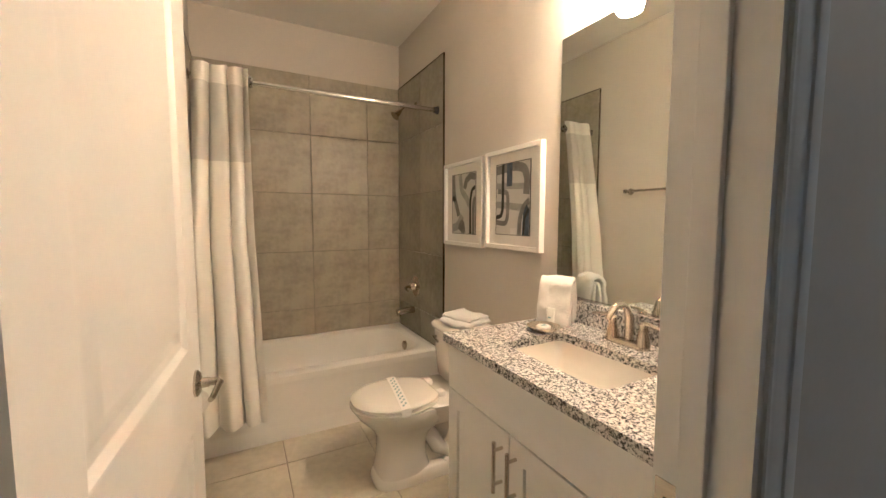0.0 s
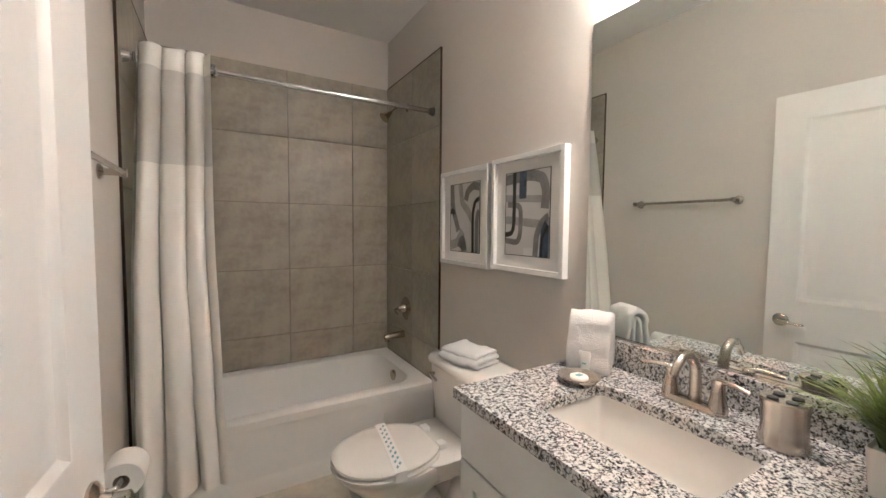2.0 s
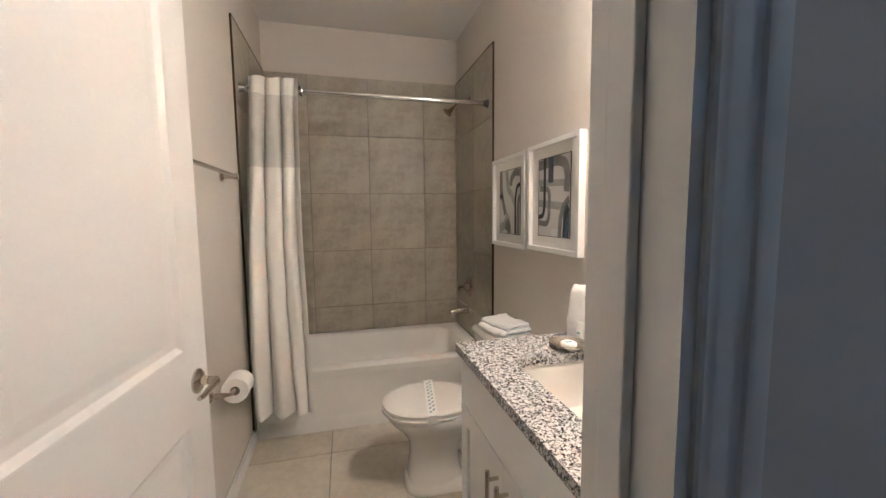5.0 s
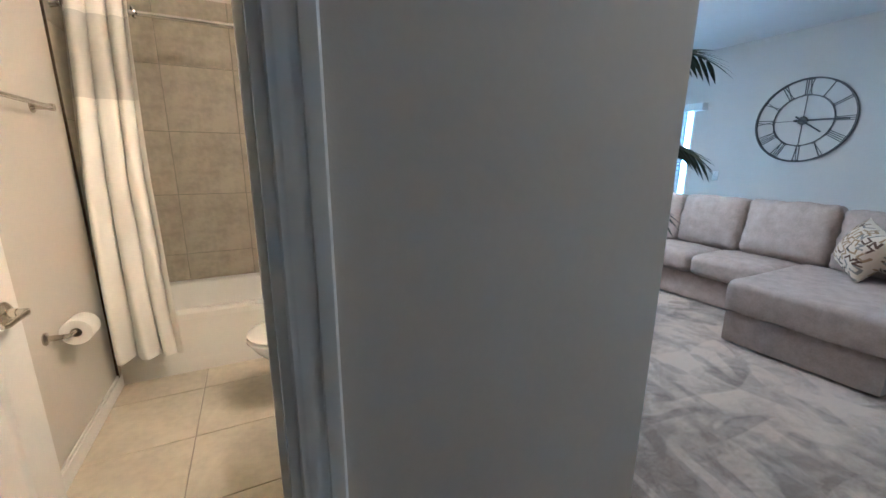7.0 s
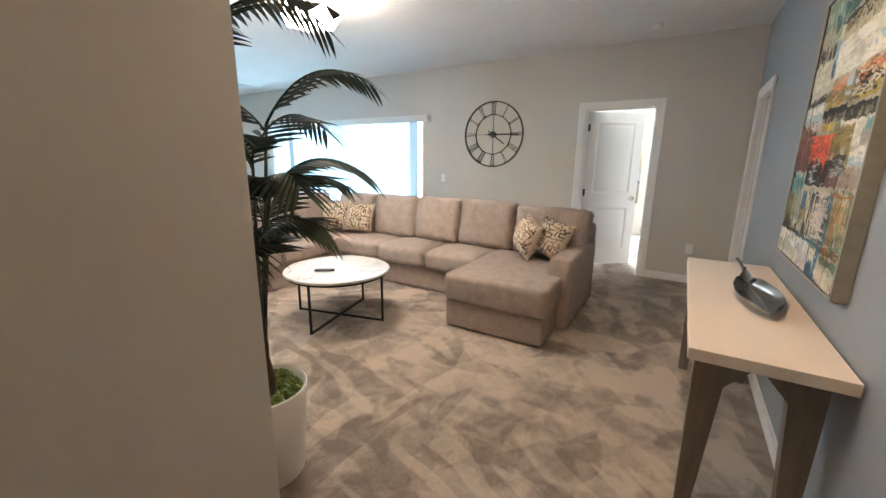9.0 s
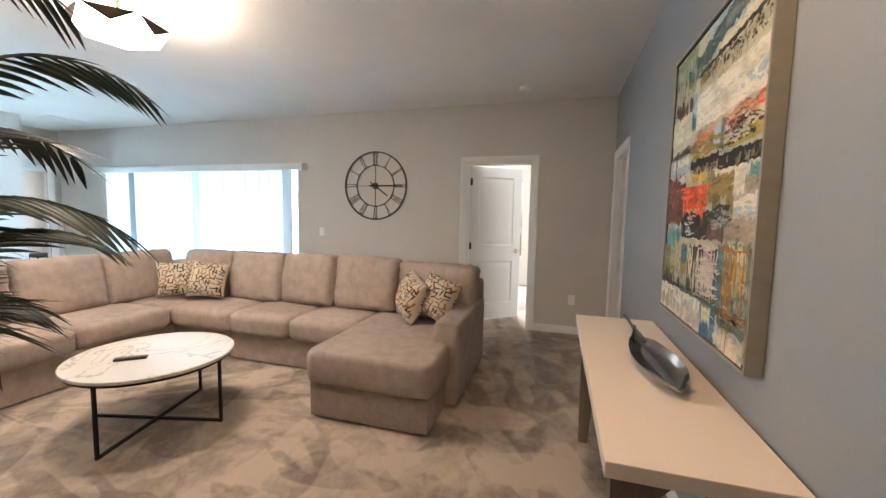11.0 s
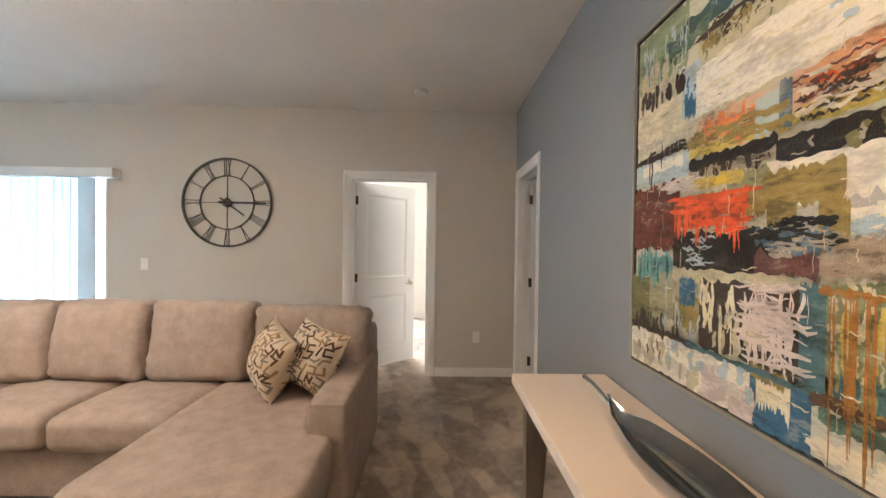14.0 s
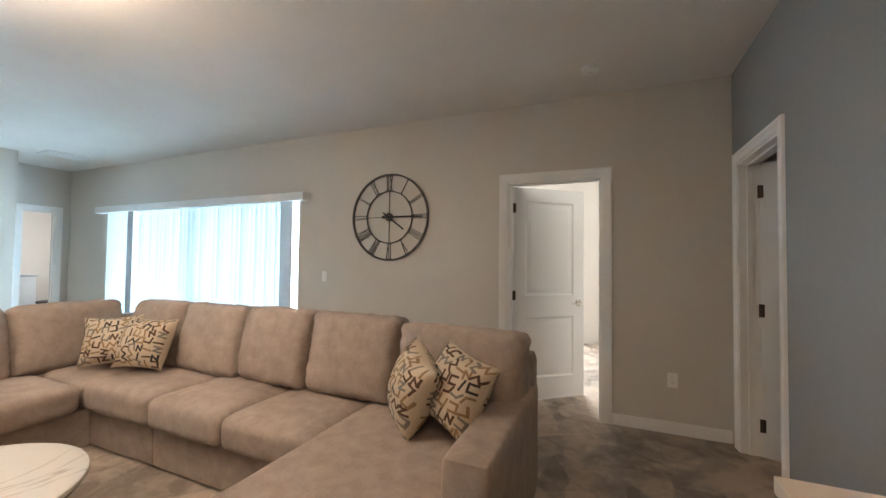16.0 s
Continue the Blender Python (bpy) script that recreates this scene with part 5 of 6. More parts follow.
def coffee_table():
    ob = thing("coffee_table", pose(3.265, 2.115, 0, 0, 0, 14.5), "round white marble coffee table on a black metal cross base", "coffee table")
    bm = B()
    lathe(bm, 0, 0, [(0.40, 0.430), (0.452, 0.430), (0.456, 0.434), (0.456, 0.448), (0.452, 0.452), (0.40, 0.452)], 72)
    part("tabletop", bm, marble, ob)
    bm = B()
    lathe(bm, 0, 0, [(0.425, 0.412), (0.44, 0.412), (0.44, 0.4295), (0.425, 0.4295), (0.425, 0.412)], 64, False, False)
    part("ring", bm, black_metal, ob, "black metal ring")
    for k in range(4):
        a = math.pi / 2 * k
        bm = B()
        bar(bm, (0.428 * math.cos(a), 0.428 * math.sin(a), 0.001), (0.428 * math.cos(a), 0.428 * math.sin(a), 0.413), 0.016)
        part("leg", bm, black_metal, ob)
    for k in range(2):
        a = math.pi / 2 * k
        bm = B()
        c, s = 0.42 * math.cos(a), 0.42 * math.sin(a)
        bar(bm, (-c, -s, 0.009 + 0.002 * k), (c, s, 0.009 + 0.002 * k), 0.016)
        part("cross_bar", bm, black_metal, ob)
    rc = thing("remote_control", pose(3.13, 2.13, 0.4525, 0, 0, -52), "dark plastic remote control on the table", "remote control")
    bm = B()
    box(bm, -0.085, -0.021, 0, 0.085, 0.021, 0.018, 0.007, 3)
    b = part("case", bm, rubber, rc)
    bm = B()
    for i in range(6):
        for j in range(3):
            box(bm, -0.06 + 0.02 * i, -0.014 + 0.011 * j, 0.0175, -0.049 + 0.02 * i, -0.007 + 0.011 * j, 0.0195)
    part("buttons", bm, ink_grey, b, smooth=0)


coffee_table()


def console_table():
    ob = thing("console_table", ID, "cream-topped console table with grey-brown tapered legs", "console table")
    x0, x1, y0, y1, zt = 2.472, 4.045, -0.945, -0.502, 0.757
    bm = B()
    box(bm, x0, y0, zt - 0.045, x1, y1, zt, 0.003)
    part("top", bm, console_top_m, ob, smooth=20)
    for xs in (x0 + 0.10, x1 - 0.17):
        for ya, s in ((y1 - 0.03, -1), (y0 + 0.03, 1)):
            bm = B()
            poly = [(ya, zt - 0.0455), (ya + s * 0.01, 0.0), (ya + s * 0.06, 0.0), (ya + s * 0.10, zt - 0.17), (ya + s * 0.205, zt - 0.0455)]
            prism(bm, [(xs, y, z) for y, z in poly], (0.06, 0, 0))
            part("leg", bm, console_leg_m, ob, smooth=0)
    bm = B()
    box(bm, x0 + 0.16, y0 + 0.04, zt - 0.095, x1 - 0.17, y0 + 0.065, zt - 0.0455)
    box(bm, x0 + 0.16, y1 - 0.065, zt - 0.095, x1 - 0.17, y1 - 0.04, zt - 0.0455)
    part("apron", bm, console_leg_m, ob, smooth=0)


console_table()


def leaf_bowl():
    ob = thing("leaf_bowl", pose(3.25, -0.775, 0.757, 0, 0, 1.5) @ Matrix.Diagonal((0.856, 0.92, 0.86, 1)), "long polished pewter leaf-shaped bowl on the console", "bowl")
    bm = B()
    n, rings = 36, []
    for i in range(n + 1):
        f = i / n
        x = -0.42 + 0.84 * f
        w = 0.105 * (math.sin(math.pi * min(1, f * 1.02)) ** 0.75) * (1.15 - 0.45 * f) + 0.0015
        if f > 0.9:
            w = max(0.007, w)
        lift = 0.018 * (2 * f - 1) ** 4 + (0.06 * ((f - 0.88) / 0.12) if f > 0.88 else 0) + 0.02 * max(0, 0.12 - f) / 0.12
        ring = []
        for j in range(13):
            u = -1 + 2 * j / 12
            ring.append((x, u * w, 0.003 + lift + 0.052 * abs(u) ** 2.2 * min(1, w / 0.06)))
        for j in range(12, -1, -1):
            u = -1 + 2 * j / 12
            ring.append((x, u * w * 0.97, 0.0065 + lift + 0.052 * abs(u) ** 2.2 * min(1, w / 0.06)))
        rings.append(ring)
    loft(bm, rings)
    part("leaf", bm, silver_m, ob, smooth=60)
    bm = B()
    tube(bm, [(0.40, 0, 0.045), (0.47, 0.004, 0.068), (0.55, 0.012, 0.086), (0.62, 0.02, 0.092)], 0.007, 8, 0.01)
    part("stem", bm, silver_m, ob)


leaf_bowl()


def clock():
    ob = thing("wall_clock", pose(XK - 0.012, 2.004, 1.763) @ Matrix.Scale(0.952, 4), "large round open iron wall clock with roman numerals", "clock")
    ang = [2 * math.pi * k / 72 for k in range(72)]

    def hoop(r, w, d0, d1):
        bm = B()
        loft(bm, [[(d, q * math.cos(a), q * math.sin(a)) for a in ang] for q, d in ((r - w, d0), (r + w, d0), (r + w, d1), (r - w, d1), (r - w, d0))], False, False)
        return bm
    part("outer_ring", hoop(0.470, 0.009, -0.014, 0.010), iron, ob)
    part("inner_ring", hoop(0.285, 0.006, -0.008, 0.006), iron, ob)

    def dirs(hour):
        a = math.pi / 2 - hour * math.pi / 6
        return Vector((0, -math.cos(a), math.sin(a))), Vector((0, math.sin(a), math.cos(a)))
    numerals = ("I", "II", "III", "IIII", "V", "VI", "VII", "VIII", "IX", "X", "XI", "XII")
    for h, num in enumerate(numerals, 1):
        out, side = dirs(h)
        bm = B()
        wid = {"I": 0.020, "V": 0.044, "X": 0.044}
        total = sum(wid[c] for c in num)
        at = -total / 2
        for c in num:
            mid = at + wid[c] / 2
            at += wid[c]

            def stroke(s0, s1, w):
                bar(bm, out * 0.288 + side * s0 * 0.85, out * 0.464 + side * s1 * 1.1, 0.006, w)
            if c == "I":
                stroke(mid, mid, 0.0085)
            elif c == "V":
                stroke(mid + 0.002, mid - 0.016, 0.0085)
                stroke(mid - 0.002, mid + 0.016, 0.006)
            else:
                stroke(mid - 0.014, mid + 0.014, 0.0085)
                stroke(mid + 0.014, mid - 0.014, 0.006)
        for r in (0.294, 0.457):
            bar(bm, out * r - side * (total / 2), out * r + side * (total / 2), 0.006, 0.006)
        part("numeral", bm, iron, ob, smooth=0)
    bm = B()
    bar(bm, (0.002, 0, -0.285), (0.002, 0, 0.285), 0.007)
    bar(bm, (0.002, -0.285, 0), (0.002, 0.285, 0), 0.007)
    part("spokes", bm, iron, ob, smooth=0)
    bm = B()
    loft(bm, [[(d, r * math.cos(a), r * math.sin(a)) for a in ang[::3]] for r, d in ((0.045, 0.008), (0.045, -0.012), (0.038, -0.018))])
    part("hub", bm, iron, ob)
    out, side = dirs(3.02)
    bm = B()
    bar(bm, out * -0.08 + Vector((-0.024, 0, 0)), out * 0.42 + Vector((-0.024, 0, 0)), 0.004, 0.021)
    bar(bm, out * -0.055 + side * 0.018 + Vector((-0.024, 0, 0)), out * -0.055 - side * 0.018 + Vector((-0.024, 0, 0)), 0.004, 0.012)
    part("minute_pointer", bm, black_metal, ob, smooth=0)
    out, side = dirs(4.2)
    bm = B()
    bar(bm, out * -0.085 + Vector((-0.020, 0, 0)), out * 0.235 + Vector((-0.020, 0, 0)), 0.004, 0.017)
    part("hour_pointer", bm, black_metal, ob, smooth=0)


clock()


def patio_door():
    y0, y1, top = 3.22, 7.05, 2.03
    ob = thing("window_patio", ID, "sliding glass patio door in a grey frame", "patio door")
    ob["kind"] = "structure"
    for nm, (a, b, c, e) in {"stile": (y0, y0 + 0.05, 0, top), "far_stile": (y1 - 0.05, y1, 0, top), "middle_stile": (5.02, 5.10, 0.03, top - 0.04), "track": (y0 + 0.05, y1 - 0.05, 0, 0.03), "head": (y0 + 0.05, y1 - 0.05, top - 0.04, top)}.items():
        bm = B()
        box(bm, XK + 0.03, a, c, XK + 0.09, b, e, 0.003)
        part(nm, bm, white_trim if nm == "stile" else frame_grey, ob, smooth=20)
    for a, b in ((y0 + 0.05, 5.02), (5.10, y1 - 0.05)):
        bm = B()
        box(bm, XK + 0.058, a, 0.03, XK + 0.062, b, top - 0.04)
        p = part("pane", bm, glass, ob, smooth=0)
        p.visible_shadow = False
    bl = thing("vertical_blinds", ID, "sheer white vertical blinds, partly drawn, under a boxed valance", "blinds")
    bm = B()
    box(bm, XK - 0.125, 3.07, 1.985, XK - 0.001, 7.25, 2.08, 0.004)
    part("valance", bm, valance_white, bl, smooth=20)
    rnd = random.Random(2)
    slat = B()
    w = 0.047
    loft(slat, [[(-0.0012, -w, z), (0.006, 0, z), (-0.0012, w, z), (-0.0002, w, z), (0.007, 0, z), (-0.0002, -w, z)] for z in (0.03, 1.985)])
    me = mesh_of("slat", slat, slat_cloth, 60)
    y = 3.49
    while y < 6.30:
        s = new("slat", me)
        s.parent = bl
        s.matrix_local = pose(XK - 0.055 + rnd.uniform(-0.004, 0.004), y, 0, 0, 0, rnd.uniform(8, 22))
        y += 0.083
    for k in range(6):
        s = new("slat", me)
        s.parent = bl
        s.matrix_local = pose(XK - 0.06, 6.52 + 0.085 * k, 0, 0, 0, rnd.uniform(10, 20))
    bm = B()
    for k in range(7):
        prism(bm, [(XK - 0.10, 3.315 + 0.018 * k, 0.03), (XK - 0.06, 3.322 + 0.018 * k, 0.03), (XK - 0.02, 3.315 + 0.018 * k, 0.03), (XK - 0.06, 3.325 + 0.018 * k, 0.03)], (0, 0, 1.955))
    tagged(part("stacked_slats", bm, stack_grey, bl, "grey stack of gathered slats", smooth=20), kind="stuff")
    # plain grey box for the door's upright post, set in the row of slats
    bm = B()
    box(bm, XK - 0.09, 6.31, 0.03, XK - 0.03, 6.45, 1.985, 0.004)
    part("gathered_slat", bm, frame_grey, bl, "grey upright post between the slats", smooth=0)


patio_door()


def far_window():
    ob = thing("window_far", ID, "bright window with white frame and sheer blinds", "window")
    ob["kind"] = "structure"
    x0, x1, z0, z1 = 2.9, 4.78, 0.55, 2.1
    bm = B()
    for a, b, c, e in ((x0, x0 + 0.05, z0, z1), (x1 - 0.05, x1, z0, z1), (x0 + 0.05, x1 - 0.05, z0, z0 + 0.05), (x0 + 0.05, x1 - 0.05, z1 - 0.05, z1), (3.81, 3.87, z0 + 0.05, z1 - 0.05)):
        box(bm, a, YS + 0.04, c, b, YS + 0.09, e, 0.003)
    part("window_frame", bm, white_trim, ob, smooth=20)
    for a, b in ((x0 + 0.05, 3.81), (3.87, x1 - 0.05)):
        bm = B()
        box(bm, a, YS + 0.062, z0 + 0.05, b, YS + 0.066, z1 - 0.05)
        p = part("pane", bm, glass, ob, smooth=0)
        p.visible_shadow = False
    bm = B()
    box(bm, x0 - 0.05, YS - 0.03, z0 - 0.025, x1 + 0.05, YS + 0.04, z0, 0.004)
    part("window_sill", bm, white_trim, ob, smooth=20)
    bl = thing("window_blinds", ID, "sheer white vertical slat blinds before the far window", "blinds")
    bm = B()
    box(bm, x0 - 0.03, YS - 0.09, z1 - 0.02, x1 + 0.03, YS - 0.001, z1 + 0.06, 0.004)
    part("valance", bm, valance_white, bl, smooth=20)
    bm = B()
    loft(bm, [[(-0.042, 0, z), (0, 0.005, z), (0.042, 0, z), (0.042, 0.001, z), (0, 0.006, z), (-0.042, 0.001, z)] for z in (z0 + 0.02, z1 - 0.02)])
    me = mesh_of("slat", bm, slat_cloth, 60)
    for k in range(21):
        s = new("slat", me)
        s.parent = bl
        s.matrix_local = pose(x0 + 0.06 + 0.088 * k, YS - 0.05, 0, 0, 0, 20)


far_window()


def ceiling_lamp():
    ob = thing("ceiling_lamp", pose(3.30, 2.34, 0), "faceted bronze flush ceiling lamp with glowing diffuser", "ceiling lamp")
    bm = B()
    lathe(bm, 0, 0, [(0.09, CEIL - 0.001), (0.09, CEIL - 0.02), (0.05, CEIL - 0.03)], 24)
    part("canopy", bm, bronze, ob)
    bm = B()
    tube(bm, [(0, 0, CEIL - 0.03), (0, 0, 2.53)], 0.012)
    part("stem", bm, bronze, ob)
    n = 6
    R0, R1 = 0.27, 0.185
    up = [Vector((R0 * math.cos(2 * math.pi * (k + 0.25) / n), R0 * math.sin(2 * math.pi * (k + 0.25) / n), 2.545)) for k in range(n)]
    lo = [Vector((R1 * 1.2 * math.cos(2 * math.pi * (k + 0.75) / n), R1 * 1.2 * math.sin(2 * math.pi * (k + 0.75) / n), 2.47)) for k in range(n)]
    for k in range(n):
        for tri, nm, m in (((up[k], up[(k + 1) % n], lo[k]), "facet", bronze), ((lo[k - 1], up[k], lo[k]), "diffuser_facet", lamp_glow)):
            bm = B()
            nrm = (tri[1] - tri[0]).cross(tri[2] - tri[0]).normalized() * 0.004
            loft(bm, [[p for p in tri], [p + nrm for p in tri]])
            part(nm, bm, m, ob, "dark bronze triangular facet" if nm == "facet" else "glowing white facet", smooth=0)
    bm = B()
    loft(bm, [[p * 1.0 - Vector((0, 0, 0.001)) for p in lo], [p - Vector((0, 0, 0.006)) for p in lo]])
    part("diffuser", bm, lamp_glow, ob, "glowing white diffuser", smooth=0)


lamp_glow = mat("lit_diffuser", (1.0, 0.87, 0.72), 0.5, var=0.0, glow=56.0)
ceiling_lamp()
bulb(3.30, 2.34, 2.57, 15, (1.0, 0.72, 0.44), 0.05)


def downlight(x, y, label, lens=None):
    ob = thing("recessed_downlight", pose(x, y, CEIL), label, "downlight", "recessed ceiling downlights")
    bm = B()
    lathe(bm, 0, 0, [(0.085, -0.001), (0.085, -0.005), (0.07, -0.008), (0.066, -0.002)], 32, True, False)
    part("trim_ring", bm, white_trim, ob)
    bm = B()
    lathe(bm, 0, 0, [(0.066, -0.002), (0.066, -0.004), (0.03, -0.0045)], 28)
    part("lens", bm, lens or down_glow, ob, "glowing warm lens")


down_glow = mat("lit_downlight_lens", (1.0, 0.84, 0.66), 0.5, var=0.0, glow=330.0)
hall_glow = mat("dim_downlight_lens", (1.0, 0.72, 0.46), 0.5, var=0.0, glow=320.0)
downlight(2.75, 3.80, "round recessed ceiling downlight, lit warm white")
downlight(2.35, -0.30, "round recessed hall downlight, lit warm white", hall_glow)


def smoke_detector():
    ob = thing("smoke_detector", pose(5.715, 0.02, CEIL), "round white smoke detector on the ceiling", "smoke detector")
    bm = B()
    lathe(bm, 0, 0, [(0.065, -0.001), (0.065, -0.012), (0.055, -0.03), (0.035, -0.036)], 28)
    b = part("housing", bm, plastic_white, ob)
    bm = B()
    lathe(bm, 0, 0, [(0.018, -0.036), (0.018, -0.039), (0.008, -0.041)], 16)
    part("button", bm, valance_white, b)


smoke_detector()


def wall_plate(name, m, kind, label):
    """A cover plate in the local yz plane, its face towards -x."""
    ob = thing(name, m, label, kind)
    bm = B()
    box(bm, -0.006, -0.036, -0.058, 0, 0.036, 0.058, 0.002)
    p = part("cover_plate", bm, plastic_white, ob, smooth=20)
    if kind == "outlet":
        for z in (-0.021, 0.021):
            bm = B()
            box(bm, -0.0085, -0.016, z - 0.014, -0.006, 0.016, z + 0.014, 0.001)
            s = part("socket", bm, plastic_white, p, smooth=20)
            bm = B()
            for y in (-0.0065, 0.0065):
                box(bm, -0.0089, y - 0.0012, z - 0.002, -0.0084, y + 0.0012, z + 0.007)
            part("slots", bm, rubber, s, smooth=0)
    else:
        bm = B()
        box(bm, -0.009, -0.016, -0.033, -0.006, 0.016, 0.033, 0.001)
        part("rocker", bm, plastic_white, p, smooth=20)


wall_plate("wall_outlet", pose(XK - 0.001, -0.56, 0.41), "outlet", "white duplex outlet low on the wall")
wall_plate("light_switch", pose(XK - 0.001, 2.84, 1.125), "light switch", "white rocker light switch by the patio door")


def ceiling_vent():
    ob = thing("ceiling_vent", pose(5.62, 7.0, CEIL), "white slatted air vent in the ceiling", "air vent")
    bm = B()
    for a, b, c, e in ((-0.25, -0.15, 0.25, -0.13), (-0.25, 0.13, 0.25, 0.15), (-0.25, -0.13, -0.23, 0.13), (0.23, -0.13, 0.25, 0.13)):
        box(bm, a, b, -0.012, c, e, -0.001, 0.002)
    part("frame", bm, valance_white, ob, smooth=20)
    bm = B()
    box(bm, -0.23, -0.13, -0.003, 0.23, 0.13, -0.001)
    part("backing", bm, frame_grey, ob, smooth=0)
    for k in range(9):
        bm = B()
        y = -0.112 + 0.028 * k
        prism(bm, [(-0.229, y, -0.004), (-0.229, y + 0.018, -0.011), (-0.229, y + 0.019, -0.0095), (-0.229, y + 0.001, -0.0035)], (0.458, 0, 0))
        part("slat", bm, valance_white, ob, smooth=0)


ceiling_vent()


def painting():
    x0, x1, z0, z1, d = 2.777, 3.728, 0.930, 2.150, 0.05
    ob = thing("abstract_painting", ID, "large abstract painting in cream, orange, black and teal", "painting")
    yf = YA + d
    for nm, (a, b, c, e) in {"frame_side": (x0 - 0.012, x0, z0 - 0.012, z1 + 0.012), "frame_far_side": (x1, x1 + 0.012, z0 - 0.012, z1 + 0.012), "frame_top": (x0, x1, z1, z1 + 0.012), "frame_bottom": (x0, x1, z0 - 0.012, z0)}.items():
        bm = B()
        box(bm, a, YA + 0.001, c, b, yf, e, 0.0015)
        part(nm, bm, art_frame_m, ob, smooth=20)
    bm = B()
    for a, b, c, e in ((x0, x0 + 0.006, z0, z1), (x1 - 0.006, x1, z0, z1), (x0, x1, z0, z0 + 0.006), (x0, x1, z1 - 0.006, z1)):
        box(bm, a, YA + 0.001, c, b, yf - 0.006, e)
    part("gap_lining", bm, rubber, ob, "black shadow gap", smooth=0)
    cx0, cx1, cz0, cz1 = x0 + 0.006, x1 - 0.006, z0 + 0.006, z1 - 0.006
    bm = B()
    box(bm, cx0, YA + 0.004, cz0, cx1, yf - 0.012, cz1)
    cv = part("canvas", bm, paint("cream", (0.62, 0.57, 0.42)), ob, "painted canvas", smooth=0)
    rnd = random.Random(11)
    layer = [0]
    mark = [0]

    def place(u, v):
        """u from the far side (0) to the near side (1), v upwards, on the canvas."""
        return (cx1 - max(0, min(1, u)) * (cx1 - cx0), yf - 0.0115 + 0.00011 * layer[0] + 0.0000237 * mark[0], cz0 + max(0, min(1, v)) * (cz1 - cz0))

    def patch(col, u0, v0, u1, v1, slope=0.0, rag=0.012, n=26):
        """A ragged daub between u0 and u1; slope lifts its near end."""
        layer[0] += 1
        mark[0] = 0
        bm = B()
        prev = None
        for i in range(n + 1):
            f = i / n
            u = u0 + (u1 - u0) * f
            s = slope * f
            r1 = rag * (noise.noise(Vector((u * 30, v0 * 40, layer[0]))) + rnd.uniform(-0.6, 0.6))
            r2 = rag * (noise.noise(Vector((u * 30, v1 * 40, layer[0] + 9))) + rnd.uniform(-0.6, 0.6))
            e = (rag * rnd.uniform(0, 1.2)) if i in (0, n) else 0
            cur = (bm.verts.new(place(u, v0 + s + r1 + e)), bm.verts.new(place(u, v1 + s + r2 - e)))
            if prev:
                bm.faces.new((prev[0], prev[1], cur[1], cur[0]))
            prev = cur
        part("paint_daub", bm, paint(*col), cv, smooth=0)

    def strokes(col, u0, v0, u1, v1, count, w, ln, upright=True, wob=0.01):
        layer[0] += 1
        bm = B()
        for _ in range(count):
            mark[0] += 1
            u, v = rnd.uniform(u0, u1), rnd.uniform(v0, v1)
            L, ww = ln * rnd.uniform(0.5, 1.3), w * rnd.uniform(0.5, 1.4)
            prev = None
            for i in range(6):
                f = i / 5
                du, dv = (wob * noise.noise(Vector((f * 3, u * 50, v * 50))), -L * f) if upright else (L * f, wob * noise.noise(Vector((f * 3, u * 50, v * 50))))
                k = ww * (0.5 if i in (0, 5) else 1)
                a, b = ((u + du - k, v + dv), (u + du + k, v + dv)) if upright else ((u + du, v + dv - k), (u + du, v + dv + k))
                cur = (bm.verts.new(place(*a)), bm.verts.new(place(*b)))
                if prev:
                    bm.faces.new((prev[0], prev[1], cur[1], cur[0]))
                prev = cur
        tagged(part("brushwork", bm, paint(*col), cv, smooth=0), kind="stuff")
    CREAM, PALE, BLACK, DARK = ("cream_light", (0.74, 0.66, 0.46)), ("pale_cream", (0.74, 0.65, 0.48)), ("black", (0.010, 0.008, 0.007)), ("umber", (0.045, 0.028, 0.018))
    ORANGE, RED, OCHRE, YELLOW = ("orange", (0.75, 0.22, 0.06)), ("vermilion", (0.80, 0.10, 0.02)), ("ochre", (0.33, 0.23, 0.06)), ("yellow", (0.62, 0.45, 0.10))
    TEAL, BLUE, GREEN, LBLUE = ("teal", (0.14, 0.36, 0.35)), ("blue", (0.025, 0.12, 0.22)), ("sage", (0.27, 0.32, 0.18)), ("pale_blue", (0.45, 0.55, 0.56))
    GREY, RUST, PEACH, OLIVE = ("slate", (0.13, 0.14, 0.15)), ("rust", (0.15, 0.032, 0.012)), ("peach", (0.66, 0.40, 0.24)), ("olive", (0.20, 0.19, 0.07))
    WHITE, STONE, AMBER = ("warm_white", (0.82, 0.75, 0.62)), ("stone", (0.40, 0.33, 0.24)), ("amber", (0.42, 0.17, 0.02))
    KHAKI, DTEAL, WINE, PINK = ("khaki", (0.55, 0.49, 0.31)), ("deep_teal", (0.045, 0.11, 0.11)), ("wine", (0.14, 0.05, 0.04)), ("pink_white", (0.72, 0.60, 0.53))
    # top: sage corner, dark teal sweep, streaked khaki strip
    patch(GREEN, 0, 0.83, 0.31, 1.0, 0.0, 0.016)
    strokes(LBLUE, 0.03, 0.86, 0.3, 0.97, 26, 0.005, 0.07)
    strokes(KHAKI, 0.02, 0.84, 0.26, 0.92, 22, 0.006, 0.06)
    patch(LBLUE, 0.45, 0.90, 1.0, 1.0, 0.0, 0.014)
    patch(DTEAL, 0.18, 0.855, 0.78, 0.915, 0.085, 0.014)
    patch(("sea_green", (0.10, 0.19, 0.13)), 0.15, 0.85, 0.42, 0.885, 0.03, 0.016)
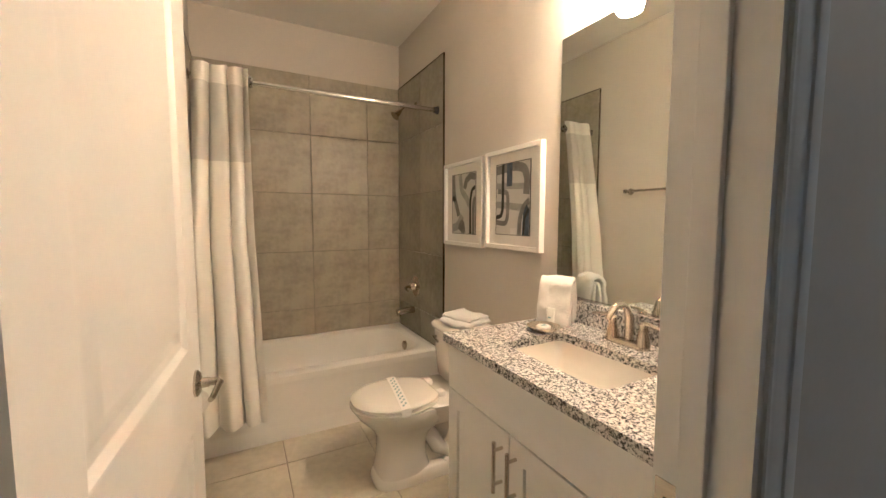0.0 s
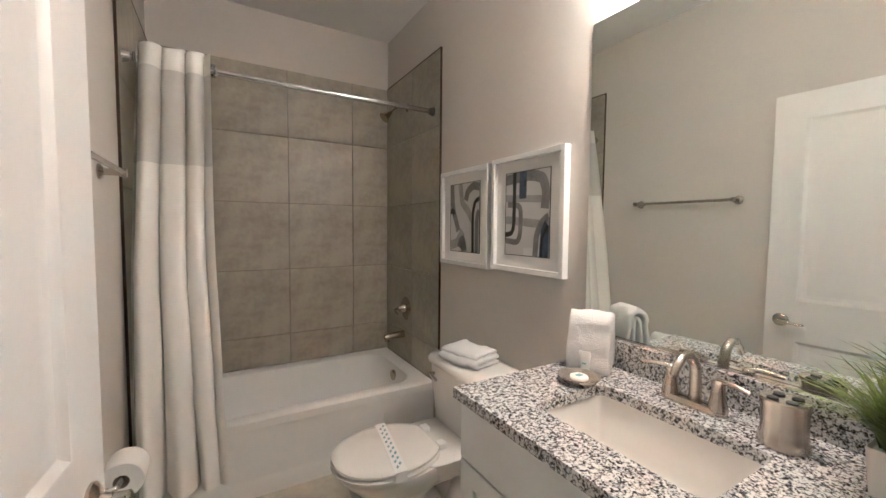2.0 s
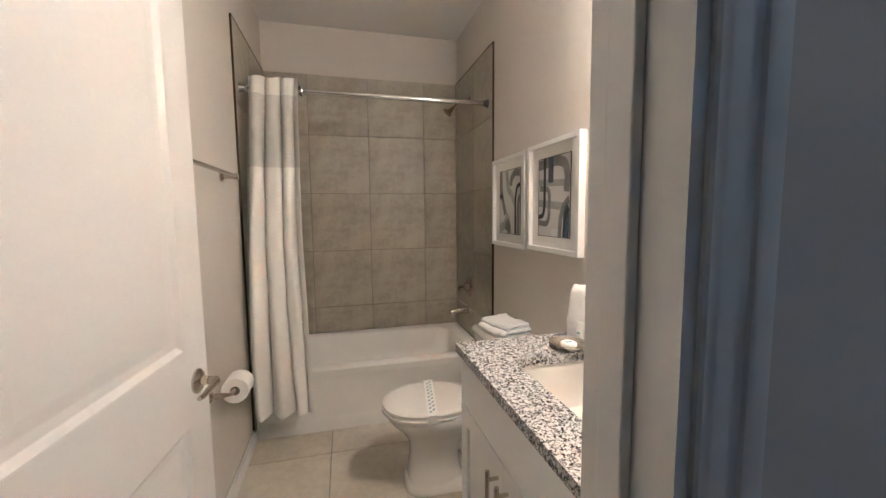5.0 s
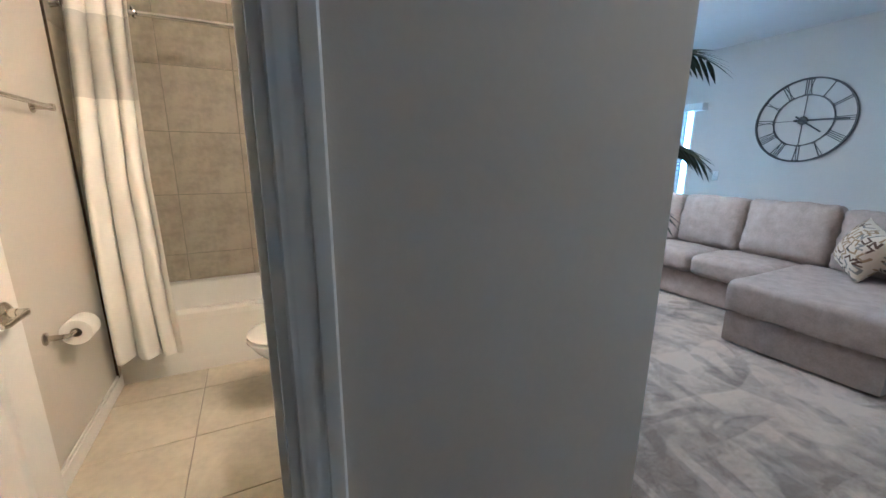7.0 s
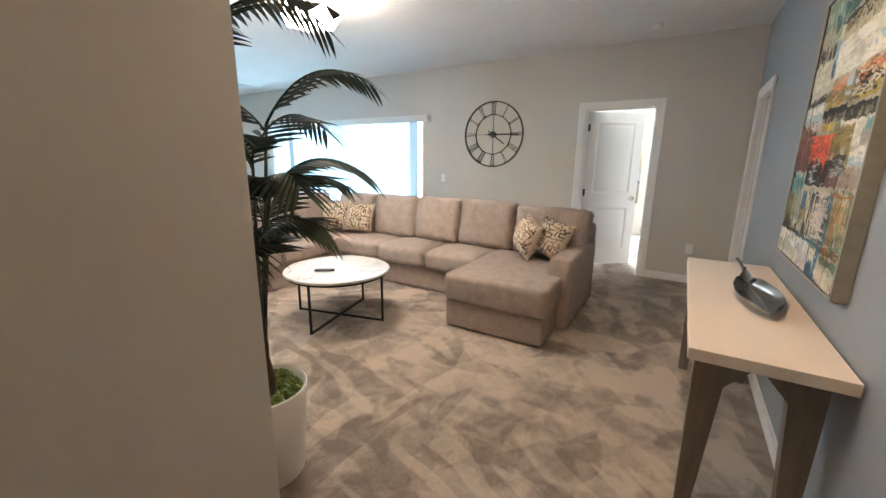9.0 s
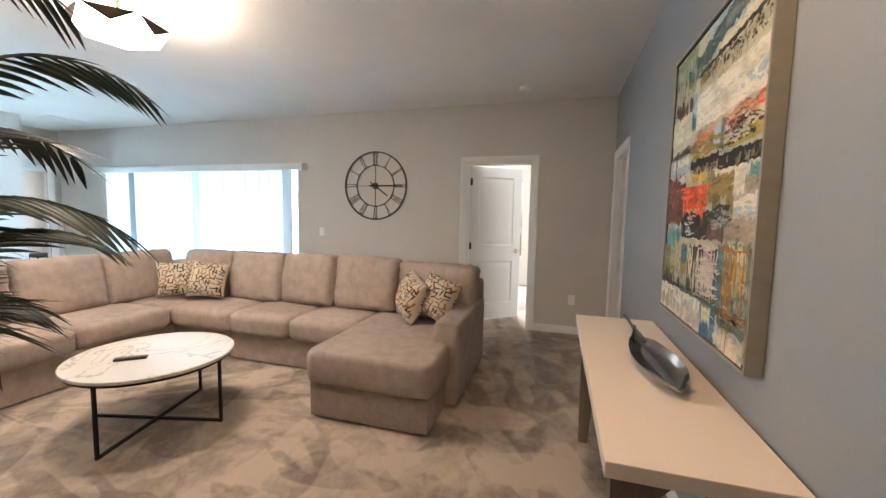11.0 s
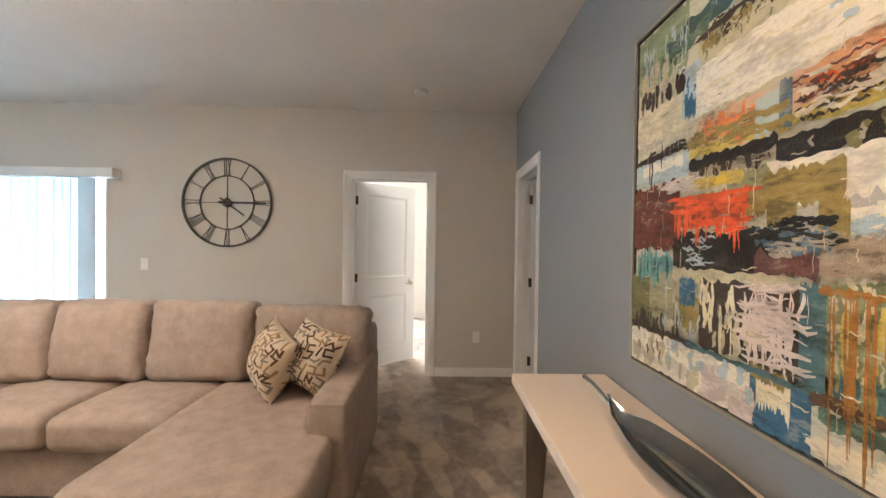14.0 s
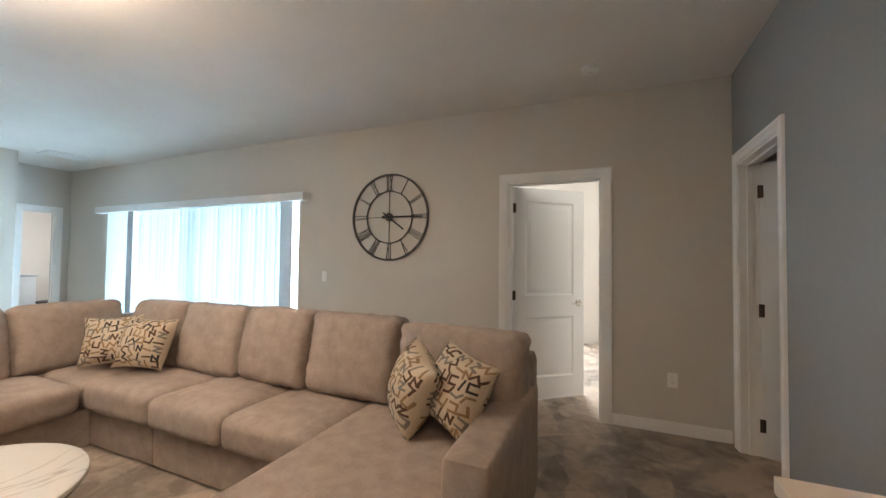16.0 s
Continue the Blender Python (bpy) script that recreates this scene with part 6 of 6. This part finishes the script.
    patch(GREY, 0.62, 0.935, 1.0, 0.965, 0.02, 0.012)
    patch(KHAKI, 0.36, 0.79, 1.0, 0.862, 0.03, 0.008)
    patch(PALE, 0.55, 0.865, 1.0, 0.915, 0.015, 0.010)
    strokes(DARK, 0.42, 0.83, 0.98, 0.885, 70, 0.004, 0.022, False)
    strokes(OLIVE, 0.38, 0.82, 0.98, 0.87, 50, 0.003, 0.02)
    patch(DARK, 0.34, 0.858, 1.0, 0.872, 0.03, 0.006)
    patch(OCHRE, 0.375, 0.828, 0.45, 0.856, 0.0, 0.012)
    patch(OCHRE, 0.50, 0.843, 0.57, 0.862, 0.0, 0.010)
    strokes(DARK, 0.03, 0.80, 0.29, 0.835, 26, 0.010, 0.045)
    patch(CREAM, 0.0, 0.67, 0.30, 0.765, 0.0, 0.01)
    # white block with its blue edge
    patch(LBLUE, 0.285, 0.69, 0.375, 0.82, 0.0, 0.012)
    patch(BLUE, 0.30, 0.688, 0.362, 0.735, 0.0, 0.014)
    strokes(BLUE, 0.30, 0.74, 0.36, 0.80, 8, 0.005, 0.03)
    patch(WHITE, 0.355, 0.672, 1.0, 0.795, 0.012, 0.005)
    strokes(CREAM, 0.38, 0.70, 0.98, 0.80, 30, 0.004, 0.09, False)
    patch(KHAKI, 0.36, 0.655, 0.70, 0.676, 0.0, 0.007)
    strokes(LBLUE, 0.75, 0.70, 1.0, 0.76, 12, 0.008, 0.05, False)
    # orange band
    patch(PEACH, 0.36, 0.60, 1.0, 0.668, 0.006, 0.010)
    patch(YELLOW, 0.33, 0.572, 1.0, 0.607, 0.0, 0.010)
    strokes(ORANGE, 0.40, 0.615, 0.62, 0.665, 30, 0.010, 0.035)
    strokes(PALE, 0.70, 0.615, 0.99, 0.675, 26, 0.007, 0.09, False)
    strokes(("coral", (0.70, 0.34, 0.16)), 0.70, 0.615, 0.99, 0.675, 34, 0.0045, 0.09, False)
    strokes(RED, 0.74, 0.63, 0.98, 0.67, 7, 0.004, 0.07, False)
    strokes(OCHRE, 0.38, 0.58, 0.66, 0.63, 30, 0.005, 0.06, False)
    strokes(RUST, 0.68, 0.60, 0.99, 0.66, 26, 0.003, 0.05, False)
    strokes(DARK, 0.70, 0.575, 1.0, 0.63, 46, 0.003, 0.035, False)
    strokes(PALE, 0.70, 0.58, 1.0, 0.64, 26, 0.004, 0.05, False)
    patch(OCHRE, 0.30, 0.60, 0.40, 0.635, 0.0, 0.012)
    patch(LBLUE, 0.59, 0.575, 0.66, 0.655, 0.0, 0.014)
    patch(("slate_blue", (0.10, 0.17, 0.22)), 0.66, 0.575, 0.695, 0.665, 0.0, 0.008, 8)
    # black band, pale field on the far side
    patch(LBLUE, 0.0, 0.535, 0.33, 0.605, 0.0, 0.008)
    patch(WHITE, 0.05, 0.57, 0.30, 0.60, 0.0, 0.008)
    patch(BLACK, 0.0, 0.605, 0.30, 0.622, 0.006, 0.006)
    strokes(DARK, 0.02, 0.60, 0.28, 0.635, 16, 0.004, 0.08, False)
    strokes(DARK, 0.10, 0.62, 0.22, 0.66, 3, 0.005, 0.10)
    patch(STONE, 0.33, 0.522, 0.66, 0.55, 0.0, 0.006)
    patch(BLACK, 0.33, 0.545, 0.66, 0.572, 0.0, 0.007)
    patch(BLACK, 0.655, 0.513, 1.0, 0.558, 0.0, 0.005)
    strokes(DARK, 0.36, 0.535, 0.64, 0.56, 26, 0.005, 0.03)
    strokes(OLIVE, 0.78, 0.53, 1.0, 0.557, 10, 0.006, 0.02)
    strokes(STONE, 0.74, 0.528, 1.0, 0.55, 12, 0.004, 0.02)
    # middle: pale field, grey washes, brown slope, ochre figure
    patch(WHITE, 0.60, 0.43, 1.0, 0.513, 0.0, 0.006)
    patch(STONE, 0.90, 0.415, 1.0, 0.475, 0.02, 0.012)
    patch(TEAL, 0.93, 0.475, 1.0, 0.512, 0.0, 0.012)
    patch(("pearl", (0.50, 0.47, 0.42)), 0.70, 0.37, 1.0, 0.435, 0.0, 0.012)
    strokes(WHITE, 0.78, 0.385, 1.0, 0.425, 18, 0.006, 0.10, False)
    strokes(LBLUE, 0.78, 0.37, 1.0, 0.40, 16, 0.004, 0.05, False)
    patch(("tan", (0.40, 0.29, 0.19)), 0.74, 0.31, 1.0, 0.37, 0.0, 0.010)
    patch(("dull_green", (0.30, 0.30, 0.16)), 0.50, 0.44, 0.64, 0.515, 0.0, 0.012)
    patch(YELLOW, 0.36, 0.495, 0.56, 0.522, 0.0, 0.008)
    patch(("lemon", (0.75, 0.53, 0.03)), 0.44, 0.50, 0.50, 0.514, 0.0, 0.006)
    patch(OCHRE, 0.62, 0.43, 0.82, 0.498, 0.0, 0.010)
    patch(OCHRE, 0.57, 0.42, 0.63, 0.475, 0.0, 0.012)
    patch(OCHRE, 0.635, 0.395, 0.715, 0.44, 0.0, 0.012)
    patch(OCHRE, 0.765, 0.378, 0.83, 0.44, 0.0, 0.012)
    # rust, dark mass and red grid
    patch(RUST, 0.0, 0.345, 0.29, 0.532, 0.0, 0.012)
    strokes(WINE, 0.0, 0.38, 0.26, 0.52, 30, 0.006, 0.06, False)
    patch(BLACK, 0.26, 0.298, 0.66, 0.392, 0.0, 0.012)
    patch(WINE, 0.60, 0.302, 0.77, 0.345, 0.0, 0.010)
    patch(("slate_blue", (0.10, 0.17, 0.22)), 0.60, 0.355, 0.80, 0.395, -0.01, 0.014)
    strokes(BLACK, 0.56, 0.36, 0.76, 0.41, 24, 0.004, 0.06, False)
    strokes(STONE, 0.62, 0.34, 0.78, 0.38, 14, 0.003, 0.06, False)
    strokes(LBLUE, 0.30, 0.31, 0.44, 0.38, 16, 0.003, 0.06, False)
    patch(("burnt_orange", (0.30, 0.06, 0.015)), 0.27, 0.40, 0.54, 0.475, 0.0, 0.014)
    strokes(RED, 0.22, 0.40, 0.45, 0.487, 30, 0.0045, 0.15, False, 0.006)
    strokes(RED, 0.26, 0.43, 0.58, 0.49, 40, 0.005, 0.07, True, 0.006)
    strokes(RED, 0.42, 0.39, 0.50, 0.46, 16, 0.004, 0.11, False, 0.006)
    strokes(PINK, 0.14, 0.50, 0.30, 0.53, 16, 0.0025, 0.12, False)
    patch(TEAL, 0.03, 0.262, 0.26, 0.325, 0.0, 0.010)
    strokes(TEAL, 0.04, 0.31, 0.26, 0.355, 34, 0.006, 0.07)
    strokes(DTEAL, 0.04, 0.30, 0.25, 0.345, 14, 0.004, 0.05)
    # lower strip of columns
    patch(OLIVE, 0.0, 0.12, 0.14, 0.265, 0.0, 0.008)
    patch(("olive_khaki", (0.38, 0.34, 0.19)), 0.12, 0.16, 0.27, 0.285, 0.0, 0.010)
    patch(KHAKI, 0.26, 0.265, 0.76, 0.30, 0.0, 0.008)
    patch(OCHRE, 0.27, 0.14, 0.40, 0.225, 0.0, 0.012)
    patch(BLUE, 0.30, 0.205, 0.38, 0.275, 0.0, 0.014)
    patch(DARK, 0.40, 0.115, 0.74, 0.278, 0.0, 0.010)
    patch(("sea_blue", (0.07, 0.17, 0.19)), 0.73, 0.115, 0.79, 0.29, 0.0, 0.010)
    strokes(CREAM, 0.40, 0.21, 0.56, 0.285, 15, 0.006, 0.10)
    strokes(KHAKI, 0.42, 0.16, 0.62, 0.23, 9, 0.007, 0.06)
    strokes(DARK, 0.03, 0.13, 0.30, 0.17, 40, 0.006, 0.035)
    strokes(LBLUE, 0.20, 0.15, 0.42, 0.26, 12, 0.004, 0.06)
    patch(("mauve", (0.40, 0.33, 0.29)), 0.60, 0.16, 0.69, 0.255, 0.0, 0.014)
    strokes(PINK, 0.53, 0.13, 0.66, 0.285, 46, 0.0032, 0.10, False, 0.012)
    strokes(PINK, 0.57, 0.20, 0.74, 0.285, 34, 0.0034, 0.10, True, 0.02)
    # amber drips
    patch(("moss", (0.22, 0.24, 0.12)), 0.79, 0.14, 1.0, 0.30, 0.0, 0.008)
    strokes(YELLOW, 0.81, 0.22, 0.98, 0.285, 16, 0.007, 0.06)
    strokes(GREEN, 0.80, 0.16, 1.0, 0.29, 22, 0.007, 0.07)
    strokes(KHAKI, 0.80, 0.15, 1.0, 0.25, 46, 0.004, 0.025)
    patch(("sea_blue", (0.07, 0.17, 0.19)), 0.80, 0.115, 1.0, 0.155, 0.01, 0.014)
    strokes(("slate_blue", (0.10, 0.17, 0.22)), 0.92, 0.15, 1.0, 0.20, 14, 0.007, 0.05)
    strokes(CREAM, 0.79, 0.27, 1.0, 0.31, 16, 0.007, 0.03)
    # foot: pale strip, blue block, mist
    patch(WHITE, 0.0, 0.0, 0.61, 0.105, 0.0, 0.008)
    strokes(KHAKI, 0.02, 0.03, 0.40, 0.11, 22, 0.014, 0.05)
    strokes(PINK, 0.40, 0.02, 0.60, 0.10, 12, 0.02, 0.06)
    strokes(DARK, 0.03, 0.06, 0.22, 0.105, 12, 0.003, 0.03)
    strokes(LBLUE, 0.2, 0.07, 0.6, 0.11, 18, 0.01, 0.03)
    patch(BLUE, 0.60, 0.0, 0.77, 0.105, 0.0, 0.010)
    patch(CREAM, 0.62, 0.045, 0.715, 0.105, 0.0, 0.022)
    patch(OCHRE, 0.60, 0.097, 0.70, 0.125, -0.006, 0.008)
    patch(("mist", (0.55, 0.53, 0.43)), 0.765, 0.0, 1.0, 0.09, 0.0, 0.008)
    patch(("sea_green", (0.10, 0.19, 0.13)), 0.78, 0.065, 1.0, 0.09, 0.0, 0.008)
    strokes(PALE, 0.77, 0.01, 1.0, 0.06, 16, 0.02, 0.03)
    patch(DARK, 0.0, 0.108, 0.40, 0.124, -0.004, 0.006)
    patch(("sea_blue", (0.07, 0.17, 0.19)), 0.34, 0.103, 0.80, 0.115, 0.0, 0.005)
    patch(("umber_band", (0.14, 0.06, 0.025)), 0.76, 0.092, 1.0, 0.116, 0.006, 0.006)
    strokes(OCHRE, 0.80, 0.10, 1.0, 0.115, 12, 0.003, 0.03, False)
    patch(AMBER, 0.775, 0.278, 1.0, 0.291, 0.0, 0.010)
    strokes(AMBER, 0.79, 0.275, 0.99, 0.285, 9, 0.0032, 0.16, True, 0.003)
    strokes(AMBER, 0.80, 0.285, 0.98, 0.29, 6, 0.003, 0.24, True, 0.003)
    for col, vert in ((CREAM, False), (STONE, False), (PALE, True)):
        strokes(col, 0.0, 0.03, 1.0, 0.98, 60, 0.0012, 0.04, vert, 0.006)


OILS = {}


def paint(name, col):
    """Oil paint: streaked, thin in places so that darker and paler coats show through."""
    if name not in OILS:
        pale = 0.26 if max(col) > 0.1 else 0.06
        mixed = [c + (t - c) * pale for c, t in zip(col, (0.74, 0.66, 0.48))]
        deep = [c * (0.74 if min(col) > 0.3 else 0.45) for c in col]
        rich = [min(1, c * 1.12) for c in col]
        OILS[name] = ramp_mat("oil_" + name, 9, [(0.0, deep), (0.34, deep), (0.42, [c * 0.85 for c in col]), (0.5, col), (0.58, rich), (0.70, mixed), (1.0, mixed)], 0.5, detail=9, distort=0.5, bump=0.5, stretch=(0.8, 1, 2.0), second=60)
    return OILS[name]


painting()


def potted_palm():
    ob = thing("potted_palm", pose(1.815, 1.03, 0), "tall artificial areca palm in a white pot with moss", "plant")
    bm = B()
    lathe(bm, 0, 0, [(0.135, 0.0), (0.14, 0.006), (0.175, 0.40), (0.178, 0.425), (0.172, 0.43), (0.164, 0.42), (0.155, 0.38), (0.05, 0.378)], 48)
    part("pot", bm, pot_white, ob)
    rnd = random.Random(7)
    bm = B()
    for _ in range(130):
        a, r = rnd.uniform(0, 2 * math.pi), 0.15 * math.sqrt(rnd.random())
        s = rnd.uniform(0.012, 0.03)
        tmp = bmesh.ops.create_icosphere(bm, subdivisions=2, radius=s, matrix=pose(r * math.cos(a), r * math.sin(a), 0.385 + rnd.uniform(0, 0.02)))
        for v in tmp["verts"]:
            v.co += Vector((noise.noise(v.co * 90), noise.noise(v.co * 90 + Vector((5, 0, 0))), noise.noise(v.co * 90 + Vector((0, 7, 0))))) * s * 0.5
    tagged(part("moss", bm, moss, ob, "green moss covering the soil"), kind="stuff")
    bm = B()
    tube(bm, [(0, 0, 0.36), (0.004, -0.004, 0.46), (-0.004, 0.004, 0.56), (0.0, 0.0, 0.64)], 0.044, 14, 0.032)
    for v in bm.verts:
        v.co += Vector((noise.noise(v.co * 40), noise.noise(v.co * 40 + Vector((3, 0, 0))), 0)) * 0.008
    part("trunk", bm, palm_bark, ob, "brown fibrous trunk")
    fronds = []
    # height of the crown of each stem, which way it leans, and its fronds as (direction, length)
    for top, lean_a, out_r, leaves in ((1.80, 160, 0.07, ((-20, 0.56), (170, 0.50), (80, 0.45))), (1.98, 120, 0.12, ((-5, 0.55), (140, 0.5), (-140, 0.42))), (1.52, -30, 0.10, ((-35, 0.55), (150, 0.45))), (1.40, 30, 0.09, ((10, 0.52), (-150, 0.42), (95, 0.45))), (1.26, -70, 0.11, ((-40, 0.50), (-100, 0.40), (200, 0.42))), (1.12, 20, 0.10, ((-10, 0.46), (60, 0.44), (130, 0.40))), (1.03, -120, 0.11, ((-70, 0.40), (-130, 0.36), (180, 0.38))), (0.98, 80, 0.12, ((-25, 0.42), (35, 0.40), (110, 0.40)))):
        la = radians(lean_a)
        base = Vector((0.02 * math.cos(la), 0.02 * math.sin(la), 0.60))
        tip = Vector((out_r * math.cos(la), out_r * math.sin(la), top))
        bm = B()
        tube(bm, [base, base.lerp(tip, 0.35) + Vector((0, 0, 0.01)), base.lerp(tip, 0.7), tip], 0.0085, 8, 0.006)
        part("stem", bm, palm_stem, ob)
        for k, (d, ln) in enumerate(leaves):
            fronds.append((tip - Vector((0, 0, 0.03 * k)), radians(d + rnd.uniform(-8, 8)), ln * rnd.uniform(0.78, 0.90)))
    for start, a, ln in fronds:
        bm = B()
        out = Vector((math.cos(a), math.sin(a), 0))
        side = Vector((-out.y, out.x, 0))
        rise = rnd.uniform(0.75, 1.05)
        spine = []
        for i in range(17):
            f = i / 16
            spine.append(start + out * ln * (0.50 * f + 0.38 * f * f) + Vector((0, 0, ln * (rise * f - 0.58 * f ** 2.8))))
        tube(bm, spine, 0.0055, 6, 0.0018)
        for i in range(2, 17):
            f = i / 16
            d = (spine[min(16, i + 1)] - spine[i - 1]).normalized()
            upv = side.cross(d).normalized()
            for s in (-1, 1):
                p = spine[i] + d * 0.008 * s
                L = 0.255 * math.sin(math.pi * (0.26 + 0.60 * f)) ** 0.8 * rnd.uniform(0.85, 1.12)
                dirv = (side * s * 0.85 + d * (0.50 + 0.9 * f * f) + upv * 0.20).normalized()
                wv = (d - dirv * d.dot(dirv)).normalized() * 0.0108 * rnd.uniform(0.8, 1.15)
                ridge = dirv.cross(wv).normalized() * 0.004
                prev = None
                for q in range(7):
                    g = q / 6
                    c = p + dirv * L * g - Vector((0, 0, (0.13 + 0.14 * f) * L * g * g))
                    w = wv * (0.30, 0.75, 1.0, 0.95, 0.75, 0.42, 0.03)[q]
                    cur = (bm.verts.new(c - w), bm.verts.new(c + ridge * (1 - g)), bm.verts.new(c + w))
                    if prev:
                        bm.faces.new((prev[0], prev[1], cur[1], cur[0]))
                        bm.faces.new((prev[1], prev[2], cur[2], cur[1]))
                    prev = cur
        for v in bm.verts:
            if v.co.x < -0.40:
                v.co.x = -0.40 - 0.05 * (-0.40 - v.co.x)
        part("frond", bm, palm_leaf, ob, smooth=0)


potted_palm()


def media_console():
    ob = thing("media_console", ID, "espresso wood media console with grey top against the wall", "media console")
    x0, x1, y0, y1 = XC + 0.02, 1.865, 1.44, 2.9
    bm = B()
    box(bm, x0, y0, 0.05, x1, y1, 0.66, 0.004)
    part("body", bm, dark_wood, ob, smooth=20)
    bm = B()
    box(bm, x0, y0 - 0.01, 0.66, x1 + 0.01, y1 + 0.01, 0.685, 0.003)
    part("top", bm, mat("grey_laminate", (0.45, 0.45, 0.45), 0.4, var=0.03), ob, smooth=20)
    bm = B()
    for y in (y0 + 0.03, y1 - 0.08):
        box(bm, x0 + 0.02, y, 0, x1 - 0.03, y + 0.05, 0.05)
    part("feet", bm, dark_wood, ob, smooth=0)
    for k in range(3):
        bm = B()
        a = y0 + 0.01 + k * 0.477
        box(bm, x1, a, 0.07, x1 + 0.016, a + 0.47, 0.645, 0.002)
        d = part("cabinet_door", bm, dark_wood, ob, smooth=20)
        bm = B()
        tube(bm, [(x1 + 0.034, a + 0.44, 0.25), (x1 + 0.034, a + 0.44, 0.37)], 0.005)
        for z in (0.26, 0.36):
            tube(bm, [(x1 + 0.016, a + 0.44, z), (x1 + 0.034, a + 0.44, z)], 0.004, 6)
        part("handle", bm, nickel, d)


media_console()


def far_room():
    cab = thing("storage_cabinet", ID, "plain pale grey cabinet in the far room", "cabinet")
    bm = B()
    box(bm, 5.72, 9.60, 0.06, 6.33, 10.05, 0.93, 0.004)
    part("body", bm, valance_white, cab, smooth=20)
    bm = B()
    box(bm, 5.70, 9.58, 0.93, 6.35, 10.06, 0.955, 0.004)
    part("top", bm, frame_grey, cab, smooth=20)
    bm = B()
    box(bm, 5.75, 9.63, 0.0, 6.30, 10.03, 0.06)
    part("plinth", bm, frame_grey, cab, smooth=0)
    ch = thing("side_chair", pose(6.56, 9.55, 0), "black side chair beside the cabinet", "chair")
    bm = B()
    cushion(bm, -0.19, -0.20, 0.41, 0.19, 0.20, 0.47, 0.03, 0.012, cuts=5, wrinkle=0.001)
    part("seat", bm, rubber, ch)
    bm = B()
    cushion(bm, 0.15, -0.19, 0.58, 0.20, 0.19, 0.86, 0.025, 0.01, axis=0, cuts=5, wrinkle=0.001)
    part("backrest", bm, rubber, ch)
    for y in (-0.15, 0.15):
        bm = B()
        tube(bm, [(0.17, y, 0.44), (0.175, y, 0.62)], 0.011, 8)
        part("upright", bm, black_metal, ch)
        for x in (-0.16, 0.16):
            bm = B()
            tube(bm, [(x * 0.9, y * 0.9, 0.42), (x, y, 0.0)], 0.013, 8, 0.010)
            part("leg", bm, black_metal, ch)


far_room()

# ---- tiles ----


def tile_mesh(w, h, t, material, across):
    """A tile with eased edges, its corner at the origin: across 'x', 'y' or 'z' is the way it faces."""
    bm = B()
    e = 0.0025
    base = [(0, 0), (w, 0), (w, h), (0, h)]
    face = [(e, e), (w - e, e), (w - e, h - e), (e, h - e)]

    def lift(pts, d):
        return [{"x": (d, u, v), "y": (u, d, v), "z": (u, v, d)}[across] for u, v in pts]
    loft(bm, [lift(base, 0), lift(base, t * 0.75), lift(face, t)])
    return mesh_of("tile", bm, material, 0)


def lay(parent, across, at, sign, us, vs, material, thick=0.008, joint=0.004):
    """Tiles between the joint lines us and vs."""
    for u0, u1 in zip(us, us[1:]):
        for v0, v1 in zip(vs, vs[1:]):
            me = tile_mesh(u1 - u0 - joint, v1 - v0 - joint, sign * thick, material, across)
            ob = new("tile", me)
            ob.parent = parent
            u, v = u0 + joint / 2, v0 + joint / 2
            ob.location = {"x": (at, u, v), "y": (u, at, v), "z": (u, v, at)}[across]


lay(bath_floor, "z", -0.006, 1, [XL, 0.205, 0.655, 1.105, XV], [YF1 - 0.06, 0.805, 1.255, 1.705, 2.16, 2.41], floor_tile, 0.006)
ZS = [0.39, 0.60, 1.05, 1.50, 1.945, 2.392]
bm = B()
box(bm, XL, YB - 0.002, 0.39, XV, YB - 0.0002, 2.392)
lay(structure("tile_wall_back", bm, grout, "large grey stone tiles behind the tub", "wall tiles", 0), "y", YB - 0.002, -1, [XL + 0.009, 0.075, 0.525, 0.97, XV - 0.009], ZS, wall_tile)
for nm, x, s in (("tile_wall_valve", XV, -1), ("tile_wall_side", XL, 1)):
    bm = B()
    a, b = sorted((x + s * 0.0002, x + s * 0.002))
    box(bm, a, 2.352, 0.0, b, YB - 0.009, 2.392)
    w = structure(nm, bm, grout, "large grey stone tiles beside the tub", "wall tiles", 0)
    lay(w, "x", x + s * 0.002, s, [2.352, 2.73, YB - 0.012], ZS, wall_tile)
    lay(w, "x", x + s * 0.002, s, [2.352, 2.399], [0.0, 0.2, 0.39], wall_tile)
    bm = B()
    a, b = sorted((x, x + s * 0.0105))
    box(bm, a, 2.346, 0.0, b, 2.352, 2.397)
    box(bm, a, 2.352, 2.392, b, YB - 0.01, 2.397)
    part("edge_trim", bm, bronze, w, "dark metal edge trim", smooth=0)
